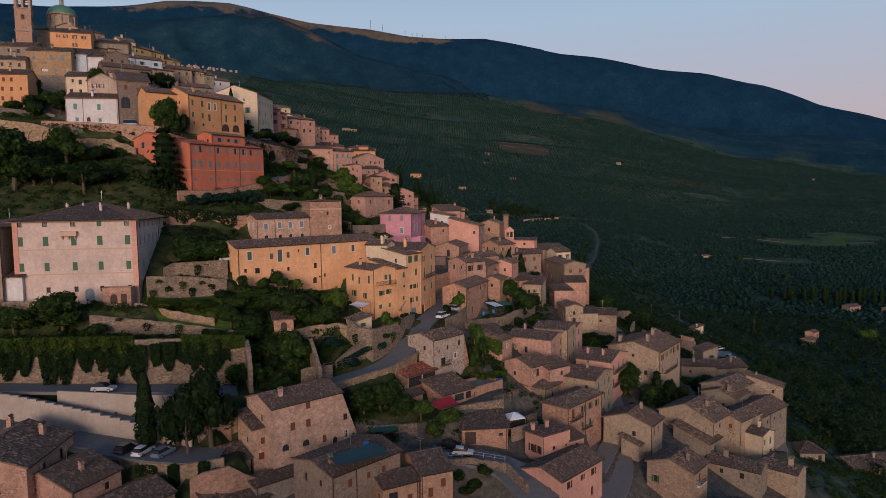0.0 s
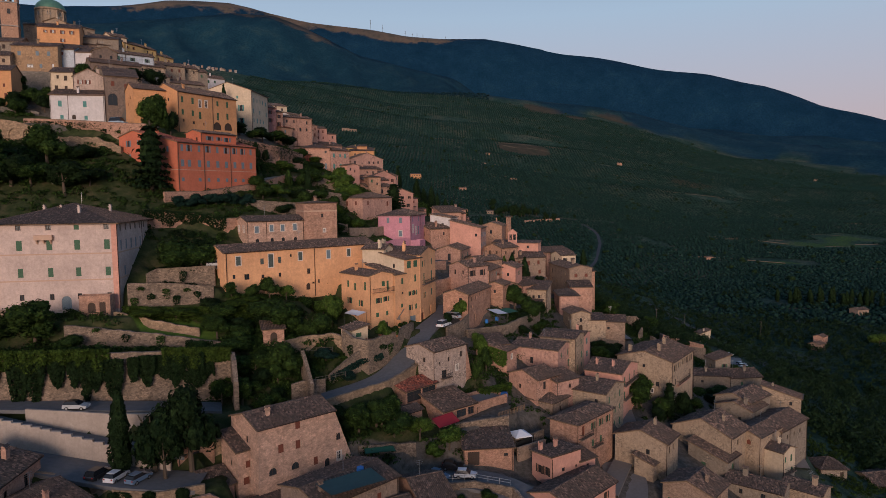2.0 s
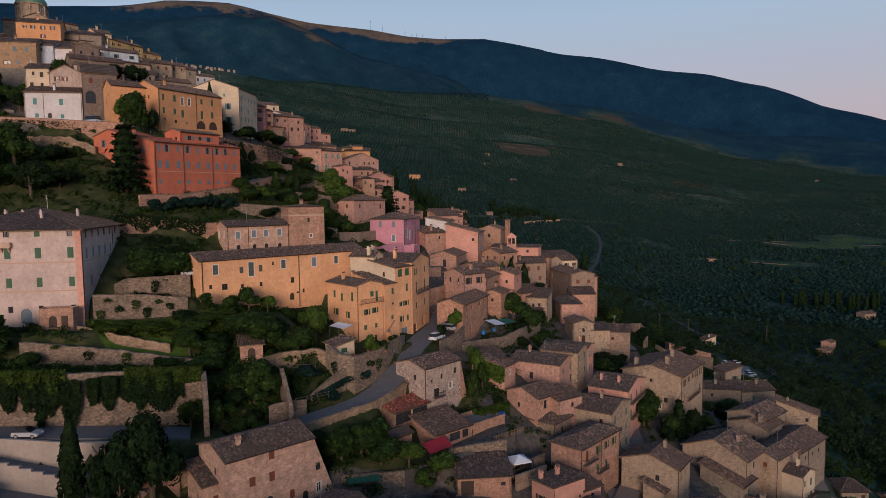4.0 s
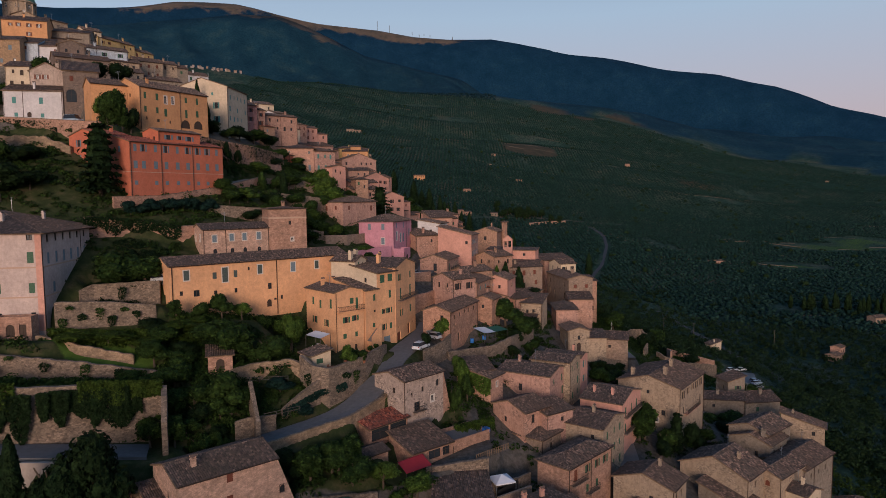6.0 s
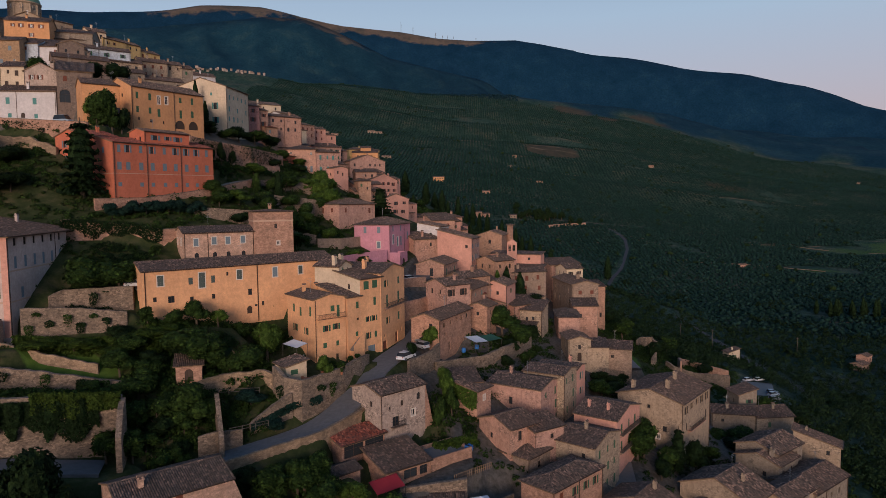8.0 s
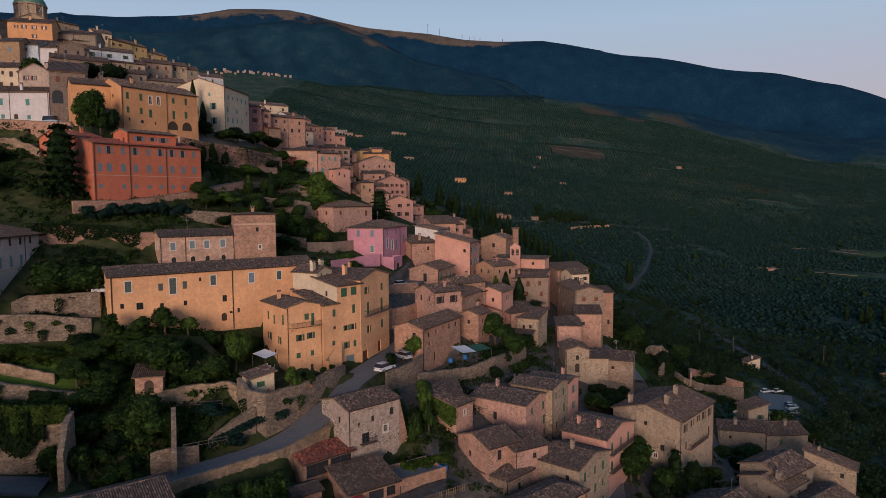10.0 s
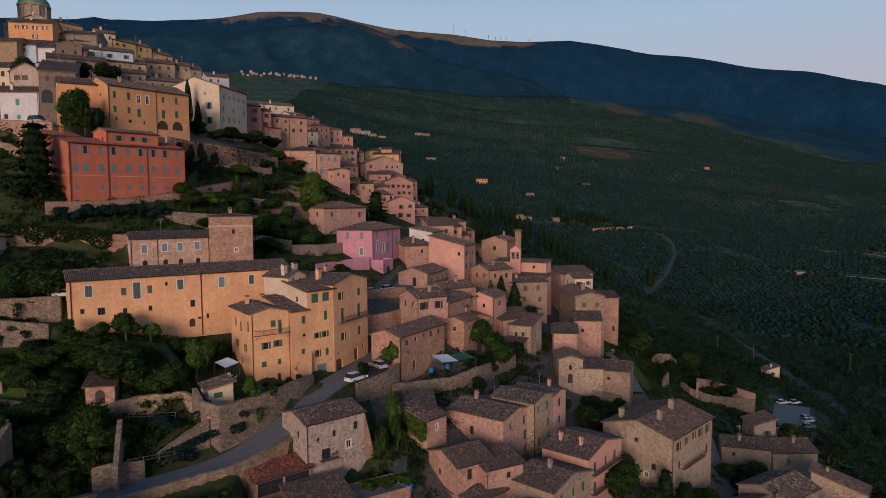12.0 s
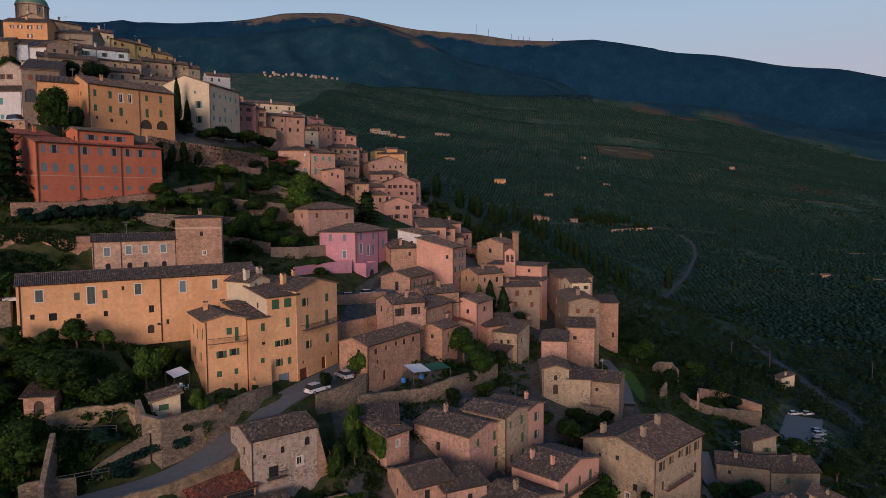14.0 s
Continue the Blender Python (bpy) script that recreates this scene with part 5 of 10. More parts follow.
house("tan stone house end on the valley edge", (52.6, 270), 5, 7.8, 10, 69.3, "rough", "sr", zb=55, pitch=0.12, right=one(0.8, 9.5, 0.8, 1.6))
house("low tiled wing behind the bell gable", (41.5, 275), 20, 12, 8, 76.6, "peach", "sr", zb=66, pitch=0.25)
house("buff house end with a lean-to roof", (43.6, 233.6), 0, 7.2, 5.6, 68.3, "peach", "sr", zb=56, pitch=0.32, right=one(0.3, 2.4, 0.9, 1.0, "nk"))
house("pale house with a hipped slate-grey roof", (37.2, 219.6), -2, 6.2, 12.5, 67.6, "blush", "hip", zb=57, tile=ROOF_DARK, right=())
house("small stone chapel with an arched door and a window over it", (37.8, 203), 5, 5.8, 9, 64.6, "sand", "gy", zb=58, pitch=0.3, right=one(0.5, 1.4, 0.7, 1.1, "nk") + one(0.5, 3.4, 1.1, 2.2, "da"), name="chapel", category="chapel", group="churches")
house("buff side room of the chapel with a tiled roof", (43.6, 203.6), 0, 4.6, 6, 62.6, "sand", "sr", zb=57, pitch=0.2)
house("stone annexe beside the chapel with a tiled roof", (48.2, 207), -14, 6.5, 8, 61.6, "shaderough", "gx", zb=56, right=one(0.25, 1.8, 0.7, 0.8))
house("stone house with a green-framed window", (12.9, 197), 70, 12, 8.6, 78.6, "rough", "gx", zb=70, right=rows(2, [1.2], 0.8, 1.2, "sc"), left=one(0.4, 1.4, 0.7, 1.0), shut=TEAL)
house("salmon house with a tiled roof above the garden", (22.2, 212), 70, 9, 7, 77.6, "salmon", "gx", zb=68, right=one(0.5, 1.4, 0.8, 1.3, "so"))
house("rubble-stone gable house on the alley", (16.8, 195), 68, 6.5, 5, 74.6, "stone", "gx", zb=67, right=one(0.4, 1.3, 0.7, 1.1, "nk") + one(0.4, 4.0, 0.7, 1.6, "nk"), left=one(0.5, 1.5, 0.7, 0.9))
house("buff cottage beside the tall trees", (31.7, 212), 68, 7, 6, 70.6, "sand", "sl", zb=61, pitch=0.3, right=one(0.4, 1.6, 0.7, 1.1, "nk"))
house("buff house front below the gardens", (29.5, 209.5), 68, 8, 5, 66.8, "sand", "sl", zb=60, right=one(0.5, 1.6, 0.7, 1.3, "nk"), pitch=0.3)
# lower quarter, its dimmer light put into the sand and ashen wall colours
house("house with a grey hipped roof over the courtyard", (23.0, 148.0), 50, 7, 7.5, 55.4, "tan", "hip", zb=46, right=one(0.5, 1.5, 0.8, 1.2))
house("buff-plastered house with a rounded balcony and a hipped roof", (26.0, 136.5), 47, 14.5, 6.4, 54.7, "rough", "hip", zb=43, pitch=0.3, right=one(2.4, 1.0, 1.1, 2.1, "d") + one(6.2, 1.2, 0.8, 1.4, "so") + one(9.4, 1.2, 0.8, 1.4, "so") + one(12.2, 1.2, 0.8, 1.4, "so") + one(2.6, 5.6, 0.9, 1.8, "n") + one(6.2, 4.8, 0.8, 1.4, "sc") + one(9.4, 4.8, 0.8, 1.4, "sc") + one(5.0, 8.8, 1.1, 2.2, "d"), left=one(0.5, 5.0, 0.7, 1.0), door=RUST)
house("sandy row house with dark shutters", (35.0, 150), 55, 11.2, 8, 56.6, "sand", "gy", zb=44, pitch=0.25, right=rows(3, [1.0, 4.2, 7.4], 0.8, 1.5, "sc", 0.05), chimneys=((5, 4),), shut=GREEN)
house("salmon row house with two long balconies", (41.0, 159.5), 57, 12.5, 9, 58.4, "salmon", "gy", zb=45, pitch=0.25, right=rows(3, [1.2, 4.6], 0.9, 2.0, "sc", 0.05), chimneys=((3, 3), (3, 7)), shut=GREEN)
house("low vaulted link house with a single window", (24.5, 151.5), 35, 7, 5, 59.0, "blush", "sr", zb=53, right=one(0.6, 1.2, 0.8, 0.9, "nk"), pitch=0.25)
house("rounded stone garage building with a tiled roof", (3.4, 127.6), 6, 9.2, 6.8, 53.5, "stone", "sr", zb=49.5, pitch=0.24, right=one(1.7, 0.7, 2.2, 2.6, "g") + one(0.85, 1.2, 0.8, 0.6))
house("peach house with a flat upper storey and dark windows", (19.0, 124.8), 34, 7.4, 5.2, 52.6, "salmon", "sb", zb=44, pitch=0.08, right=one(3.0, 2.4, 0.8, 0.7) + one(6.3, 2.6, 0.5, 0.5), left=one(1.3, 2.0, 0.9, 1.6, "so") + one(3.2, 2.2, 0.9, 1.5, "so") + one(1.3, 5.2, 0.9, 1.5, "so") + one(3.2, 5.4, 0.9, 1.5, "so"), chimneys=((1, 4), (4.4, 3.6)), shut=DARKWOOD)
house("low peach wing with a tiled lean-to roof", (25.1, 129.0), 34, 4.0, 4.0, 50.4, "salmon", "sr", zb=44, pitch=0.2, right=one(2.0, 1.0, 0.7, 0.6))
house("salmon house with a broad tiled roof and brown shutters", (20.5, 113.8), 46, 14.3, 8.5, 48.8, "salmon", "gx", zb=40, right=rows(3, [0.9], 0.8, 1.3, "so", 0.06) + one(0.75, 4.5, 0.9, 1.8, "da"), shut=DARKWOOD)
house("buff house with a gabled roof on the small square", (44.4, 138.4), 53, 7.5, 10.8, 49.8, "sand", "gx", zb=42, right=one(0.3, 1.2, 0.8, 1.5, "nk") + one(0.65, 1.4, 0.7, 1.2, "nk"), left=one(0.35, 2.0, 0.8, 1.1, "nk"))
house("tiny shed with a lean-to roof on the square", (41.6, 137.6), 50, 4.0, 4, 45.8, "sand", "sr", zb=41)
house("sandy gabled house with a wide tiled roof", (62.8, 150.6), 44, 10, 13.6, 46.2, "sand", "gx", zb=38, pitch=0.42, left=(), right=one(0.4, 1.4, 0.8, 1.2))
house("lower buff house with one green door", (60.6, 147.2), 44, 6.5, 8.7, 42.2, "ashen", "sr", zb=36, left=one(0.6, 1.5, 1.1, 2.0, "d"), right=one(0.5, 1.2, 1.2, 1.8, "d"), door=GREEN)
house("sandy house with an arched red window", (70.8, 154.0), 40, 12, 6.0, 45.0, "sand", "gx", zb=35, left=one(0.4, 1.2, 0.9, 1.1, "asc") + one(0.6, 4.0, 1.0, 2.0, "nk"), shut=RUST)
house("tall cream house with balconies on its side", (75.4, 152.4), 36, 5.5, 6.6, 42.0, "cream", "gy", zb=32, right=rows(2, [1.2, 4.0], 0.8, 1.6, "sc", 0.05), left=one(0.8, 5.0, 0.7, 1.0), shut=GREEN)
house("dark-roofed range of old houses", (79, 160.5), 40, 15, 9, 43.8, "ashen", "gx", zb=34, right=rows(3, [1.5], 0.8, 1.1, "nk"))
house("dark-roofed range of old houses stepping down the hill", (75.5, 168), 42, 9, 9, 46.2, "ashen", "gx", zb=36, right=rows(2, [1.5], 0.8, 1.1, "nk"))
house("sandy house with a roof terrace at the edge of the town", (95.3, 181.9), 60, 5, 9.5, 44.8, "sand", "sr", zb=36, pitch=0.3, right=(), chimneys=((3, 7),))
house("rough stone house with a low gable and a tiled porch", (48.3, 124.8), 48, 8, 9.4, 45.2, "shadestone", "gx", zb=37, left=one(0.8, 2.6, 0.8, 1.4, "so"), right=one(0.5, 1.2, 1.0, 2.0, "d"))
house("long low house with a dark tiled roof", (59.4, 145.5), -38, 11.4, 6.5, 39.0, "ashen", "gx", zb=31, pitch=0.36, right=rows(2, [1.0], 0.9, 1.3, "nk"))
house("low buff house end with a tiled roof on the lane", (72.0, 146.4), -45, 8.0, 6.0, 37.5, "sand", "gx", zb=30, pitch=0.3)
house("small weathered buff cottage with a stone-tiled hipped roof", (93.2, 168.0), -2, 6.4, 6.4, 31.6, "ashen", "hip", zb=27, pitch=0.55, tile=ROOF_DARK, right=one(0.8, 1.0, 0.9, 1.8, "d"))
house("tiled roof of a low house below the town", (52.0, 118.6), 20, 9, 7, 38.6, "sand", "gx", zb=33)
# foreground
house("big rose-plastered stone house with brown shutters", (-29.7, 110.3), 42, 14.2, 9.5, 63.8, "rosewash", "gx", zb=50, pitch=0.32, shut=RUST, right=one(7.15, 0.45, 0.9, 1.2, "sc") + one(4.0, 3.45, 0.95, 1.4, "sc") + one(7.1, 3.55, 0.9, 1.4, "sc") + one(2.5, 7.0, 1.35, 1.2, "an") + one(6.55, 7.15, 1.4, 1.2, "an") + one(10.35, 7.3, 0.8, 1.35, "sc") + one(12.6, 8.2, 1.0, 1.5, "an"), left=one(0.4, 2.0, 0.7, 1.2))
house("lower wing of the rose house with an arched door", (-33.2, 111), 42, 3.6, 6, 60.0, "rosewash", "sr", zb=50, right=one(0.5, 2.0, 0.8, 1.1, "sc") + one(0.4, 4.6, 1.0, 1.2, "sc"), shut=RUST)
house("small outbuilding with a lean-to roof beside the rose house", (-36.6, 108.0), 42, 3.9, 4.6, 55.2, "rough", "sr", zb=51)
house("low rear building with a tiled roof and one dark window", (-43.2, 112.4), 42, 6, 5, 60.2, "rough", "sr", zb=54, right=one(0.5, 1.4, 1.1, 1.7, "nk"))
house("low lean-to shed along the foot of the rose house", (-31.2, 104.9), 42, 14, 3.0, 52.4, "grey", "sr", zb=48, pitch=0.22, right=one(0.62, 0.5, 0.6, 0.8, "nk"))
house("open red-tiled car shelter below the road", (-7.9, 137.9), 47.3, 9.0, 3.6, 61.3, "rough", "sr", zb=57, tile=ROOF_RED, pitch=0.3, right=one(0.27, 0.4, 4.0, 2.1, "n") + one(0.75, 0.4, 4.0, 2.1, "n"))
house("long tiled shed with timber-framed windows", (-0.4, 135.3), 40, 8.6, 7.0, 58.0, "rough", "sr", zb=54, pitch=0.3, right=one(0.55, 0.6, 2.6, 1.5, "nk") + one(0.85, 0.6, 1.6, 1.5, "nk"))
house("low terrace room with a flat grey roof", (6.3, 140.9), 40, 9.0, 6.0, 57.2, "rough", "flat", zb=53)
house("small shed with a grey tiled roof in the orchard", (-8.2, 132.4), 44, 5, 3.5, 58.6, "rough", "gx", zb=55, tile=ROOF_DARK)
house("stone house with a sunken roof terrace", (-17.6, 98.6), 46, 14.5, 10.5, 56.8, "tan", "gx", zb=48, pitch=0.22, right=rows(3, [1.4], 0.8, 1.3, "sc"), left=rows(2, [1.4], 0.8, 1.3, "nk"), shut=RUST, chimneys=((2, 3),))
house("buff house with a steep tiled roof and red-brown shutters", (-4.1, 106.2), 24, 5.8, 10.5, 53.6, "buff", "gx", zb=45, right=one(0.7, 1.4, 0.9, 1.4, "sc") + one(0.3, 2.6, 0.9, 1.6, "sc"), left=one(0.3, 1.0, 0.9, 1.9, "d"), shut=RUST)
house("low buff house with an open balcony", (-10.2, 102.6), 30, 6.6, 6, 53.0, "buff", "gx", zb=45, right=one(0.3, 1.2, 1.6, 2.0, "n") + one(0.75, 2.2, 0.9, 1.6, "d"), door=RUST)
house("peach house with a dark tiled roof below the car park", (-61.0, 93.0), 95, 14.5, 14, 61.2, "peach", "gx", zb=52, right=one(0.35, 1.4, 0.9, 1.3, "nk") + one(0.72, 1.2, 1.1, 1.9, "nk"), left=one(0.3, 2.4, 0.9, 1.6, "nk"), chimneys=((11, 3, 1), (13, 9, 1)))
house("low peach wing with a wide tiled roof", (-54.4, 92.6), 70, 9, 12, 57.6, "peach", "gx", zb=50, right=one(0.7, 1.2, 0.9, 1.2, "nk"))
house("lower tiled outbuilding with old barrel tiles", (-47.6, 91.5), 60, 10, 9, 54.2, "tan", "gx", zb=46)

house("low tiled roof below the car park wall", (-46.0, 95.6), 60, 9, 7, 50.4, "tan", "gx", zb=45)
house("long tiled roof at the foot of the rose house", (-36.0, 99.0), 44, 9, 6, 50.6, "tan", "sr", zb=46)
# upper town, from the bell tower down
house("orange-ochre plastered house packed between its neighbours", (-153.8, 232.0), 12, 9.9, 9.0, 143.5, "orange", "gx", pitch=0.5, zb=133.2, right=rows(3, [1.1, 4.4, 7.7], 0.9, 1.4, "sc", 0.06, seed=39), left=rows(2, [1.1, 4.4], 0.8, 1.3, "nk", 0.1), shut=RUST, chimneys=((3.6, 2.8),))
house("weathered orange-brown house with pale blue shutters", (-156.9, 255.0), 12, 15.5, 10.0, 156.5, "ember", "gx", zb=146.6, pitch=0.42, right=one(2.6, 2.2, 1.1, 1.5, "sk") + one(8.6, 2.0, 1.1, 1.6, "sk") + one(12.4, 2.0, 1.1, 1.6, "sk") + one(6.0, 6.8, 2.2, 1.2) + one(9.6, 6.6, 0.9, 1.4, "sk") + one(13.6, 6.4, 0.8, 1.4), left=rows(2, [1.1, 4.4], 0.8, 1.3, "nk", 0.1), shut=DARKWOOD, chimneys=((8.0, 3.4),))
house("buff plastered house with brown shuttered windows", (-165.8, 250.0), 12, 10.4, 8.0, 152.2, "sand", "gx", pitch=0.5, zb=147.0, right=rows(3, [1.1], 0.9, 1.4, "sc", 0.06, seed=14), left=rows(2, [1.1], 0.8, 1.3, "nk", 0.1), shut=DARKWOOD)
house("weathered tan house under old barrel tiles", (-178.5, 268.0), 10, 15.9, 9.0, 161.3, "ashen", "gx", pitch=0.5, zb=156.2, right=rows(4, [1.1], 0.9, 1.4, "sc", 0.06, seed=83), left=rows(2, [1.1], 0.8, 1.3, "nk", 0.1), shut=DARKWOOD, chimneys=((6.7, 3.5),))
house("orange-ochre plastered house with a few small windows", (-159.6, 276.0), 18, 15.0, 9.0, 168.5, "orange", "gx", pitch=0.5, zb=161.4, right=rows(4, [1.1, 4.4], 0.9, 1.4, "so", 0.06, seed=48), left=rows(2, [1.1, 4.4], 0.8, 1.3, "nk", 0.1), shut=RUST, chimneys=((6.8, 3.0),))
house("cream plastered house with a low tiled roof", (-128.7, 230.0), 10, 6.9, 8.0, 142.1, "cream", "gx", pitch=0.5, zb=130, right=rows(2, [1.1, 4.4], 0.9, 1.4, "sc", 0.06, seed=61), left=rows(2, [1.1, 4.4], 0.8, 1.3, "nk", 0.1), shut=DARKWOOD)
house("grey-pink plastered house under old barrel tiles", (-121.3, 230.0), 10, 9.4, 9.0, 140.6, "dove", "gy", pitch=0.5, zb=130, right=rows(3, [1.1, 4.4], 0.9, 1.4, "so", 0.06, seed=39), left=rows(2, [1.1, 4.4], 0.8, 1.3, "nk", 0.1), shut=RUST)
house("whitewashed house with a few small windows", (-125.8, 224.0), 10, 16.4, 5.6, 133.8, "white", "sr", pitch=0.5, zb=124.4, right=one(3.0, 2.0, 1.1, 1.9, "sc") + one(10.4, 2.1, 1.1, 1.9, "sc") + one(3.4, 6.6, 1.0, 1.2, "sc") + one(7.0, 6.4, 1.2, 1.5, "da") + one(10.6, 6.8, 1.0, 1.2, "sc"), shut=TEAL, chimneys=((8.1, 1.7),))
house("weathered tan house with brown shuttered windows", (-115.2, 238.0), 50, 10.8, 10.0, 143.5, "ashen", "gx", pitch=0.5, zb=127.7, right=rows(3, [1.5, 5.0], 0.9, 1.5, "sc", 0.06) + one(0.2, 8.0, 2.2, 3.4, "da"), shut=RUST, chimneys=((4.4, 4.2),))
house("white house packed between its neighbours, blue of shade put into its walls", (-143.5, 262.0), 10, 5.2, 6.0, 156.4, "shadewhite", "sr", pitch=0.5, zb=149.7, right=rows(2, [1.1, 4.4], 0.9, 1.4, "sc", 0.06, seed=6), left=rows(1, [1.1, 4.4], 0.8, 1.3, "nk", 0.1), shut=RUST)
house("whitewashed house packed between its neighbours", (-138.6, 263.6), 10, 8.2, 6.0, 155.6, "white", "sr", pitch=0.5, zb=154.3, right=rows(2, [1.1], 0.9, 1.4, "so", 0.06, seed=69), left=rows(1, [1.1], 0.8, 1.3, "nk", 0.1), shut=RUST)
house("dark brown stone house stepping down the hill", (-130.6, 262.0), 38, 8.2, 8.0, 156.0, "umber", "gy", zb=146.0, pitch=0.4, right=rows(2, [1.4, 5.0], 0.8, 1.2, "n", 0.06, seed=26), left=rows(2, [1.1, 4.4], 0.8, 1.3, "nk", 0.1), shut=RUST)
house("rough-plastered stone house under old barrel tiles", (-132.6, 272.0), 30, 5.5, 7.0, 156.7, "ashen", "gx", pitch=0.5, zb=153.3, right=rows(1, [1.1], 0.9, 1.4, "so", 0.06, seed=81), left=rows(1, [1.1], 0.8, 1.3, "nk", 0.1), shut=RUST, chimneys=((2.6, 2.7),))
house("white house under old barrel tiles, blue of shade put into its walls", (-134.4, 283.0), 40, 16.9, 7.0, 159.6, "shadewhite", "gx", pitch=0.5, zb=156.4, right=rows(5, [1.1], 0.9, 1.4, "so", 0.06, seed=72), left=rows(1, [1.1], 0.8, 1.3, "nk", 0.1), shut=GREEN, chimneys=((5.5, 2.3),))
house("white house with a low tiled roof, blue of shade put into its walls", (-142.6, 288.0), 30, 5.8, 7.0, 162.6, "shadewhite", "gx", pitch=0.5, zb=159.4, right=rows(1, [1.1], 0.9, 1.4, "so", 0.06, seed=79), left=rows(1, [1.1], 0.8, 1.3, "nk", 0.1), shut=GREEN, chimneys=((2.2, 2.6),))
house("grey stone-coloured house under old barrel tiles", (-149.8, 298.0), 40, 7.4, 8.0, 169.5, "grey", "gx", pitch=0.5, zb=164.1, right=rows(2, [1.1], 0.9, 1.4, "sc", 0.06, seed=46), left=rows(2, [1.1], 0.8, 1.3, "nk", 0.1), shut=RUST)
house("cream plastered house under old barrel tiles", (-146.6, 308.0), 50, 7.3, 8.0, 172.3, "cream", "gx", pitch=0.5, zb=168.3, right=rows(2, [1.1], 0.9, 1.4, "nk", 0.06, seed=3), left=rows(2, [1.1], 0.8, 1.3, "nk", 0.1), shut=DARKWOOD, chimneys=((2.6, 3.2),))
house("golden-yellow house under old barrel tiles", (-142.7, 312.0), 68, 11.4, 8.0, 170.2, "gold", "gx", pitch=0.5, zb=164.7, right=rows(3, [1.1], 0.9, 1.4, "so", 0.06, seed=88), left=rows(2, [1.1], 0.8, 1.3, "nk", 0.1), shut=RUST)
house("golden-yellow house under old barrel tiles", (-140.2, 320.0), 68, 11.4, 8.0, 170.3, "gold", "gx", pitch=0.5, zb=164.1, right=rows(3, [1.1, 4.4], 0.9, 1.4, "nk", 0.06, seed=38), left=rows(2, [1.1, 4.4], 0.8, 1.3, "nk", 0.1), shut=GREEN, chimneys=((7.8, 2.8),))
house("golden-yellow house stepping down the hill", (-136.8, 330.0), 68, 12.2, 8.0, 168.6, "gold", "gx", pitch=0.5, zb=164.2, right=rows(3, [1.1], 0.9, 1.4, "sc", 0.06, seed=47), left=rows(2, [1.1], 0.8, 1.3, "nk", 0.1), shut=RUST, chimneys=((7.5, 2.8),))
house("buff plastered house stepping down the hill", (-128.8, 286.0), 42, 14.9, 8.0, 155.5, "sand", "gx", pitch=0.5, zb=151.6, right=rows(4, [1.1], 0.9, 1.4, "nk", 0.06, seed=74), left=rows(2, [1.1], 0.8, 1.3, "nk", 0.1), shut=RUST)
house("weathered tan house with a low tiled roof", (-120.2, 278.0), 40, 11.2, 8.0, 149.6, "ashen", "gx", pitch=0.5, zb=146.3, right=rows(3, [1.1], 0.9, 1.4, "nk", 0.06, seed=27), left=rows(2, [1.1], 0.8, 1.3, "nk", 0.1), shut=RUST, chimneys=((6.6, 3.1),))
house("buff plastered house with a few small windows", (-125.5, 308.0), 42, 11.5, 9.0, 159.4, "sand", "gx", pitch=0.5, zb=152.6, right=rows(3, [1.1, 4.4], 0.9, 1.4, "sc", 0.06, seed=78), left=rows(2, [1.1, 4.4], 0.8, 1.3, "nk", 0.1), shut=RUST, chimneys=((4.6, 4.0),))
house("buff plastered house stepping down the hill", (-118.6, 318.0), 42, 6.7, 8.0, 159.9, "sand", "gx", pitch=0.5, zb=154.0, right=rows(2, [1.1], 0.9, 1.4, "sc", 0.06, seed=68), left=rows(2, [1.1], 0.8, 1.3, "nk", 0.1), shut=DARKWOOD)
house("weathered tan house with brown shuttered windows", (-114.5, 322.0), 42, 5.7, 8.0, 158.9, "ashen", "gx", pitch=0.5, zb=153.1, right=rows(1, [1.1], 0.9, 1.4, "sc", 0.06, seed=62), left=rows(2, [1.1], 0.8, 1.3, "nk", 0.1), shut=GREEN, chimneys=((2.8, 2.7),))
house("weathered tan house with brown shuttered windows", (-111.7, 285.0), 42, 14.5, 8.0, 147.7, "ashen", "gx", pitch=0.5, zb=144.1, right=rows(4, [1.1], 0.9, 1.4, "nk", 0.06, seed=32), left=rows(2, [1.1], 0.8, 1.3, "nk", 0.1), shut=RUST, chimneys=((4.5, 2.7),))
house("whitewashed house with brown shuttered windows", (-120.5, 350.0), 42, 10.8, 8.0, 161.2, "white", "gx", pitch=0.5, zb=157.2, right=rows(3, [1.1], 0.9, 1.4, "sc", 0.06, seed=68), left=rows(2, [1.1], 0.8, 1.3, "nk", 0.1), shut=GREEN, chimneys=((4.4, 2.8),))
house("brown old house with a few small windows", (-128.4, 255.0), 38, 17.5, 8.0, 150.3, "umber", "gx", pitch=0.5, zb=146.4, right=rows(5, [1.1], 0.9, 1.4, "nk", 0.06, seed=73), left=rows(2, [1.1], 0.8, 1.3, "nk", 0.1), shut=RUST, chimneys=((11.5, 3.2),))
house("dark weathered house under a broad tiled roof", (-148.9, 285.0), 30, 8.0, 8.0, 163.8, "umber", "gx", zb=152, pitch=0.45, right=rows(2, [1.2], 0.8, 1.2, "n", 0.06))
house("grey weathered house under a broad tiled roof", (-142.2, 288.0), 34, 8.4, 8.0, 164.0, "ashen", "gx", zb=152, pitch=0.42, right=rows(2, [1.2], 0.8, 1.2, "n", 0.06))
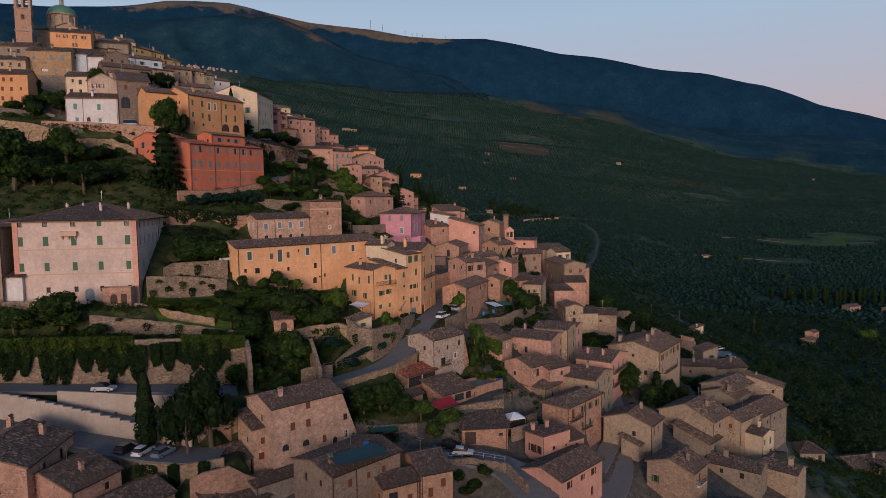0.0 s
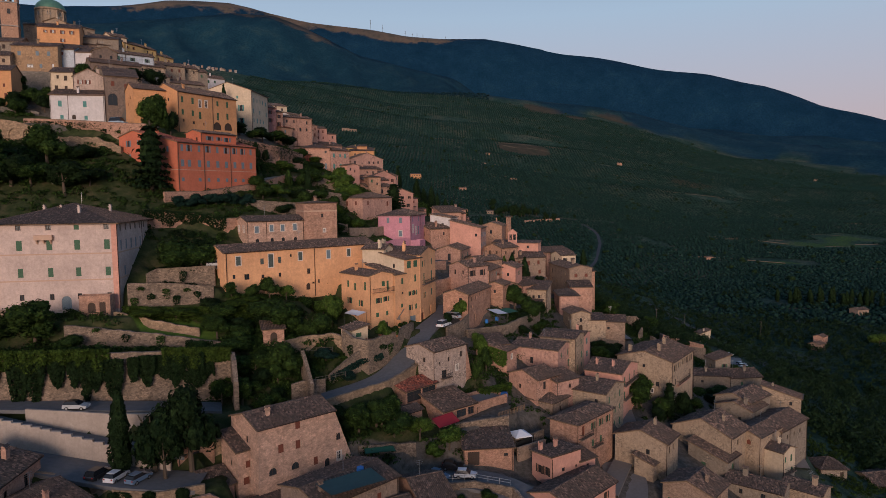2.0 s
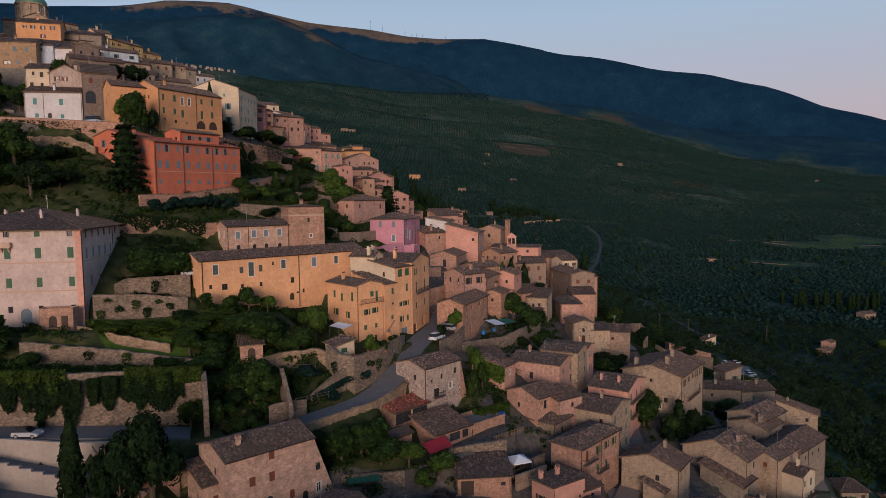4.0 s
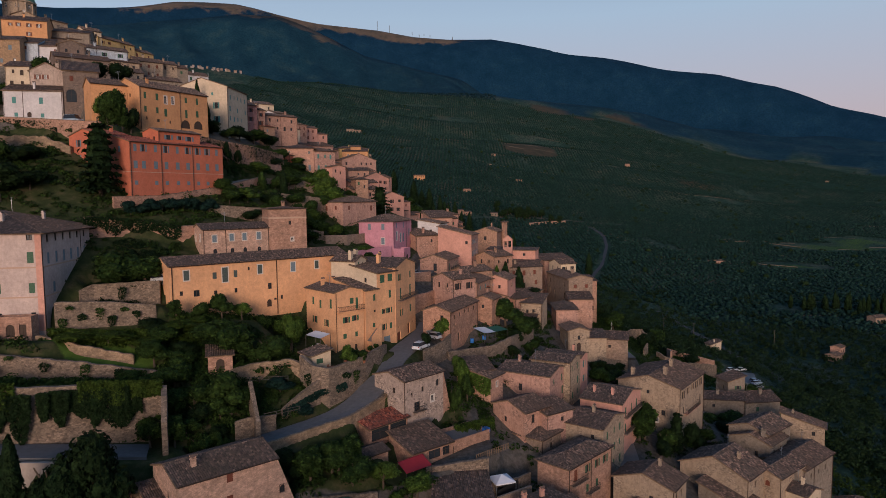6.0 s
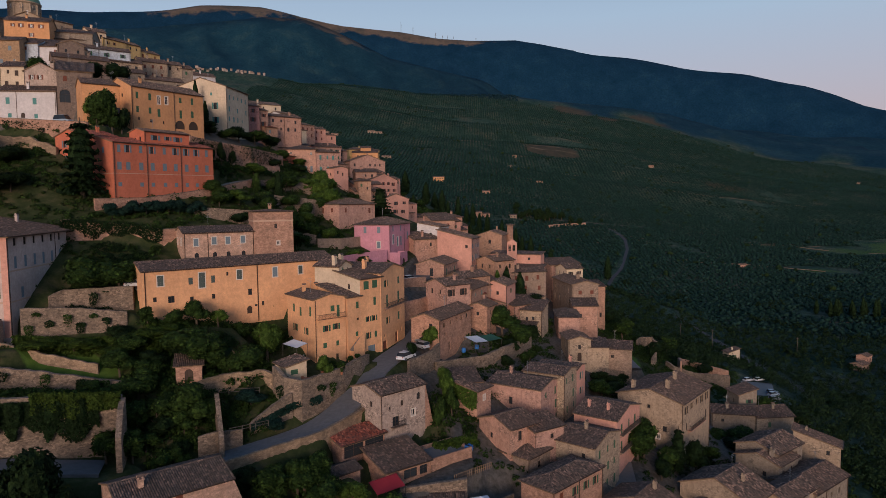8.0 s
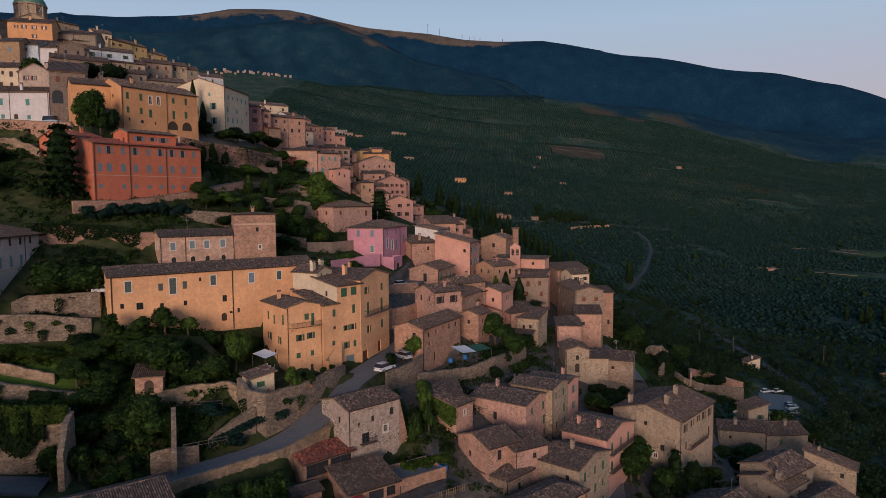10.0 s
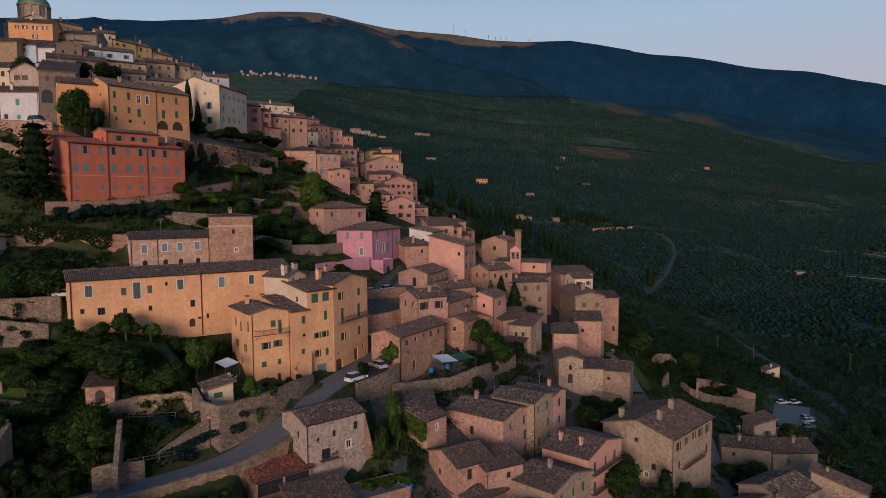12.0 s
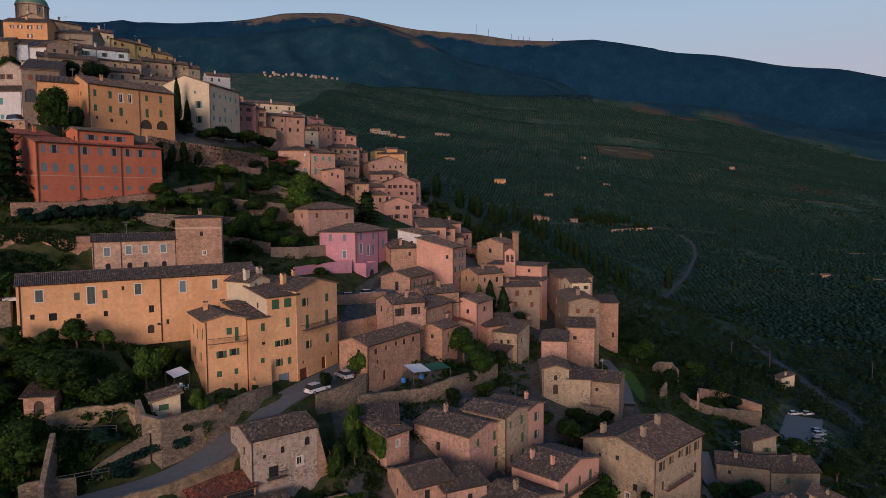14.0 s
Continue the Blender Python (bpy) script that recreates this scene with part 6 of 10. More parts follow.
house("low brown house before the church wall", (-150.6, 270.0), 24, 12.0, 7.0, 159.4, "umber", "sr", zb=150, pitch=0.4, right=rows(3, [1.2], 0.8, 1.2, "nk", 0.06))
# the street that runs out along the ridge
house("dull rose-red house stepping down the hill", (-77.8, 290.0), 42, 8.8, 8.0, 138.2, "rose", "gx", zb=130.4, right=rows(2, [1.1, 4.4], 0.9, 1.4, "so", 0.06, seed=96), left=rows(2, [1.1, 4.4], 0.8, 1.3, "nk", 0.1), shut=RUST, chimneys=((4.2, 3.5),))
house("blush plastered house under old barrel tiles", (-93.0, 312.0), 31, 8.1, 8.0, 144.7, "blush", "gy", zb=140.6, right=rows(2, [1.1], 0.9, 1.4, "so", 0.06, seed=22), left=rows(2, [1.1], 0.8, 1.3, "nk", 0.1), shut=DARKWOOD)
house("peach plastered house with a few small windows", (-72.5, 298.0), 47, 4.4, 7.0, 137.0, "peach", "gx", zb=130.6, right=rows(1, [1.1, 4.4], 0.9, 1.4, "so", 0.06, seed=41), left=rows(1, [1.1, 4.4], 0.8, 1.3, "nk", 0.1), shut=RUST, chimneys=((2.8, 2.9),))
house("peach plastered house with a low tiled roof", (-71.3, 305.0), 43, 15.9, 8.0, 135.7, "peach", "gx", zb=125.8, right=rows(4, [1.1, 4.4], 0.9, 1.4, "nk", 0.06, seed=51), left=rows(2, [1.1, 4.4], 0.8, 1.3, "nk", 0.1), shut=RUST)
house("cream plastered house with a low tiled roof", (-99.1, 345.0), 38, 22.9, 8.0, 147.2, "cream", "sr", zb=142.0, right=rows(7, [1.1], 0.9, 1.4, "nk", 0.06, seed=81), left=rows(2, [1.1], 0.8, 1.3, "nk", 0.1), shut=GREEN, chimneys=((12.5, 3.3),))
house("whitewashed house with brown shuttered windows", (-75.6, 338.0), 58, 8.7, 7.0, 140.9, "white", "gx", zb=130.5, right=rows(2, [1.1, 4.4, 7.7], 0.9, 1.4, "nk", 0.06, seed=86), left=rows(1, [1.1, 4.4], 0.8, 1.3, "nk", 0.1), shut=RUST)
house("cream plastered house packed between its neighbours", (-70.9, 345.0), 39, 6.3, 7.0, 133.9, "cream", "hip", zb=127.3, right=rows(1, [1.1, 4.4], 0.9, 1.4, "nk", 0.06, seed=73), left=rows(1, [1.1, 4.4], 0.8, 1.3, "nk", 0.1), shut=RUST, chimneys=((2.9, 2.9),))
house("peach plastered house with a few small windows", (-73.1, 365.0), 58, 9.7, 8.0, 138.7, "peach", "hip", zb=130.7, right=rows(3, [1.1, 4.4], 0.9, 1.4, "sc", 0.06, seed=21), left=rows(2, [1.1, 4.4], 0.8, 1.3, "nk", 0.1), shut=RUST)
house("salmon plastered house with brown shuttered windows", (-73.0, 378.0), 42, 10.9, 8.0, 138.2, "salmon", "gx", zb=131.9, right=rows(3, [1.1, 4.4], 0.9, 1.4, "sc", 0.06, seed=51), left=rows(2, [1.1, 4.4], 0.8, 1.3, "nk", 0.1), shut=RUST)
house("salmon plastered house with a few small windows", (-66.4, 385.0), 35, 7.4, 8.0, 135.3, "salmon", "hip", zb=130.5, right=rows(2, [1.1], 0.9, 1.4, "sc", 0.06, seed=21), left=rows(2, [1.1], 0.8, 1.3, "nk", 0.1), shut=DARKWOOD)
house("dull rose-red house with a low tiled roof", (-87.8, 400.0), 43, 6.4, 7.0, 146.0, "rose", "sr", zb=140.7, right=rows(1, [1.1], 0.9, 1.4, "nk", 0.06, seed=68), left=rows(1, [1.1], 0.8, 1.3, "nk", 0.1), shut=RUST, chimneys=((3.7, 2.2),))
house("blush plastered house with a low tiled roof", (-66.7, 368.0), 40, 14.8, 9.0, 127.8, "blush", "sr", zb=120.8, right=rows(4, [1.1, 4.4], 0.9, 1.4, "so", 0.06, seed=33), left=rows(2, [1.1, 4.4], 0.8, 1.3, "nk", 0.1), shut=GREEN, chimneys=((9.0, 3.4),))
house("salmon plastered house under old barrel tiles", (-60.6, 315.0), 45, 14.0, 10.0, 122.3, "salmon", "hip", zb=110.6, right=rows(4, [3.4], 0.9, 1.6, "ak", 0.06) + rows(4, [8.0], 1.0, 2.4, "ak", 0.06), shut=RUST)
house("peach plastered house stepping down the hill", (-67.8, 308.0), 31, 9.5, 10.0, 122.8, "peach", "sr", zb=110.4, right=rows(2, [1.1, 4.4, 7.7], 0.9, 1.4, "sc", 0.06, seed=11), left=rows(2, [1.1, 4.4], 0.8, 1.3, "nk", 0.1), shut=RUST, chimneys=((6.6, 3.6),))
house("orange-ochre plastered house stepping down the hill", (-77.5, 312.0), -1, 15.2, 4.0, 121.4, "orange", "sr", zb=117.6, right=(), shut=RUST, chimneys=((5.3, 1.6),))
house("peach plastered house stepping down the hill", (-54.5, 338.0), 55, 12.9, 9.0, 117.7, "peach", "sr", zb=107.6, right=rows(4, [1.1, 4.4, 7.7], 0.9, 1.4, "nk", 0.06, seed=66), left=rows(2, [1.1, 4.4], 0.8, 1.3, "nk", 0.1), shut=RUST)
house("peach plastered house packed between its neighbours", (-59.0, 385.0), 38, 6.0, 8.0, 126.7, "peach", "sr", zb=118.0, right=rows(1, [1.1, 4.4], 0.9, 1.4, "nk", 0.06, seed=9), left=rows(2, [1.1, 4.4], 0.8, 1.3, "nk", 0.1), shut=GREEN, chimneys=((3.8, 2.9),))
house("ochre-yellow house with brown shuttered windows", (-51.7, 322.0), 45, 12.5, 8.0, 109.7, "yellow", "gy", zb=102.9, right=rows(3, [1.1, 4.4], 0.9, 1.4, "so", 0.06, seed=22), left=rows(2, [1.1, 4.4], 0.8, 1.3, "nk", 0.1), shut=DARKWOOD, chimneys=((4.5, 3.0),))
house("blush plastered house packed between its neighbours", (-50.8, 378.0), 34, 20.3, 9.0, 120.9, "blush", "gy", zb=114.2, right=rows(6, [1.1, 4.4], 0.9, 1.4, "nk", 0.06, seed=34), left=rows(2, [1.1, 4.4], 0.8, 1.3, "nk", 0.1), shut=RUST, chimneys=((11.3, 2.9),))
house("golden-yellow house with a few small windows", (-58.9, 420.0), 32, 19.0, 9.0, 130.1, "gold", "hip", zb=122.9, right=rows(5, [1.1, 4.4], 0.9, 1.4, "sc", 0.06, seed=63), left=rows(2, [1.1, 4.4], 0.8, 1.3, "nk", 0.1), shut=RUST, chimneys=((7.6, 3.8),))
house("peach plastered house packed between its neighbours", (-44.5, 359.0), 20, 10.4, 9.0, 114.4, "peach", "gx", zb=104.3, right=rows(3, [1.1, 4.4, 7.7], 0.9, 1.4, "nk", 0.06, seed=30), left=rows(2, [1.1, 4.4], 0.8, 1.3, "nk", 0.1), shut=GREEN, chimneys=((3.3, 3.9),))
house("peach plastered house with a few small windows", (-38.0, 372.0), 41, 7.1, 8.0, 114.5, "peach", "sr", zb=105.8, right=rows(2, [1.1, 4.4], 0.9, 1.4, "so", 0.06, seed=60), left=rows(2, [1.1, 4.4], 0.8, 1.3, "nk", 0.1), shut=DARKWOOD)
house("salmon plastered house stepping down the hill", (-37.5, 358.0), 48, 18.1, 9.0, 110.5, "salmon", "gy", zb=102.4, right=rows(5, [1.1, 4.4], 0.9, 1.4, "so", 0.06, seed=80), left=rows(2, [1.1, 4.4], 0.8, 1.3, "nk", 0.1), shut=RUST, chimneys=((11.0, 3.2),))
house("salmon plastered house stepping down the hill", (-28.9, 372.0), 58, 7.8, 9.0, 111.3, "salmon", "gx", zb=96.7, right=rows(2, [1.1, 4.4, 7.7], 0.9, 1.4, "so", 0.06, seed=44), left=rows(2, [1.1, 4.4], 0.8, 1.3, "nk", 0.1), shut=GREEN, chimneys=((2.8, 3.8),))
house("salmon plastered house with brown shuttered windows", (-35.0, 300.0), 35, 12.9, 8.0, 107.2, "salmon", "gx", zb=102.3, right=rows(4, [1.1], 0.9, 1.4, "sc", 0.06, seed=37), left=rows(2, [1.1], 0.8, 1.3, "nk", 0.1), shut=DARKWOOD)
house("peach plastered house with a low tiled roof", (-32.6, 290.0), 42, 14.3, 8.0, 104.2, "peach", "gx", zb=98.8, right=rows(4, [1.1], 0.9, 1.4, "nk", 0.06, seed=87), left=rows(2, [1.1], 0.8, 1.3, "nk", 0.1), shut=RUST, chimneys=((9.7, 2.6),))
house("salmon plastered house with brown shuttered windows", (-22.6, 298.0), 38, 11.9, 9.0, 101.1, "salmon", "gy", zb=92.7, right=rows(3, [1.1, 4.4], 0.9, 1.4, "so", 0.06, seed=48), left=rows(2, [1.1, 4.4], 0.8, 1.3, "nk", 0.1), shut=DARKWOOD, chimneys=((3.7, 2.7),))
house("salmon plastered house with brown shuttered windows", (-18.4, 327.0), 43, 8.5, 8.0, 98.8, "salmon", "hip", zb=93.4, right=rows(2, [1.1], 0.9, 1.4, "sc", 0.06, seed=46), left=rows(2, [1.1], 0.8, 1.3, "nk", 0.1), shut=RUST, chimneys=((5.9, 3.2),))
house("peach plastered house with brown shuttered windows", (-0.4, 258.0), 24, 8.1, 8.0, 93.6, "peach", "sr", zb=88.5, right=rows(2, [1.1], 0.9, 1.4, "sc", 0.06, seed=98), left=rows(2, [1.1], 0.8, 1.3, "nk", 0.1), shut=RUST)
house("salmon plastered house with a few small windows", (0.2, 262.0), 35, 10.6, 8.0, 93.0, "salmon", "sr", zb=86.5, right=rows(3, [1.1, 4.4], 0.9, 1.4, "so", 0.06, seed=96), left=rows(2, [1.1, 4.4], 0.8, 1.3, "nk", 0.1), shut=GREEN)
house("peach plastered house with a few small windows", (4.0, 275.0), 32, 6.3, 8.0, 94.3, "peach", "hip", zb=90.4, right=rows(1, [1.1], 0.9, 1.4, "so", 0.06, seed=39), left=rows(2, [1.1], 0.8, 1.3, "nk", 0.1), shut=RUST, chimneys=((3.1, 2.7),))
house("salmon plastered house with a few small windows", (5.9, 285.0), 52, 8.7, 8.0, 90.6, "salmon", "gx", zb=84.9, right=rows(2, [1.1], 0.9, 1.4, "nk", 0.06, seed=30), left=rows(2, [1.1], 0.8, 1.3, "nk", 0.1), shut=DARKWOOD)
house("peach plastered house under old barrel tiles", (-4.7, 236.0), 34, 8.6, 7.0, 88.6, "peach", "sr", zb=82.9, right=rows(2, [1.1], 0.9, 1.4, "nk", 0.06, seed=52), left=rows(1, [1.1], 0.8, 1.3, "nk", 0.1), shut=RUST, chimneys=((4.0, 2.1),))
def infill(line, n, seed, low, high):
    """Small houses packed between the larger ones along a street."""
    rr = random.Random(seed)
    for k in range(n):
        f = (k + rr.random()) / n * (len(line) - 1)
        (x0, y0), (x1, y1) = line[int(f)], line[int(f) + 1]
        x, y = x0 + (x1 - x0) * (f % 1) + rr.uniform(-4, 4), y0 + (y1 - y0) * (f % 1) + rr.uniform(-4, 4)
        wall = rr.choice(("salmon", "peach", "peach", "blush", "buff", "rough"))
        tone = dict(salmon="salmon", peach="peach", blush="blush", buff="buff", rough="bare stone")[wall]
        r, l = rr.uniform(4.0, 7.5), rr.uniform(4.0, 6.5)
        house(tone + " small house squeezed between its neighbours", (x, y), rr.uniform(20, 72), r, l, gz(x, y) + rr.uniform(low, high), wall, rr.choice(("gx", "gy", "hip", "sr", "sl")), pitch=rr.choice((0.2, 0.26, 0.32)),
              right=one(rr.uniform(0.25, 0.45), 1.1, 0.8, 1.2, rr.choice(("sc", "n", "so"))) + (one(rr.uniform(0.6, 0.8), rr.uniform(1.0, 3.0), 0.7, 1.1, "n") if rr.random() < 0.6 else []),
              left=one(0.5, rr.uniform(1.0, 2.0), 0.7, 1.0), shut=rr.choice((RUST, GREEN, DARKWOOD, BLUEGREY)), tile=rr.choice((ROOF, ROOF, ROOF_DARK, ROOF_RED)))


infill(((-70, 296), (-66, 330), (-64, 362), (-62, 395)), 10, 3, 5.0, 8.0)
infill(((-52, 292), (-48, 318), (-42, 345), (-32, 380)), 12, 5, 4.5, 7.5)
infill(((-38, 282), (-26, 306), (-18, 338), (-14, 360)), 10, 7, 4.0, 7.0)
infill(((0, 258), (6, 274), (12, 292)), 5, 9, 3.5, 5.5)
infill(((10, 198), (16, 206), (24, 222), (30, 244)), 7, 11, 4.5, 6.5)
# alley quarter
house("buff plastered house packed between its neighbours", (11.0, 206.0), 42, 9.4, 7.0, 80.4, "buff", "gx", zb=76.7, right=rows(2, [1.1], 0.9, 1.4, "sc", 0.06, seed=70), left=rows(1, [1.1], 0.8, 1.3, "nk", 0.1), shut=RUST)
house("peach plastered house with a few small windows", (16.5, 211.0), 55, 9.0, 7.0, 77.8, "peach", "gx", zb=69.7, right=rows(2, [1.1, 4.4], 0.9, 1.4, "nk", 0.06, seed=52), left=rows(1, [1.1, 4.4], 0.8, 1.3, "nk", 0.1), shut=RUST, chimneys=((4.6, 2.6),))
house("blush plastered house with a low tiled roof", (6.7, 192.0), 40, 7.8, 8.0, 80.2, "blush", "gx", zb=74.7, right=rows(2, [1.1], 0.9, 1.4, "so", 0.06, seed=45), left=rows(2, [1.1], 0.8, 1.3, "nk", 0.1), shut=DARKWOOD)
house("buff plastered house with a few small windows", (19.8, 235.0), 42, 8.7, 8.0, 81.9, "buff", "gx", zb=76.2, right=rows(2, [1.1], 0.9, 1.4, "nk", 0.06, seed=29), left=rows(2, [1.1], 0.8, 1.3, "nk", 0.1), shut=RUST)
house("weathered tan house under old barrel tiles", (24.0, 240.0), 15, 12.8, 6.0, 77.9, "tan", "gx", zb=69.4, right=rows(3, [1.1, 4.4], 0.9, 1.4, "sc", 0.06, seed=31), left=rows(1, [1.1, 4.4], 0.8, 1.3, "nk", 0.1), shut=RUST, chimneys=((4.1, 2.2),))
house("cream plastered house with a low tiled roof", (45.3, 262.0), 20, 6.4, 8.0, 76.6, "cream", "gx", zb=71.3, right=rows(2, [1.1], 0.9, 1.4, "so", 0.06, seed=88), left=rows(2, [1.1], 0.8, 1.3, "nk", 0.1), shut=DARKWOOD)
house("salmon plastered house with brown shuttered windows", (41.2, 285.0), 20, 11.2, 10.0, 73.7, "salmon", "gx", zb=69.7, right=rows(3, [1.1], 0.9, 1.4, "sc", 0.06, seed=97), left=rows(2, [1.1], 0.8, 1.3, "nk", 0.1), shut=RUST, chimneys=((4.8, 3.2),))
house("buff plastered house alone beside the valley lane", (135.2, 352.0), 10, 5.8, 5.0, 26.0, "cream", "sl", zb=21.6, right=rows(1, [1.1], 0.9, 1.4, "so", 0.06, seed=90), left=rows(1, [1.1], 0.8, 1.3, "nk", 0.1), shut=GREEN, chimneys=((2.7, 1.6),))
# lower quarter and foreground
house("weathered tan house with a few small windows", (85.8, 174.3), 30, 8.2, 7.0, 41.0, "ashen", "gx", zb=34.8, right=rows(2, [1.1, 4.4], 0.9, 1.4, "so", 0.06, seed=93), left=rows(1, [1.1, 4.4], 0.8, 1.3, "nk", 0.1), shut=RUST, chimneys=((2.5, 3.0),))
house("weathered tan house under old barrel tiles", (76.4, 170.9), 40, 11.3, 9.0, 47.5, "ashen", "gx", zb=41.0, right=rows(3, [1.1, 4.4], 0.9, 1.4, "nk", 0.06, seed=22), left=rows(2, [1.1, 4.4], 0.8, 1.3, "nk", 0.1), shut=GREEN)
house("buff plastered house with a low tiled roof", (108.4, 169.8), 10, 15.7, 9.0, 26.0, "sand", "gx", zb=17.2, right=rows(4, [1.1, 4.4], 0.9, 1.4, "nk", 0.06, seed=8), left=rows(2, [1.1, 4.4], 0.8, 1.3, "nk", 0.1), shut=RUST, chimneys=((9.0, 3.1),))


# ---- church, tower, dome ----
def church_on_top():
    ob = thing("church", "hilltop church with a green copper dome and pale apse", "church", pose(-167.2, 299.2, 150, 0, 0, 24), "churches")
    R = 5.6
    b = Build()
    b.ring((0, 0), 14, 30.2, R, R, 12)
    part("drum", b.data("drum", WALL["sand"]), ob)
    for k in range(12):
        a = 2 * math.pi * k / 12
        b = Build()
        b.box(R * math.cos(a) - 0.3, R * math.sin(a) - 0.3, 14, R * math.cos(a) + 0.3, R * math.sin(a) + 0.3, 30.0)
        part("pilaster", b.data("pilaster", WALL["sand"]), ob)
    b = Build()
    b.ring((0, 0), 30.2, 30.8, R + 0.4, R + 0.5, 24)
    part("cornice", b.data("cornice", WALL["sand"]), ob)
    for k in range(8):
        a = 45 * k - 90
        part("window", window_data(1.1, 1.8, "a", SURROUND, WALL["sand"]), ob, "", pose((R + 0.2) * math.cos(radians(a)), (R + 0.2) * math.sin(radians(a)), 27.6, 0, 0, a + 90) @ pose(-0.55, 0, 0))
    d = Build()
    n = 9
    for k in range(n):
        a0, a1 = math.pi / 2 * k / n, math.pi / 2 * (k + 1) / n
        d.ring((0, 0), 30.8 + 4.4 * math.sin(a0), 30.8 + 4.4 * math.sin(a1), (R + 0.2) * math.cos(a0), (R + 0.2) * math.cos(a1), 24, cap=k == n - 1)
    part("dome", d.data("dome", COPPER, True), ob, "green copper dome")
    t = Build()
    t.ring((0, 0), 35.0, 37.4, 0.9, 0.8, 8)
    t.ring((0, 0), 37.4, 38.4, 1.0, 0.1, 8)
    part("lantern", t.data("lantern", WALL["grey"]), ob)
    w = Build()
    w.box(-1.8, -8, 0, 6.4, 5, 24.2)
    w.face([(-1.8, -8, 24.2), (6.4, -8, 24.2), (2.3, -8, 25.9)])
    w.box(-9.5, -6, 0, -1.8, 5, 22.8)
    part("wall", w.data("wall", WALL["sand"]), ob)
    part("window", window_data(2.4, 2.6, "a", SURROUND, WALL["sand"]), ob, "", pose(1.1, -8.02, 21.2))
    r = Build()
    roof_slope(r, (-2.3, -2, 24.1), (-2.3, -8.5, 24.1), (2.3, -2, 26.1), (2.3, -8.5, 26.1))
    roof_slope(r, (6.9, -8.5, 24.1), (6.9, -2, 24.1), (2.3, -8.5, 26.1), (2.3, -2, 26.1))
    roof_slope(r, (-9.9, -6.6, 22.7), (-1.8, -6.6, 22.7), (-9.9, -1.0, 24.6), (-1.8, -1.0, 24.6))
    part("roof", r.data("roof", [ROOF, WOOD]), ob)
    house("buff side wing of the hilltop church", (-160.5, 301.5), 62, 11.5, 8, 175.6, "sand", "gx", zb=160, pitch=0.3, name="church", category="church", group="churches")
    house("tan church nave with a low tiled roof", (-150, 286), 20, 16, 14, 166.5, "ashen", "gx", zb=152, right=rows(2, [2.5], 1.2, 1.8, "a"), name="church", category="church", group="churches")


church_on_top()


def bell_tower():
    ob = thing("bell_tower", "square stone bell tower with an open belfry", "bell tower", pose(-172.3, 280, 150, 0, 0, 24), "churches")
    w = 2.9
    b = Build()
    b.box(-w, -w, 0, w, w, 28.2)
    part("shaft", b.data("shaft", WALL["buff"]), ob)
    for x in (-w + 0.45, 0, w - 0.45):        # belfry piers, two openings on each face
        for y in (-w + 0.45, 0, w - 0.45):
            if x or y:
                b = Build()
                b.box(x - 0.45, y - 0.45, 28.2, x + 0.45, y + 0.45, 32.6)
                part("pier", b.data("pier", WALL["buff"]), ob)
    b = Build()
    b.box(-w, -w, 32.6, w, w, 34.6)
    part("frieze", b.data("frieze", WALL["buff"]), ob)
    for z in (18.8, 27.9, 34.4):
        c = Build()
        c.box(-w - 0.3, -w - 0.3, z, w + 0.3, w + 0.3, z + 0.45)
        part("cornice", c.data("cornice", WALL["grey"]), ob)
    for turn in (0, 90, 180, 270):
        part("window", window_data(1.1, 2.0, "a", DARKWOOD, WALL["buff"]), ob, "", pose(0, 0, 23.6, 0, 0, turn) @ pose(-0.55, -w - 0.24, 0))
    q = Build()
    q.ring((0, 0), 29.3, 30.2, 0.75, 0.55, 12)
    q.ring((0, 0), 30.2, 30.8, 0.55, 0.1, 12)
    q.beam((-w + 0.4, 0, 31.1), (w - 0.4, 0, 31.1), 0.22)
    part("bell", q.data("bell", IRON), ob, "dark bronze bell on its beam")
    r = Build()
    c = [(-w, -w, 34.8), (w, -w, 34.8), (w, w, 34.8), (-w, w, 34.8)]
    for k in range(4):
        r.face([c[k], c[(k + 1) % 4], (0, 0, 36.6)])
    part("roof", r.data("roof", ROOF), ob)


bell_tower()


def bell_gable(x, y, z, a):
    """The little church's bell gable with two arches."""
    ob = thing("bell_gable", "peach bell gable with two arched openings", "bell gable", pose(x, y, z, 0, 0, a), "churches")
    b = Build()
    w, t = 1.7, 0.35
    b.box(-w, -t, -6, w, t, 0)
    for u in (-w, -0.22, w - 0.45):
        b.box(u, -t, 0, u + 0.45, t, 2.2)
    b.box(-w, -t, 2.2, w, t, 2.8)
    for s in (-1, 1):
        b.face([(-w - 0.2, s * t, 2.8), (w + 0.2, s * t, 2.8), (0, s * t, 4.2)][::-s])
    b.face([(-w - 0.3, -t - 0.1, 2.75), (0, -t - 0.1, 4.3), (0, t + 0.1, 4.3), (-w - 0.3, t + 0.1, 2.75)])
    b.face([(w + 0.3, t + 0.1, 2.75), (0, t + 0.1, 4.3), (0, -t - 0.1, 4.3), (w + 0.3, -t - 0.1, 2.75)])
    part("gable_wall", b.data("gable_wall", WALL["salmon"]), ob)
    for u in (-0.75, 0.72):
        k = Build()
        k.ring((u, 0), 0.9, 1.5, 0.42, 0.25, 10)
        k.ring((u, 0), 1.5, 1.75, 0.25, 0.05, 10)
        part("bell", k.data("bell", IRON), ob, "small bronze bell")


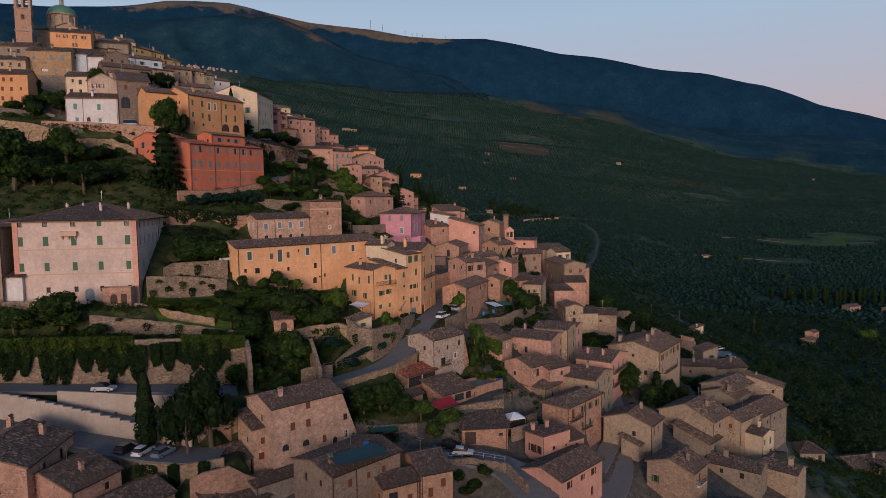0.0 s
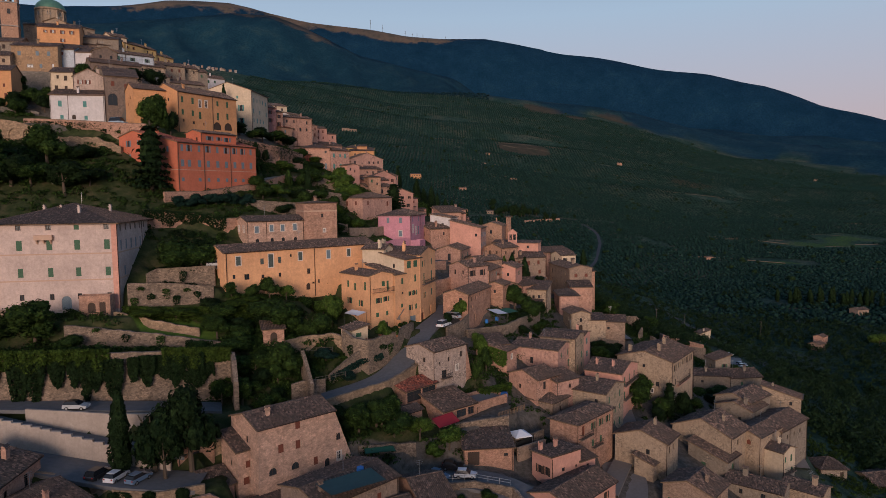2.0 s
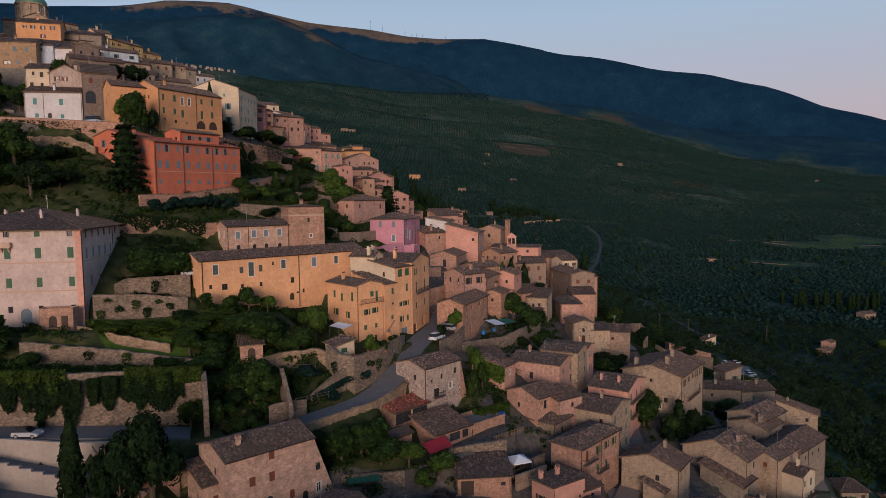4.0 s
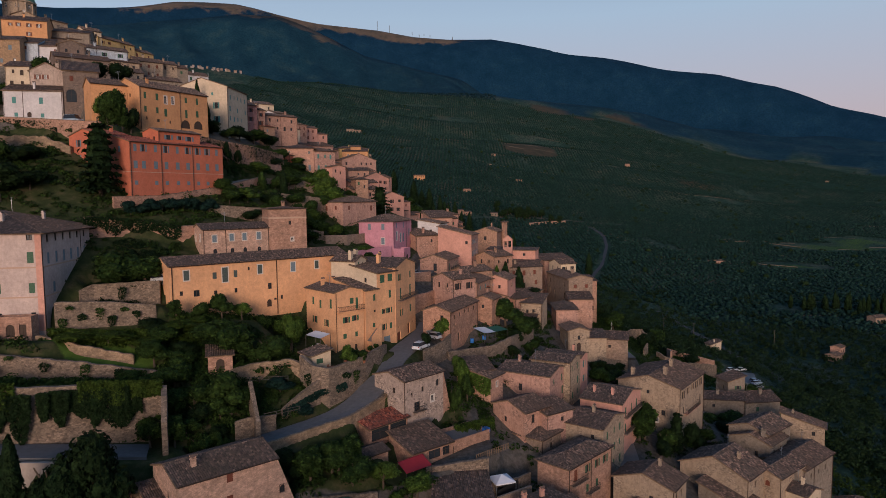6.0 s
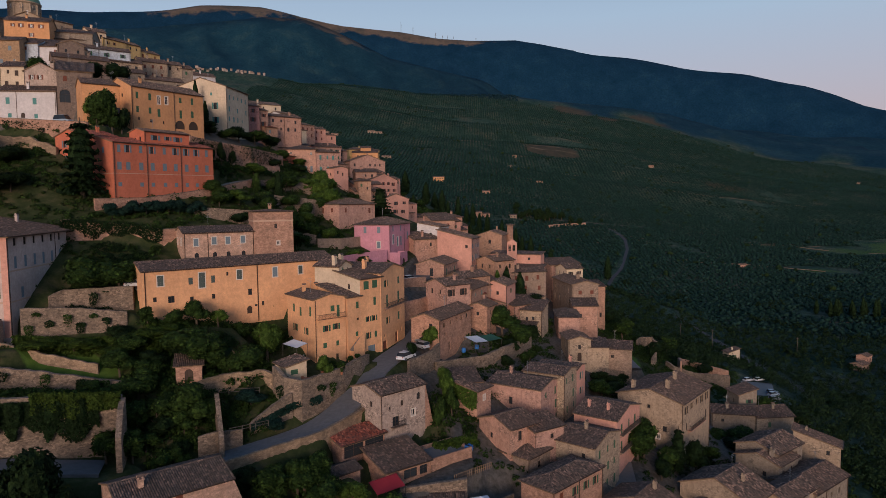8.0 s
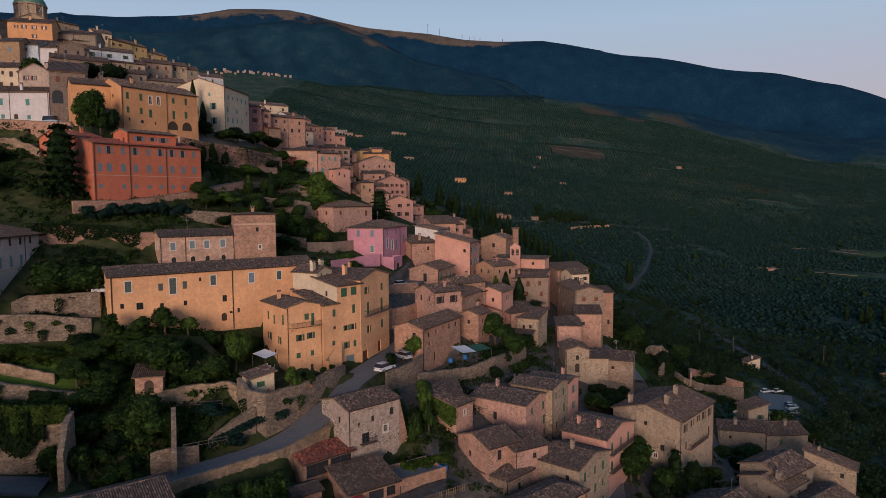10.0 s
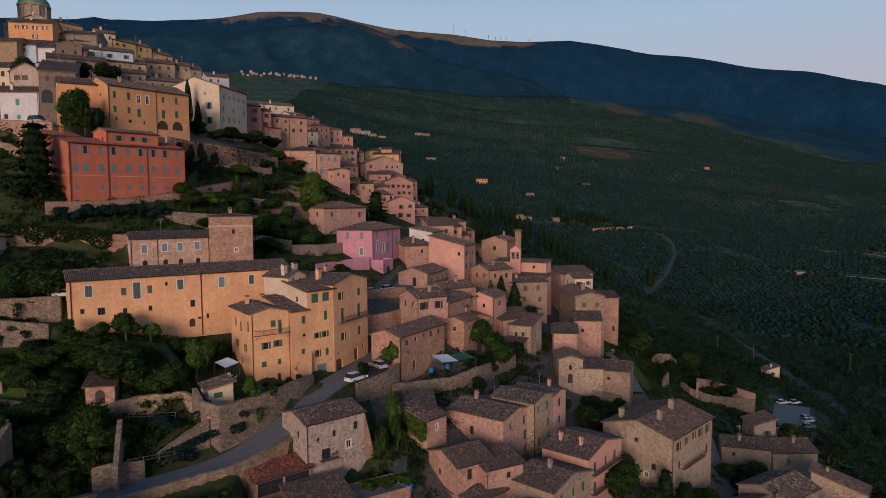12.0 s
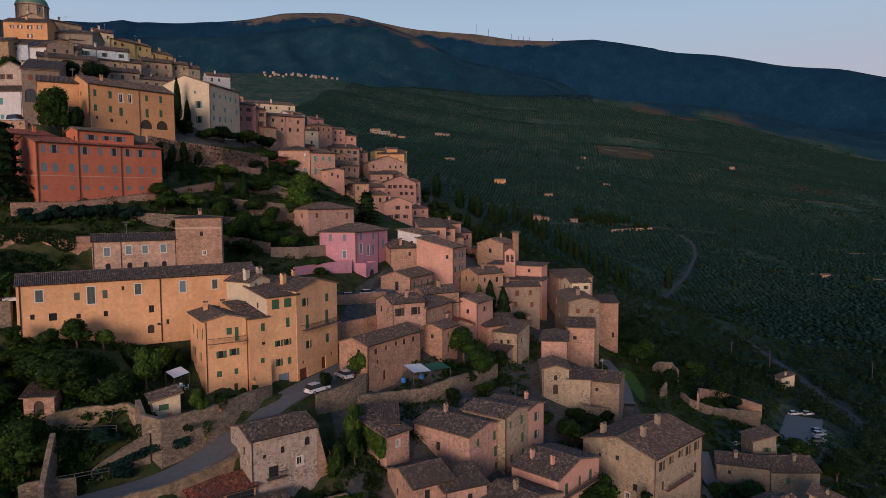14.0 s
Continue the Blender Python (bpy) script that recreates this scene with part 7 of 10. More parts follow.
bell_gable(26.8, 263.7, 82.6, -15)
house("slim stone chimney tower on a roof", (27.3, 283), 45, 1.5, 1.5, 91.0, "rough", "hip", zb=84, name="bell_turret", category="turret", group="churches", sunk=-6)


# ---- retaining and garden walls ----
def stone_wall(label, pts, height, thick=0.6, mat=None, ragged=0.18, coping=False, name="stone_wall", category="wall", seed=1, down=1.0, steps=0):
    """A wall along points (x, y, top); its foot goes into the ground."""
    mat = mat or RUBBLE
    rr = random.Random(seed)
    fine = []
    for a, c in zip(pts[:-1], pts[1:]):
        n = max(1, int(math.hypot(c[0] - a[0], c[1] - a[1]) / (1.5 if steps else 0.9)))
        fine += [tuple(a[i] + (c[i] - a[i]) * k / n for i in range(3)) for k in range(n)]
    fine.append(tuple(pts[-1]))
    arr = np.array(fine)
    t = np.gradient(arr[:, :2], axis=0)
    t /= np.linalg.norm(t, axis=1)[:, None] + 1e-9
    nn = np.stack([-t[:, 1], t[:, 0]], 1)
    g = ground_z(arr[:, 0], arr[:, 1])
    top = arr[:, 2] + np.array([rr.uniform(-ragged, ragged) * 0.4 for _ in fine])
    bot = np.minimum(arr[:, 2] - height, g - down)
    L, R = arr[:, :2] + nn * thick / 2, arr[:, :2] - nn * thick / 2
    b = Build()
    for k in range(len(arr) - 1):
        for P, flip in ((L, 1), (R, -1)):
            lean = np.array([rr.uniform(-0.04, 0.04), rr.uniform(-0.04, 0.04)])
            t1 = top[k] if steps else top[k + 1]
            q = [(*P[k + 1], bot[k + 1]), (*P[k], bot[k]), (*P[k], top[k]), (*P[k + 1], t1)]
            b.face(q[::-1] if flip < 0 else q)
        b.face([(*R[k], top[k]), (*R[k + 1], t1), (*L[k + 1], t1), (*L[k], top[k])])
        if steps:                             # each length is level and steps down to the next
            b.face([(*R[k + 1], t1), (*L[k + 1], t1), (*L[k + 1], top[k + 1]), (*R[k + 1], top[k + 1])])
    for k in (0, -1):
        b.face([(*L[k], bot[k]), (*R[k], bot[k]), (*R[k], top[k]), (*L[k], top[k])])
    ob = new(name, b.weld().data(name, mat))
    tagged(ob, label, category, "walls of the terraces")
    if coping:
        cb = Build()
        for k in range(len(arr) - 1):
            l0, l1, r0, r1 = (arr[k, :2] + nn[k] * thick * 0.62, arr[k + 1, :2] + nn[k + 1] * thick * 0.62, arr[k, :2] - nn[k] * thick * 0.62, arr[k + 1, :2] - nn[k + 1] * thick * 0.62)
            z0, z1 = top[k], top[k + 1]
            cb.face([(*r0, z0 + 0.12), (*r1, z1 + 0.12), (*l1, z1 + 0.12), (*l0, z0 + 0.12)])
            cb.face([(*r0, z0 - 0.02), (*r1, z1 - 0.02), (*r1, z1 + 0.12), (*r0, z0 + 0.12)])
            cb.face([(*l1, z1 - 0.02), (*l0, z0 - 0.02), (*l0, z0 + 0.12), (*l1, z1 + 0.12)])
        part("coping", cb.weld().data("coping", RUBBLE), ob)
    return ob


stone_wall("tall rubble retaining wall hung with ivy above the drive", ((-112, 120.5, 73.6), (-83, 121.0, 73.5), (-70, 121.4, 73.6), (-57.3, 123.2, 73.3), (-47, 127, 72.6), (-39.8, 130.2, 71.8)), 9, 0.8, RUBBLE, 0.3)
stone_wall("square stone pier wall running down to the road", ((-39.6, 130, 71.6), (-38.2, 126.6, 70.8), (-37.0, 123.6, 67.6)), 8, 0.8, RUBBLE)
stone_wall("rubble terrace wall beside the palazzo", ((-66.0, 145.5, 82.6), (-58, 148.6, 82.2), (-50.3, 152.0, 80.9)), 6, 0.7)
stone_wall("rounded rubble wall of the upper terrace", ((-64.2, 150.6, 84.0), (-62.5, 152.5, 84.9), (-53.8, 156.4, 85.0), (-51.5, 156.8, 85.0)), 4.5, 0.6)
stone_wall("long mossy rubble wall below the lawn", ((-71.5, 131.5, 76.6), (-68.7, 132.8, 76.1), (-57, 135.4, 74.2), (-44.1, 138.6, 71.6)), 5, 0.7, RUBBLE, 0.3)
stone_wall("low broken wall along the lawn", ((-66.5, 140.6, 77.6), (-58, 140.2, 75.8), (-49.4, 140.6, 73.9)), 2.2, 0.5, OCHRE_ROCK, 0.35)
stone_wall("low courtyard wall before the palazzo", ((-96, 135.6, 78.8), (-80, 137.0, 78.8)), 3.5, 0.5)
stone_wall("limewashed parapet wall of the upper drive", ((-69.5, 116.0, 65.7), (-62, 115.8, 65.3), (-54.5, 116.0, 64.7), (-46, 117.6, 64.2)), 5, 0.5, LIMEWASH, 0.02)
stone_wall("limewashed stepped parapet of the lower drive", ((-112, 113.2, 66.8), (-79.6, 113.4, 66.2), (-76.2, 113.2, 65.8), (-63.5, 112.6, 63.1), (-53.2, 112.2, 60.5), (-44, 111.6, 59.0)), 5, 0.5, LIMEWASH, 0.0, False, steps=2)
stone_wall("ochre rubble wall holding up the car park", ((-72, 105.4, 60.4), (-60, 106.2, 58.9), (-56, 106.0, 57.6), (-49, 104.6, 56.9), (-43, 104.4, 56.6), (-36.5, 105.6, 57.2)), 7, 0.6, OCHRE_ROCK, 0.06)
stone_wall("rough masonry wall beside the lean-to outbuilding", ((-41.4, 103.5, 54.4), (-39.3, 103.3, 55.6), (-35.4, 104.6, 56.1), (-33.6, 106.2, 54.2), (-31.6, 107.8, 52.6)), 8, 0.6, WALL["rough"], 0.15)
stone_wall("ochre bank wall under the shrubs", ((-33.5, 142.6, 70.4), (-30.1, 144.6, 71.2), (-23.8, 147.9, 71.2), (-21.5, 147.0, 70.6)), 4.5, 0.7, OCHRE_ROCK, 0.3)
stone_wall("high rubble retaining wall of the road", ((-21.5, 146.8, 72.2), (-18.8, 144.2, 70.9), (-16.0, 144.0, 70.4), (-13.6, 147.4, 70.4), (-10.6, 152.5, 70.6), (-8.4, 158.5, 70.8), (-7.6, 163, 70.4)), 7, 0.7)
stone_wall("low garden wall falling to the road", ((-23.2, 138.6, 64.6), (-20.4, 141.2, 66.8), (-17.6, 143.6, 68.4)), 4, 0.6)
stone_wall("rubble parapet on the valley side of the road", ((-44, 113.5, 58.6), (-33, 121.4, 60.9), (-22.5, 129.0, 62.6), (-11.4, 138.2, 63.5), (-6.6, 146.4, 64.3), (-6.0, 148.0, 64.6)), 9, 0.6, OCHRE_ROCK, 0.2)
stone_wall("old upright wall between the gardens", ((-28.2, 137.6, 70.0), (-26.6, 134.4, 67.4), (-25.2, 131.6, 64.8)), 6, 0.7, RUBBLE, 0.25)
stone_wall("low stone wall of the kitchen garden", ((-29.4, 132.6, 64.6), (-27, 133.5, 65.0), (-23.6, 136, 64.6)), 3, 0.5)
stone_wall("ivy-grown garden wall below the red house", ((-72, 167.5, 97.4), (-68.8, 169.8, 97.2), (-62, 174.6, 96.2), (-55.5, 178.2, 94.8), (-44, 190, 95.2)), 5, 0.6, WALL["rough"], 0.1, True)
stone_wall("sloping stone wall of the lane below the red house", ((-72, 180.0, 101.8), (-65.5, 190.4, 101.9), (-57, 208.4, 104.2), (-52.4, 232, 107.6)), 4, 0.6, WALL["rough"], 0.05, True)
stone_wall("stone wall of the lane climbing past the gardens", ((-52.4, 232, 107.2), (-48, 243, 107.4), (-43, 250, 106.6), (-37, 254, 104.6)), 2.2, 0.6, RUBBLE, 0.2)
stone_wall("low garden wall on the slope above the villa", ((-46, 226, 102.6), (-38, 232, 101.6), (-30, 242, 100.0)), 2, 0.5, RUBBLE, 0.3)
stone_wall("low garden wall among the shrubs", ((-56, 196, 99.6), (-46, 204, 98.6), (-38, 212, 98.0)), 3, 0.5, RUBBLE, 0.1)
stone_wall("tall retaining wall under the upper street", ((-68.0, 222, 119.8), (-65.4, 229.5, 119.0), (-57.9, 243, 117.8), (-55.4, 264, 117.0)), 8, 0.8, WALL["rough"], 0.08)
stone_wall("pale retaining wall before the white house", ((-126, 211, 124.6), (-121.5, 208.5, 124.2), (-104.2, 203.0, 122.8), (-90.4, 199.8, 121.6), (-84, 199, 121.2)), 9, 0.8, WALL["rough"], 0.05, True)
stone_wall("ochre wall with blind arches below the town", ((-140, 199, 124), (-130.6, 198.4, 123.6), (-121, 198.6, 122.4), (-115, 199.2, 120.6)), 8, 0.8, OCHRE_ROCK, 0.1)
stone_wall("ochre rock bank under the street wall", ((-112, 192.0, 117.0), (-102.6, 193.4, 117.4), (-96.4, 195.0, 117.2), (-89, 194.0, 114.6)), 5.5, 0.8, OCHRE_ROCK, 0.6)
stone_wall("rubble terrace wall under the garden trees", ((-42.6, 203.0, 94.4), (-40.2, 205.2, 94.2), (-34.5, 211.6, 92.6), (-29.6, 213.4, 91.4)), 4, 0.5, RUBBLE, 0.25)
stone_wall("low rubble wall of the upper garden", ((-60.4, 233.4, 112.6), (-57.6, 240.2, 112.4), (-52.6, 258, 112.4)), 3, 0.5, WALL["rough"], 0.15)
stone_wall("grey stone wall under the orange-brown house", ((-162, 250.4, 146.6), (-156.4, 251.6, 146.8), (-148.6, 254.0, 146.6), (-140.4, 257.6, 147.0)), 9, 0.7, TOWN_STONE, 0.15)
stone_wall("grey retaining wall below the town trees", ((-152, 221.0, 130.8), (-147.4, 225.4, 130.8), (-140.6, 230.6, 130.4), (-133, 230.4, 129.0)), 7, 0.7, TOWN_STONE, 0.1)
stone_wall("grey garden wall by the pink house", ((-29, 212, 90.5), (-23.7, 217, 90.2), (-17.4, 230.8, 90.2)), 4, 0.6, WALL["tan"], 0.05)
stone_wall("pink plastered garden wall", ((-21.5, 208, 86.0), (-18, 214.6, 86.2), (-11.4, 222, 86.6)), 4, 0.4, WALL["pink"], 0.02)
stone_wall("curved retaining wall of the upper street", ((-4.6, 187.5, 76.3), (-3.0, 190.5, 76.5), (0.2, 194.5, 76.6), (3.6, 202, 76.8), (4.2, 206, 77.6)), 8, 0.6, WALL["rough"], 0.05)
stone_wall("parapet wall beside the parked cars", ((-13, 199.0, 80.6), (-6.6, 204.0, 80.2), (0.6, 210.5, 80.2)), 6, 0.5, WALL["rough"], 0.05)
stone_wall("rubble wall under the small square", ((0.5, 163.2, 69.0), (4.2, 169.0, 69.4), (6.0, 173.6, 70.2)), 6, 0.6)
stone_wall("low garden wall below the stone house", ((5.6, 170.4, 67.0), (15.8, 178.6, 66.4), (20.4, 184.6, 67.0), (27.9, 201, 66.0)), 5, 0.6, RUBBLE, 0.2)
stone_wall("stone parapet behind the garage roof", ((1.8, 134.8, 55.6), (6.4, 135.2, 56.2), (12.4, 136.0, 56.8)), 4, 0.6, RUBBLE, 0.1, True)
stone_wall("dark woven screen round the gazebo terrace", ((13.6, 133.4, 52.2), (16.6, 136.8, 52.2), (19.4, 140.4, 52.2)), 1.6, 0.1, IRON, 0.02, name="screen_fence", category="fence")
stone_wall("low rubble wall under the orchard bed", ((-15.6, 123.4, 56.0), (-10.6, 126.0, 55.2), (-5.6, 127.8, 54.8)), 4, 0.6, RUBBLE, 0.2)
stone_wall("rubble wall below the yard", ((-1.5, 118.4, 51.0), (5, 119.2, 51.1), (11.3, 117.8, 50.6), (14.5, 113, 48.6)), 4, 0.5)
stone_wall("curved garden wall on the outer slope", ((75.4, 247, 48.2), (77, 243.4, 47.4), (83.6, 244.4, 45.0), (97.6, 252.4, 42.0)), 3, 0.6, RUBBLE, 0.3)
stone_wall("upper garden wall on the outer slope", ((79, 243.2, 49.2), (82, 256, 47.0), (89.5, 269, 43.0), (101, 262, 41.0)), 4, 0.5, WALL["rough"], 0.1)
stone_wall("wall beside the chapel lane", ((46, 199, 58.2), (49, 202.5, 56.8), (54.4, 207.8, 55.0)), 5, 0.6, RUBBLE, 0.1)
stone_wall("roofless ruined hut walls on the outer slope", ((70.5, 266, 50.6), (72.5, 268.0, 51.6), (76.4, 268.0, 51.4), (77.6, 264.6, 50.0)), 4, 0.5, RUBBLE, 0.6)
stone_wall("ruined wall stump on the slope", ((68.4, 238, 51.2), (70.2, 240, 52.6)), 5, 0.5, RUBBLE, 0.3)
stone_wall("low field wall beside the olive grove", ((113, 918, 64), (140, 945, 64.5), (168, 958, 65)), 4, 1.2, WALL["rough"], 0.1)


def arcade(label, p0, p1, n, foot, spring, top, deep, mat):
    """A row of arches on piers standing before a retaining wall."""
    (x0, y0), (x1, y1) = p0, p1
    L, a = math.hypot(x1 - x0, y1 - y0), math.degrees(math.atan2(y1 - y0, x1 - x0))
    ob = thing("arcade", label, "arcade", pose(x0, y0, foot, 0, 0, a), "walls of the terraces")
    w = L / n
    pier = 0.7
    for k in range(n + 1):
        b = Build()
        b.box(k * w - pier / 2, 0, -3, k * w + pier / 2, deep, spring - foot)
        part("pier", b.data("pier", mat), ob)
    r_ = (w - pier) / 2
    for k in range(n):
        b = Build()
        c = (k + 0.5) * w
        m = 10
        arc = [(c - r_ * math.cos(math.pi * j / m), spring - foot + r_ * math.sin(math.pi * j / m)) for j in range(m + 1)]
        arc = [(k * w, spring - foot)] + arc + [((k + 1) * w, spring - foot)]
        for (u0, z0), (u1, z1) in zip(arc[:-1], arc[1:]):
            for y in (0, deep):
                b.face([(u0, y, z0), (u1, y, z1), (u1, y, top - foot), (u0, y, top - foot)])
            b.face([(u0, 0, z0), (u0, deep, z0), (u1, deep, z1), (u1, 0, z1)])
        b.face([(k * w, 0, top - foot), ((k + 1) * w, 0, top - foot), ((k + 1) * w, deep, top - foot), (k * w, deep, top - foot)])
        part("arch", b.weld().data("arch", mat), ob)


arcade("rubble arcade of round arches under the upper street", (-57.2, 243.0), (-54.2, 268.0), 6, 111.5, 113.6, 116.6, 1.0, WALL["rough"])
arcade("blind arches along the ochre terrace wall", (-131, 197.4), (-115, 198.2), 4, 116.0, 118.6, 121.0, 0.8, OCHRE_ROCK)


# ---- plants ----
def leaf_faces(points, normals, size, rr):
    """Bent leaf sprays: one quad each."""
    n = len(points)
    a = rr.normal(size=(n, 3))
    u = np.cross(normals, a)
    u /= np.linalg.norm(u, axis=1)[:, None] + 1e-9
    v = np.cross(normals, u)
    s = size * rr.uniform(0.55, 1.25, (n, 1))
    c = points
    k = normals * s * 0.25
    V = np.stack([c - u * s - k, c - v * s * 0.6, c + u * s - k, c + v * s * 0.6], 1).reshape(-1, 3)
    return V


def quads_mesh(name, V, mats):
    me = bpy.data.meshes.new(name)
    n = len(V)
    me.vertices.add(n)
    me.vertices.foreach_set("co", np.asarray(V, np.float32).ravel())
    me.loops.add(n)
    me.loops.foreach_set("vertex_index", np.arange(n, dtype=np.int32))
    me.polygons.add(n // 4)
    me.polygons.foreach_set("loop_start", np.arange(0, n, 4, dtype=np.int32))
    me.materials.append(mats)
    me.update(calc_edges=True)
    return me


def lump(rr, nu=9, nv=6, rough=0.18):
    """A closed uneven lump as quads, for the shaded inside of a crown."""
    th = np.linspace(0, math.pi, nv + 1)
    ph = np.linspace(0, 2 * math.pi, nu + 1)
    R = 1 + rr.uniform(-rough, rough, (nv + 1, nu + 1))
    R[:, -1] = R[:, 0]
    R[0], R[-1] = R[0, 0], R[-1, 0]
    P = np.stack([R * np.sin(th)[:, None] * np.cos(ph)[None], R * np.sin(th)[:, None] * np.sin(ph)[None], R * np.cos(th)[:, None] * np.ones_like(ph)[None]], -1)
    return np.concatenate([np.stack([P[i, j], P[i + 1, j], P[i + 1, j + 1], P[i, j + 1]]) for i in range(nv) for j in range(nu)])


def crown_mesh(kind, variant, mat):
    """Unit crowns: radius 1, height 2 about the middle (cypress and conifer: radius 1, height 1 from the foot)."""
    key = ("crown", kind, variant, mat.name)
    if key in SHARED:
        return SHARED[key]
    rr = np.random.RandomState(100 + variant * 17 + len(kind))
    if kind == "broad":
        parts, core = [], []
        n = 9
        for k in range(n):
            d = rr.normal(size=3)
            d /= np.linalg.norm(d)
            c = d * np.array([0.58, 0.58, 0.5]) * rr.uniform(0.6, 1.1)
            rad = rr.uniform(0.34, 0.55)
            m = int(230 * (rad / 0.45) ** 2)
            q = rr.normal(size=(m, 3))
            q /= np.linalg.norm(q, axis=1)[:, None]
            nrm = q + rr.normal(size=(m, 3)) * 0.45
            nrm /= np.linalg.norm(nrm, axis=1)[:, None]
            parts.append(leaf_faces(c + q * rad * rr.uniform(0.72, 1.1, (m, 1)), nrm, 0.085, rr))
            core.append(c + lump(rr) * rad * 0.8)
        V = np.concatenate(parts + core)
    elif kind == "cypress":
        m = 1300
        z = rr.beta(1.1, 1.25, m)
        prof = np.interp(z, (0, 0.08, 0.25, 0.5, 0.8, 1.0), (0.35, 0.8, 1.0, 0.9, 0.5, 0.05))
        a = rr.uniform(0, 2 * math.pi, m)
        wob = 1 + 0.18 * np.sin(a * 3 + z * 14)
        p = np.stack([np.cos(a) * prof * wob, np.sin(a) * prof * wob, z], 1)
        nrm = np.stack([np.cos(a), np.sin(a), np.full(m, 0.5)], 1) + rr.normal(size=(m, 3)) * 0.35
        nrm /= np.linalg.norm(nrm, axis=1)[:, None]
        leaf = leaf_faces(p * (1, 1, 8), nrm, 0.26, rr) / (1, 1, 8)
        core = lump(rr, 8, 10, 0.06) * (0.78, 0.78, 0.47) + (0, 0, 0.48)
        V = np.concatenate([leaf, core])
    else:
        parts = []
        for k in range(9):
            z = 0.1 + 0.86 * k / 9
            rad = 1.02 - z * 0.95
            nb = 9
            for j in range(nb):
                a = 2 * math.pi * (j + rr.uniform(-0.3, 0.3)) / nb + k
                m = 26
                s = rr.uniform(0.15, 1, (m, 1))
                reach = rad * rr.uniform(0.75, 1.1)
                p = np.concatenate([np.cos(a) * s * reach, np.sin(a) * s * reach, z - s * reach * 0.10 + rr.uniform(-0.02, 0.02, (m, 1))], 1)
                p[:, :2] += rr.normal(size=(m, 2)) * 0.09
                nrm = np.stack([np.full(m, math.cos(a) * 0.4), np.full(m, math.sin(a) * 0.4), np.ones(m)], 1) + rr.normal(size=(m, 3)) * 0.4
                nrm /= np.linalg.norm(nrm, axis=1)[:, None]
                parts.append(leaf_faces(p * (1, 1, 2.6), nrm, 0.11, rr) / (1, 1, 2.6))
        core = lump(rr, 8, 8, 0.1) * (0.4, 0.4, 0.42) + (0, 0, 0.46)
        V = np.concatenate(parts + [core])
    SHARED[key] = quads_mesh("crown", V, mat)
    return SHARED[key]


def trunk_mesh(kind, variant):
    key = ("trunk", kind, variant)
    if key in SHARED:
        return SHARED[key]
    rr = random.Random(variant + 5)
    b = Build()
    n = 7

    def limb(p, q, r0, r1):
        p, q = Vector(p), Vector(q)
        d = (q - p).normalized()
        s = d.cross(Vector((0.3, 1, 0.2))).normalized()
        t = d.cross(s)
        for k in range(n):
            a0, a1 = 2 * math.pi * k / n, 2 * math.pi * (k + 1) / n
            e0, e1 = s * math.cos(a0) + t * math.sin(a0), s * math.cos(a1) + t * math.sin(a1)
            b.face([p + e0 * r0, p + e1 * r0, q + e1 * r1, q + e0 * r1])
    if kind == "straight":
        limb((0, 0, -0.1), (0, 0, 0.5), 0.03, 0.024)
        limb((0, 0, 0.5), (0, 0, 0.98), 0.024, 0.005)
    else:
        limb((0, 0, -0.1), (0.03, 0.02, 0.38), 0.05, 0.036)
        for k in range(5):
            a = k * 1.26 + rr.uniform(-0.3, 0.3)
            limb((0.03, 0.02, 0.34), (0.22 * math.cos(a), 0.22 * math.sin(a), 0.6 + rr.uniform(-0.05, 0.08)), 0.024, 0.008)
    SHARED[key] = b.data("trunk", BARK)
    return SHARED[key]


def tree(label, x, y, h, rad, kind="broad", mat=None, variant=0, z=None, name="tree", group="trees of the town", category="tree"):
    mat = mat or LEAF
    z = gz(x, y) if z is None else z
    ob = thing(name, label, category, pose(x, y, z - 0.15, 0, 0, (variant * 67) % 360), group)
    if kind == "broad":
        part("trunk", trunk_mesh("limbed", variant % 3), ob, "", Matrix.Diagonal((min(h * 0.9, rad * 2.0), min(h * 0.9, rad * 2.0), h, 1)))
        low = 0.16 * h
        part("crown", crown_mesh("broad", variant % 6, mat), ob, "", Matrix.Translation((0, 0, low + (h - low) / 2)) @ Matrix.Diagonal((rad, rad, (h - low) / 2 * 1.05, 1)))
    else:
        part("trunk", trunk_mesh("straight", 0), ob, "", Matrix.Diagonal((h, h, h, 1)))
        part("crown", crown_mesh(kind, variant % 3, mat), ob, "", Matrix.Translation((0, 0, h * 0.04)) @ Matrix.Diagonal((rad, rad, h * 0.97, 1)))
    return ob


CY, OLV = "tall dark green cypress", "small grey-green olive tree"
tree("tall dark green cypress at the car park", -50.8, 109.2, 14.2, 1.6, "cypress", LEAF_DARK, 0)
tree("large dark holm oak above the car park", -46.2, 110.6, 15.8, 4.8, "broad", LEAF_DARK, 1)
tree("large dark holm oak above the car park", -40.6, 111.6, 14.6, 4.8, "broad", LEAF_DARK, 2)
tree("dark bushy evergreen beside the holm oaks", -43.6, 108.6, 10.0, 3.2, "broad", LEAF_DARK, 3)
tree("wide dense laurel clump on the terrace", -60.5, 156.8, 8.6, 6.2, "broad", LEAF, 4, 82.6)
tree("wide dense laurel clump on the terrace", -55.5, 158.6, 7.2, 4.8, "broad", LEAF, 5, 82.8)
tree("spreading fig tree below the palazzo", -77.0, 131.2, 9.0, 6.2, "broad", LEAF, 0)
tree("spreading fig tree below the palazzo", -85.0, 128.8, 6.5, 5.0, "broad", LEAF, 3)
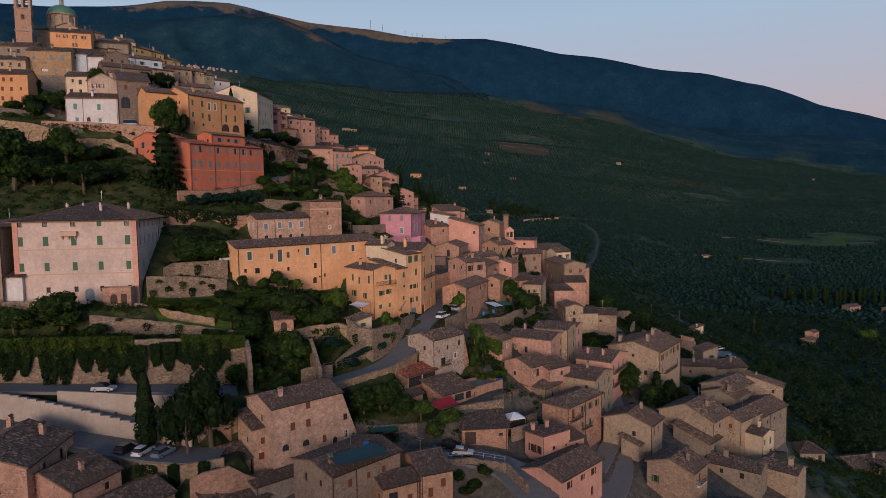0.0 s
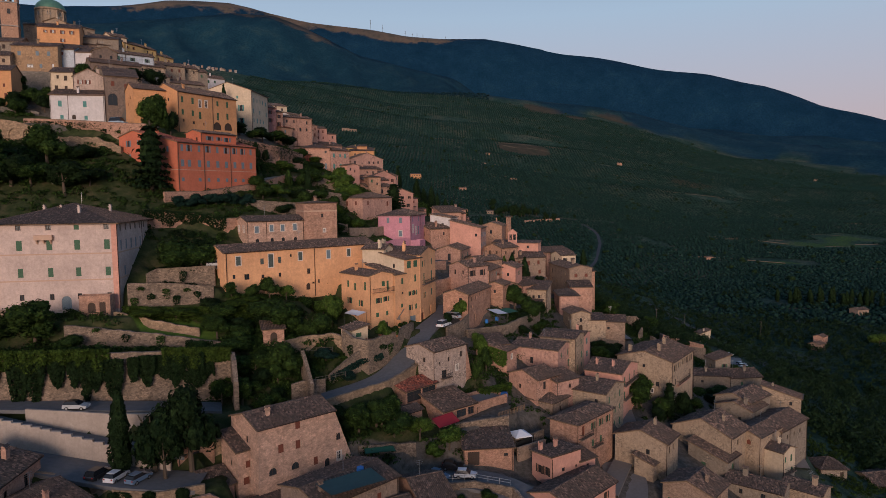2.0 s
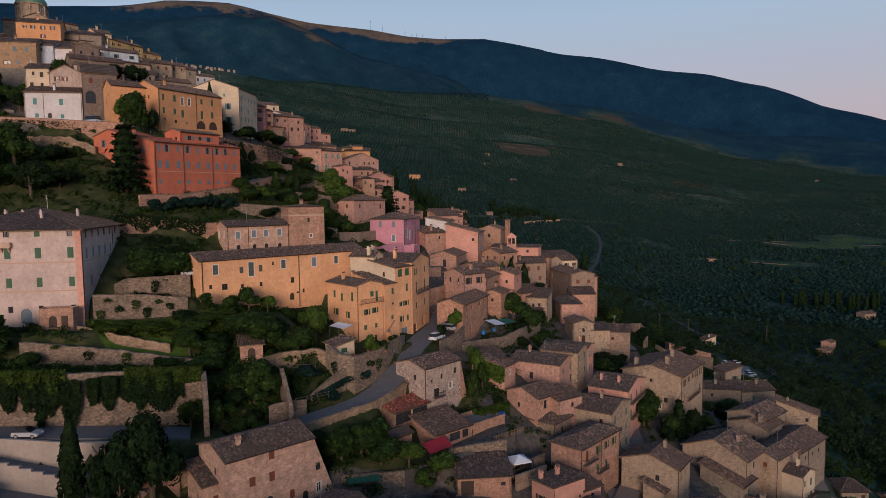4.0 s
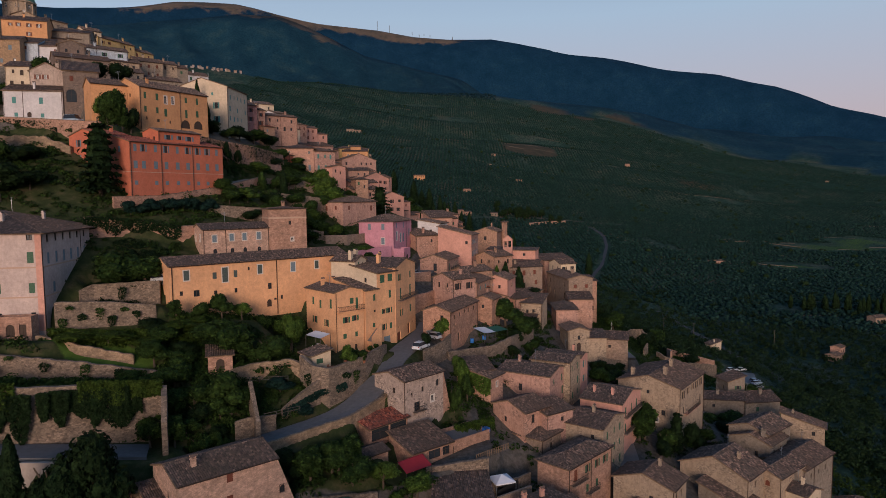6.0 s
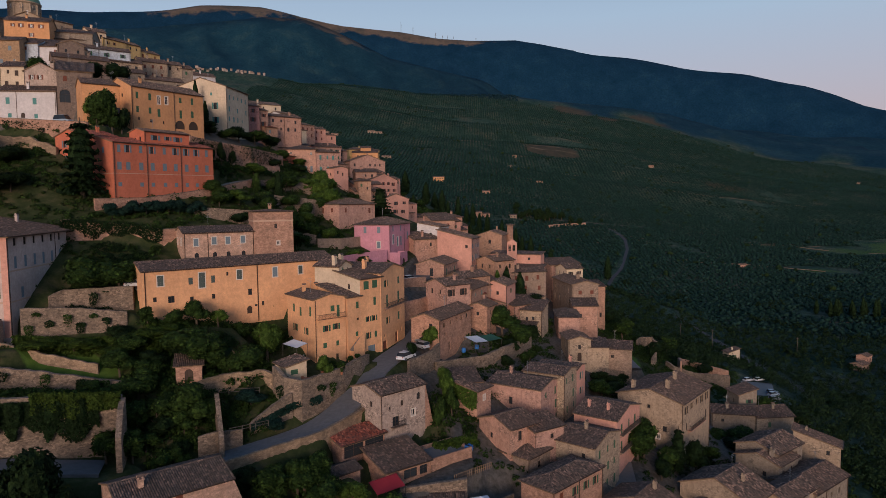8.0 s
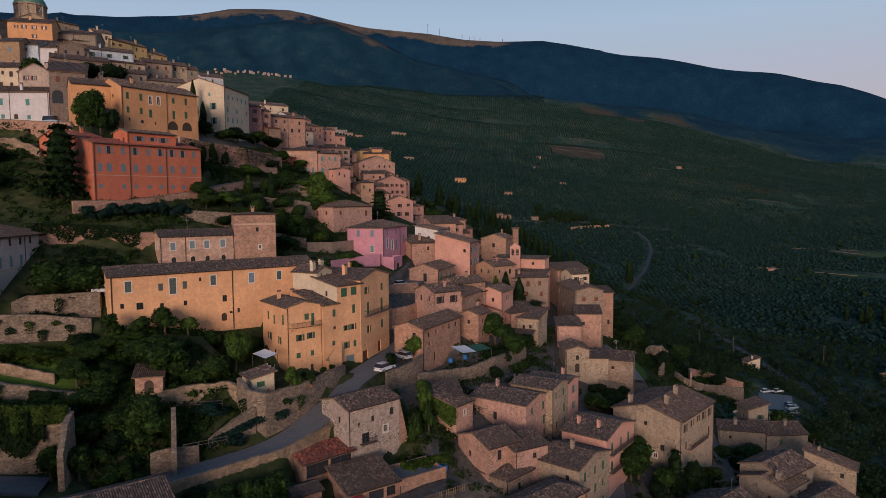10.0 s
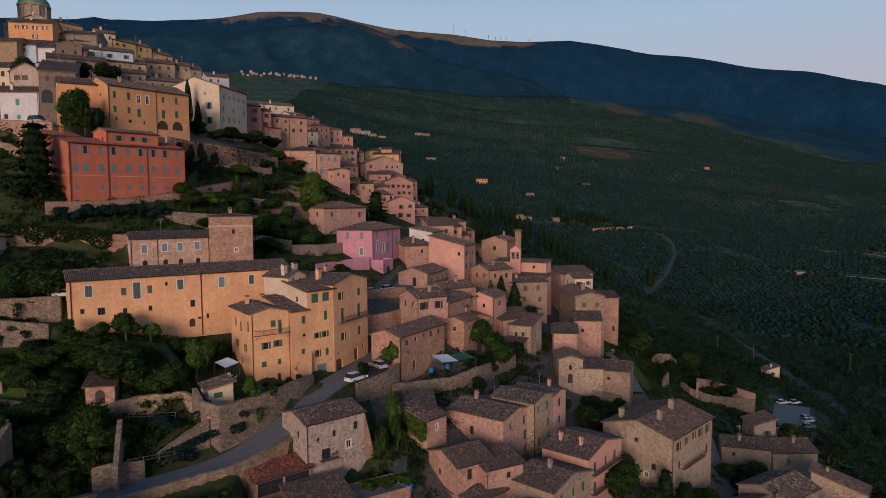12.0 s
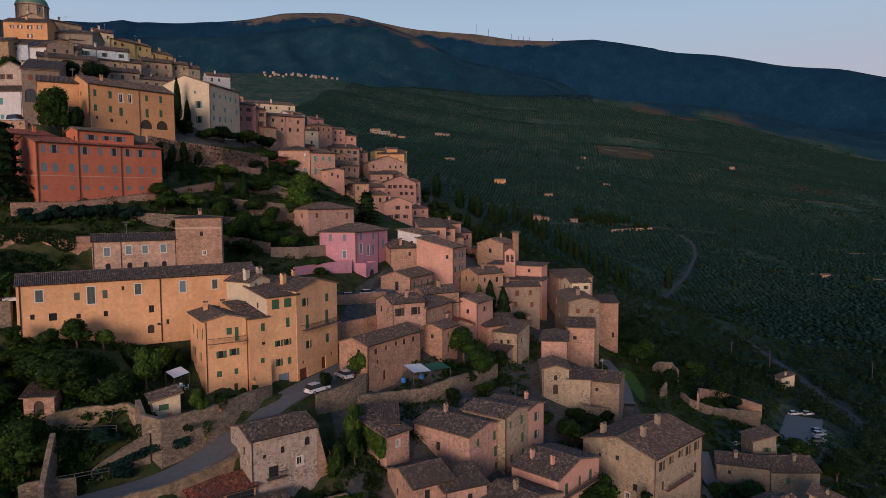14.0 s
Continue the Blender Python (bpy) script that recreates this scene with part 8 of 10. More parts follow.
tree("low fig bush under the wall", -70.6, 130.0, 4.4, 3.4, "broad", LEAF, 1)
tree("dark layered fir in front of the red house", -76.1, 182.6, 18.6, 6.4, "conifer", LEAF_DARK, 0)
for k, (x, y, h, r_, v) in enumerate(((-108, 167, 16, 7, 0), (-105.4, 171, 11, 6.2, 1), (-102, 181, 11.5, 6, 2), (-92.9, 172, 9.5, 6.2, 3), (-101.5, 172.5, 7, 5.6, 4), (-89.7, 177.6, 4.8, 4.2, 5), (-116, 175, 12, 7, 3), (-97, 186, 6, 5, 1))):
    tree("dark green tree on the slope below the white house", x, y, h, r_, "broad", LEAF_DARK if k % 2 else LEAF, v)
for x, y, h, r_, v, m in ((-10.4, 132.6, 5.4, 3.0, 0, LEAF), (-14.4, 132.4, 5.2, 3.2, 1, LEAF), (-12.0, 129.6, 5.4, 3.2, 4, LEAF),
                       (41, 182, 4.2, 3.4, 1, LEAF), (44, 190, 4.6, 3.8, 2, LEAF), (47, 197, 3.8, 3.2, 3, LEAF_DARK), (52, 190, 4.8, 3.6, 0, LEAF), (49, 183, 4.0, 3.2, 5, LEAF), (38, 190, 3.4, 2.6, 4, LEAF)):
    tree("leafy garden tree between the walls", x, y, h, r_, "broad", m, v)
tree("wide green tree among the upper houses", -109.5, 243, 9.5, 5.6, "broad", LEAF_DARK, 1, 138.6)
tree("wide green tree among the upper houses", -103.5, 249, 8.0, 5.0, "broad", LEAF_DARK, 4, 138.6)
tree("wide green tree among the upper houses", -119.5, 235, 6.5, 4.4, "broad", LEAF, 2, 139.0)
tree("leafy tree in front of the orange gallery", -87.0, 211.0, 12.6, 4.0, "broad", LEAF, 5, 119.5)
tree("leafy tree in front of the orange gallery", -83.6, 214.6, 10.0, 2.6, "broad", LEAF_DARK, 1, 119.5)
tree("broad bright tree above the cream villa", -33.0, 240.0, 10.5, 6.6, "broad", LEAF_BRIGHT, 3, 95.0)
tree("slim dark cypress before the cream gable", -81.4, 259.5, 14.4, 1.3, "cypress", LEAF_DARK, 1)
tree("slim dark cypress before the cream gable", -78.8, 261.0, 9.0, 1.1, "cypress", LEAF_DARK, 2)
tree("leafy climbing tree against the orange house", -90.0, 212.6, 8.2, 3.2, "broad", LEAF_BRIGHT, 2)
for x, y, h, r_, v in ((-73.1, 250, 5.0, 4.4, 0), (-70.8, 258, 5.2, 4.6, 1), (-69.7, 268, 6.0, 5.4, 2), (-68, 280, 6.2, 5.8, 3), (-66, 290, 5.5, 5.0, 4)):
    tree("green tree above the retaining wall", x, y, h, r_, "broad", LEAF if v % 2 else LEAF_DARK, v)
for x, y, h, r_, v, m in ((-33.8, 147.6, 7.2, 5.4, 0, LEAF), (-28.4, 149.4, 7.0, 4.6, 1, LEAF), (-38.5, 148.6, 5.6, 4.6, 5, LEAF), (-31.2, 136.4, 7.6, 4.6, 2, LEAF), (-36.6, 134.6, 5.4, 3.6, 3, LEAF), (-25.2, 154.6, 7.6, 3.0, 4, LEAF_BRIGHT),
                       (-44.5, 149.5, 3.2, 4.6, 0, LEAF_IVY), (-41.5, 151.8, 3.0, 3.6, 2, LEAF_IVY), (-55.0, 143.0, 3.2, 5.4, 3, LEAF_IVY), (-60.6, 142.4, 2.8, 4.0, 5, LEAF_IVY), (-49.0, 145.0, 3.0, 4.4, 1, LEAF_IVY), (-42.0, 141.8, 4.0, 3.2, 4, LEAF),
                       (-24.6, 143.4, 3.0, 3.0, 2, LEAF_OLIVE), (-19.6, 140.6, 2.4, 2.4, 0, LEAF_OLIVE), (-47.5, 136.0, 3.6, 3.4, 2, LEAF), (-53.0, 133.0, 2.6, 3.2, 1, LEAF)):
    tree("dense green shrub on the garden terraces", x, y, h, r_, "broad", m, v, name="shrub", category="shrub", group="shrubs of the gardens")
for k, (x, y, h, r_) in enumerate(((-39.5, 133.4, 5.0, 3.2), (-36.0, 133.2, 4.6, 3.0), (-32.4, 134.8, 4.6, 2.8), (-36.4, 130.2, 3.6, 2.6), (-32.0, 131.4, 3.4, 2.0), (-41.5, 138.0, 5.0, 3.4), (-36.6, 138.0, 3.2, 2.6), (-32.6, 139.0, 3.6, 2.6), (-46.0, 141.0, 5.0, 3.4),
                                   (-43.5, 135.4, 5.0, 3.4), (-50.0, 148.0, 4.6, 3.6), (-46.5, 145.5, 4.4, 3.2), (-33.6, 147.8, 4.0, 3.0), (-38.4, 147.8, 4.4, 3.2), (-30.0, 148.6, 3.4, 2.6), (-41.0, 129.6, 4.4, 3.0), (-42.5, 144.0, 3.6, 2.8))):
    tree("dark dense shrubby tree in the hanging gardens", x, y, h, r_, "broad", (LEAF, LEAF_DARK, LEAF)[k % 3], k, name="shrub", category="shrub", group="shrubs of the gardens")
tree("young leafy tree beside the stone house", 3.6, 176.6, 7.4, 2.8, "broad", LEAF_BRIGHT, 1, 68.6)
tree("wide green tree in the alley garden", 20.8, 200.6, 8.2, 5.2, "broad", LEAF, 2)
tree("wide green tree in the alley garden", 16.8, 203.0, 6.4, 3.8, "broad", LEAF, 0)
tree(CY + " between the houses", 23.4, 233.0, 10.5, 1.6, "cypress", LEAF_DARK, 0)
tree(CY + " between the houses", 27.2, 229.6, 11.5, 1.9, "cypress", LEAF_DARK, 1)
tree("dark green tree between the houses", 30.6, 226.5, 8.4, 4.0, "broad", LEAF_DARK, 3)
tree("bright climbing plant on a house corner", 20.6, 232.0, 8.4, 1.2, "cypress", LEAF_BRIGHT, 2)
for x, y, h, r_, v in ((8.4, 158.4, 7.6, 2.0, 0), (6.8, 153.4, 8.4, 1.7, 1), (9.4, 156.0, 6.0, 1.6, 2), (12.6, 159.6, 3.4, 1.6, 3), (7.4, 162.4, 6.0, 2.0, 4)):
    tree("tall green ivy-grown tree beside the grey-pink house", x, y, h, r_, "broad", LEAF_BRIGHT if v in (0, 4) else LEAF, v)
for x, y, h, r_, v, m in ((-16, 126.9, 6.2, 3.6, 0, LEAF), (-9.6, 128.4, 6.0, 3.8, 1, LEAF), (-19.2, 126.6, 5.8, 3.2, 2, LEAF_DARK), (-4.8, 129.8, 4.8, 3.0, 3, LEAF_BRIGHT), (-13, 129.4, 5.6, 3.4, 4, LEAF), (0.6, 129.0, 4.4, 2.6, 5, LEAF_BRIGHT), (-2.2, 127.8, 3.8, 2.0, 2, LEAF_BRIGHT)):
    tree("leafy orchard tree below the road", x, y, h, r_, "broad", m, v)
for x, y, h, r_, v, k, m in ((46.6, 166.6, 7.4, 4.2, 0, "broad", LEAF), (55.4, 168.6, 10.0, 2.8, 1, "conifer", LEAF_DARK), (60.0, 170.5, 5.4, 2.8, 2, "broad", LEAF), (64.6, 176.8, 4.8, 3.0, 3, "broad", LEAF), (50.5, 163.0, 4.4, 2.4, 4, "broad", LEAF_DARK), (79.2, 197.4, 4.2, 4.0, 5, "broad", LEAF), (84.8, 195.6, 4.6, 3.6, 0, "broad", LEAF), (72.5, 196.0, 4.0, 3.0, 1, "broad", LEAF), (76.0, 190.5, 3.6, 3.6, 2, "broad", LEAF_DARK)):
    tree("garden tree among the lower houses", x, y, h, r_, k, m, v)
for k, (x, y, h, r_, m) in enumerate(((48.4, 168.8, 8.6, 3.9, LEAF), (52.4, 167.8, 6.2, 3.0, LEAF), (59.6, 169.4, 8.2, 2.6, LEAF_DARK), (45.0, 198.0, 3.6, 2.8, LEAF_DARK), (48.4, 197.4, 3.2, 2.8, LEAF), (46.4, 193.0, 3.8, 3.0, LEAF_DARK), (42.2, 191.0, 3.2, 2.4, LEAF),
                                      (51.0, 203.6, 3.0, 2.4, LEAF_DARK), (22.4, 191.2, 4.2, 2.8, LEAF_DARK), (26.8, 191.4, 3.6, 2.4, LEAF), (20.8, 182.0, 3.4, 2.2, LEAF_DARK))):
    tree("dense green tree at the foot of the old walls", x, y, h, r_, "broad", m, k)
tree("dark spreading pine behind the pink house", -18.7, 262, 11.5, 5.4, "conifer", LEAF_DARK, 1)
tree("round-crowned leafy tree on the slope", -37.5, 258, 8.4, 5.0, "broad", LEAF_BRIGHT, 2)
for k, (x, y, h, r_) in enumerate(((-51, 228.8, 6.0, 1.3), (-48.9, 236, 6.4, 2.4), (-50.9, 213.6, 4.4, 4.2), (-45.7, 219.6, 5.0, 4.4), (-53.7, 206.6, 4.4, 3.6), (-41.3, 229.4, 5.2, 3.6), (-53.4, 286, 3.6, 4.0), (-55.9, 259, 4.2, 3.8), (-55.7, 209, 5.0, 4.0),
                                   (-46.3, 243, 5.6, 5.2), (-55.9, 241, 4.4, 5.0), (-30.6, 242, 4.0, 4.4), (-36, 238, 5.4, 4.6), (-40, 212, 4.4, 4.0), (-35, 222, 5.0, 4.4), (-46, 203, 4.0, 3.6), (-33, 205, 4.4, 4.0), (-28, 250, 4.6, 3.6), (-42, 252, 5.0, 4.4), (-50, 272, 4.6, 4.4), (-57, 275, 4.6, 4.2), (-36, 230, 5.6, 3.6))):
    tree("green tree in the hillside gardens", x, y, h, r_, "cypress" if r_ < 1.5 else "broad", (LEAF, LEAF, LEAF_BRIGHT, LEAF_DARK)[k % 4], k)
for k, (x, y, h, r_) in enumerate(((-40.2, 206.6, 7.0, 3.4), (-37.6, 209.6, 8.4, 3.8), (-36.4, 214.6, 7.6, 3.6), (-33.8, 211.8, 6.0, 3.2), (-31.6, 216.4, 5.2, 3.0), (-27.6, 220.0, 4.4, 2.6), (-43.2, 214.0, 6.6, 3.2), (-47.4, 222.4, 5.4, 2.8), (-44.0, 208.6, 5.0, 2.6))):
    tree("full green tree in the garden above the tower house", x, y, h, r_, "broad", LEAF_BRIGHT if k == 5 else LEAF, k)
tree("tall dark cypress in the hillside garden", -45.1, 231.3, 9.6, 1.3, "cypress", LEAF_DARK, 0)
tree("round bright green tree beside the lane", -37.6, 252.4, 9.4, 5.0, "broad", LEAF_BRIGHT, 1)
for k, (x, y, h) in enumerate(((-66.6, 224.0, 7.0), (-65.0, 226.4, 8.6), (-63.0, 229.8, 7.6), (-61.2, 233.6, 6.0), (-63.6, 222.4, 4.6))):
    tree("narrow dark shrub grown up the retaining wall", x + 1.6, y - 0.6, h, 1.5, "broad", LEAF_DARK, k, name="shrub", category="shrub", group="shrubs of the gardens")
for k, (x, y, h, r_) in enumerate(((-46.4, 151.6, 3.6, 2.0), (-43.0, 154.4, 4.4, 2.2), (-39.4, 157.0, 5.2, 2.8), (-36.2, 159.4, 4.0, 2.2), (-32.6, 161.6, 4.4, 2.4), (-28.8, 163.8, 5.4, 2.8), (-26.2, 166.2, 4.0, 2.0))):
    tree("leafy shrub against the foot of the ochre building", x, y, h, r_, "broad", LEAF_BRIGHT if k in (3, 5) else LEAF, k, name="shrub", category="shrub", group="shrubs of the gardens")
for k, (x, y, h, r_) in enumerate(((-37.4, 127.8, 5.0, 3.0), (-34.2, 129.0, 4.6, 2.6), (-31.4, 130.2, 3.2, 2.0), (-40.6, 126.6, 4.6, 2.8))):
    tree("overgrown tree beside the kitchen garden", x, y, h, r_, "broad", LEAF, k)
tree("full green tree in the alley garden", 24.4, 196.6, 7.2, 4.2, "broad", LEAF, 4)
tree("full green tree in the alley garden", 27.6, 203.4, 6.0, 3.4, "broad", LEAF_DARK, 3)
for k, (x, y, h, r_) in enumerate(((2.4, 117.0, 2.4, 1.8), (4.8, 116.6, 2.8, 2.0), (7.2, 117.0, 2.2, 1.7), (3.6, 114.8, 2.0, 1.6))):
    tree("low dark shrub in the garden below the yard", x, y, h, r_, "broad", LEAF, k, name="shrub", category="shrub", group="shrubs of the gardens")
for k in range(9):
    f = k / 8
    tree(OLV + " below the red house", -68 + 13 * f, 179.8 + 17 * f, 3.8, 2.4, "broad", LEAF_OLIVE, k, group="olive row below the red house")
ridge_ = random.Random(31)
for k, (x, y) in enumerate(((-25, 394), (-21, 388), (-18, 380), (-14, 386), (-11, 376), (-8, 384), (-19, 370), (-3, 392), (2, 398), (7, 403), (-14, 366), (-5, 374), (12, 396), (-27, 402), (-16, 398), (0, 382), (-9, 360), (4, 372))):
    if k % 5 == 2:
        tree("dark cypress on the slope below the ridge houses", x, y, ridge_.uniform(9, 13), 1.7, "cypress", LEAF_DARK, k)
    else:
        tree("green tree on the slope below the ridge houses", x, y, ridge_.uniform(5, 8), ridge_.uniform(3, 4.6), "broad", (LEAF, LEAF_DARK)[k % 2], k)
tree("bushy growth at the foot of the orange gallery", -87.6, 210.0, 6.6, 3.6, "broad", LEAF, 3, 119.6, name="shrub", category="shrub", group="shrubs of the gardens")
tree("bushy growth at the foot of the orange gallery", -84.8, 211.8, 8.6, 3.0, "broad", LEAF, 0, 119.6, name="shrub", category="shrub", group="shrubs of the gardens")
tree("low clipped shrub by the pink house", -19.9, 215.6, 3.0, 3.4, "broad", LEAF_BRIGHT, 1, name="shrub", category="shrub", group="shrubs of the gardens")
tree("low clipped shrub by the pink house", -16.5, 213.8, 2.4, 2.4, "broad", LEAF, 2, name="shrub", category="shrub", group="shrubs of the gardens")
tree("clipped bay column on the roadside garden", -13.0, 149.4, 4.6, 1.7, "broad", LEAF_BRIGHT, 2, 69.0, name="shrub", category="shrub", group="shrubs of the gardens")
for k, (x, y, z_, r_) in enumerate(((-10.9, 152.6, 69.6, 1.4), (-11.2, 155.8, 69.8, 0.9), (-9.8, 157.6, 69.9, 1.0), (-12.8, 154.8, 69.8, 1.0), (-9.3, 160.4, 70.0, 0.8), (-14.6, 152.4, 69.5, 1.1))):
    tree("small rounded shrub in the roadside garden", x, y, r_ * 1.6, r_, "broad", LEAF, k, z_, name="shrub", category="shrub", group="shrubs of the gardens")
tree("round clipped tree on the square", 0.6, 167.0, 3.8, 1.5, "broad", LEAF_DARK, 4, 68.4)
for x, y, h, r_, v in ((69.9, 281, 8, 4.6, 0), (72.0, 252, 7.4, 3.6, 1), (66, 268, 6, 4, 2), (78, 268, 6, 4.4, 3), (85, 280, 7, 5, 4), (64, 290, 7, 4.4, 5), (92, 262, 4.6, 3.6, 1), (104, 240, 5, 4, 2), (110, 232, 6, 4.4, 3), (95, 236, 4, 3, 0)):
    tree("dark tree on the outer slope", x, y, h, r_, "broad", LEAF_DARK if v % 2 else LEAF, v)


# ivy and creepers on the walls: uncountable leaves
def creeper(label, pts, top, low, n, spread, mat, seed, name="ivy", size=0.26, taper=0.0):
    """Leaves hanging along a line of points (x, y, z), from top metres above to low metres below."""
    rr = np.random.RandomState(seed)
    arr = np.array(pts, float)
    seg = np.linalg.norm(np.diff(arr[:, :2], axis=0), axis=1)
    pos = np.r_[0, np.cumsum(seg)]
    s = rr.uniform(0, pos[-1], n)
    p = np.stack([np.interp(s, pos, arr[:, i]) for i in range(3)], 1)
    depth = (0.45 + 0.55 * np.abs(np.sin(s * 0.55 + seed)) * np.abs(np.sin(s * 0.23 + 2 * seed))) * low
    depth = depth * (1 - taper * (2 * s / pos[-1] - 1) ** 2)
    f = rr.uniform(0, 1, n) ** 1.3
    p[:, 2] += top - f * (top + depth)
    d = np.stack([np.interp(s, (pos[:-1] + pos[1:]) / 2, np.diff(arr[:, i]) / seg) if len(seg) > 1 else np.full(n, (arr[1, i] - arr[0, i]) / seg[0]) for i in range(2)], 1)
    side = np.stack([d[:, 1], -d[:, 0]], 1)
    bulge = spread * (0.45 + 0.55 * np.sin(s * 1.1 + seed) ** 2)
    p[:, :2] += side * (rr.uniform(0.1, 1, (n, 1)) * bulge[:, None])
    nrm = np.concatenate([side, np.full((n, 1), 0.6)], 1) + rr.normal(size=(n, 3)) * 0.45
    nrm /= np.linalg.norm(nrm, axis=1)[:, None]
    tagged(new(name, quads_mesh(name, leaf_faces(p, nrm, size, rr), mat)), label, "ivy", kind="stuff")


creeper("thick green ivy draped over the top of the tall wall", ((-112, 120.2, 73.6), (-83, 120.6, 73.5), (-70, 121.0, 73.6), (-58.5, 122.6, 73.3)), 0.8, 3.2, 12000, 1.6, LEAF_IVY, 1)
ivy_gap = random.Random(12)
x_ = -112.0
while x_ < -46:
    wide, hang = ivy_gap.uniform(1.8, 4.2), ivy_gap.uniform(6.5, 11.0)
    y_ = float(np.interp(x_ + wide / 2, (-83, -70, -57.3, -44), (120.2, 120.6, 122.3, 127.3)))
    creeper("dark ivy hanging in a long clump on the tall wall", ((x_, y_, 71.6), (x_ + wide / 2, y_ + 0.1, 71.8), (x_ + wide, y_ + 0.15, 71.6)), 0.6, hang, int(170 * wide * hang / 4), 0.9, LEAF_DARK if ivy_gap.random() < 0.7 else LEAF, 400 + int(-x_), taper=0.75, size=0.3)
    x_ += wide + ivy_gap.choice((-0.4, 0.1, 0.4, 1.4))
creeper("dark ivy over the bare end of the tall wall", ((-54, 123.6, 72.0), (-48, 126.0, 71.4), (-42.5, 128.4, 70.8)), 0.6, 5.5, 3600, 1.0, LEAF_DARK, 6)
creeper("thick green ivy on the corner of the tall wall", ((-50.5, 125.2, 72.8), (-45, 127.4, 72.2), (-39.8, 129.8, 71.6)), 0.9, 2.8, 3600, 1.5, LEAF_IVY, 5)
for k, (x0, x1, y, z) in enumerate(((-50.6, -47.0, 104.5, 56.0), (-45.0, -43.4, 104.1, 56.1), (-40.4, -38.6, 104.7, 56.3), (-62, -57.5, 106.0, 57.6))):
    creeper("dark rounded ivy clump on the car park wall", ((x0, y, z), ((x0 + x1) / 2, y, z + 0.3), (x1, y, z)), 0.4, 4.6, 1100, 0.7, LEAF_DARK, 70 + k)
creeper("hedge of green creeper along the lawn terrace", ((-66, 143.8, 77.2), (-57, 145.0, 76.6), (-49, 147.4, 76.4), (-42, 150.5, 76.2)), 1.0, 2.4, 5200, 2.4, LEAF_IVY, 9)
creeper("dark ivy hanging on the garden wall below the red house", ((-72, 167.0, 97.0), (-68.8, 169.4, 97.0), (-62, 174.2, 96.0), (-55.5, 177.8, 94.6)), 0.4, 3.6, 2200, 0.6, LEAF_DARK, 11)
creeper("dark ivy clumps on the tall retaining wall", ((-67.4, 221.6, 119), (-64.8, 229.2, 118.4), (-57.4, 242.6, 117.0), (-54.9, 264, 116.2)), 0.5, 6.0, 1300, 0.9, LEAF_DARK, 13)
creeper("ivy tufts on the pale retaining wall", ((-121.5, 208.1, 123.4), (-104.2, 202.6, 122.0), (-88, 199.4, 120.6)), 0.2, 4.0, 900, 0.6, LEAF_DARK, 15)
creeper("grass and weeds along the road wall", ((-23, 138.2, 64.2), (-17.6, 143.2, 66.2), (-13.2, 146.8, 66.6)), 0.4, 1.0, 900, 0.8, LEAF_OLIVE, 17)
creeper("green creeper over the terrace of the shed", ((6.5, 141.0, 60.3), (13.5, 146.0, 60.0)), 0.6, 0.6, 1600, 2.2, LEAF_IVY, 19)
creeper("climber on the low tiled wing", ((9.5, 160.4, 64.8), (14.2, 157.2, 64.0)), 0.5, 3.6, 1300, 0.8, LEAF_BRIGHT, 21)


for k, (x, y, z) in enumerate(((-63.4, 146.0, 81.2), (-61.6, 146.8, 79.6), (-58.8, 147.8, 80.6), (-57.0, 148.6, 79.0), (-55.0, 149.4, 80.4), (-53.2, 150.2, 79.6), (-64.6, 145.6, 79.0), (-57.6, 154.0, 83.6),
                               (-66.0, 132.8, 75.2), (-61.0, 133.8, 73.8), (-55.0, 135.2, 73.2), (-50.0, 136.6, 72.0), (-46.4, 137.4, 71.6), (-116.0, 205.6, 121.6), (-108.5, 203.4, 121.0), (-97.0, 200.6, 119.6),
                               (-92.5, 199.6, 119.0), (-13.0, 146.4, 68.4), (-11.8, 149.6, 68.0), (-19.6, 144.2, 68.8), (-28.6, 145.0, 69.6), (-25.6, 146.4, 69.8))):
    creeper("tuft of dark ivy and capers on the old wall", ((x - 0.7, y - 0.35, z), (x, y - 0.2, z + 0.3), (x + 0.7, y, z)), 0.35, 0.6 + 0.9 * (k % 4), 60 + 22 * (k % 4), 0.45, (LEAF, LEAF_DARK)[k % 2], 300 + k, taper=0.5 + 0.1 * (k % 5), size=0.2)


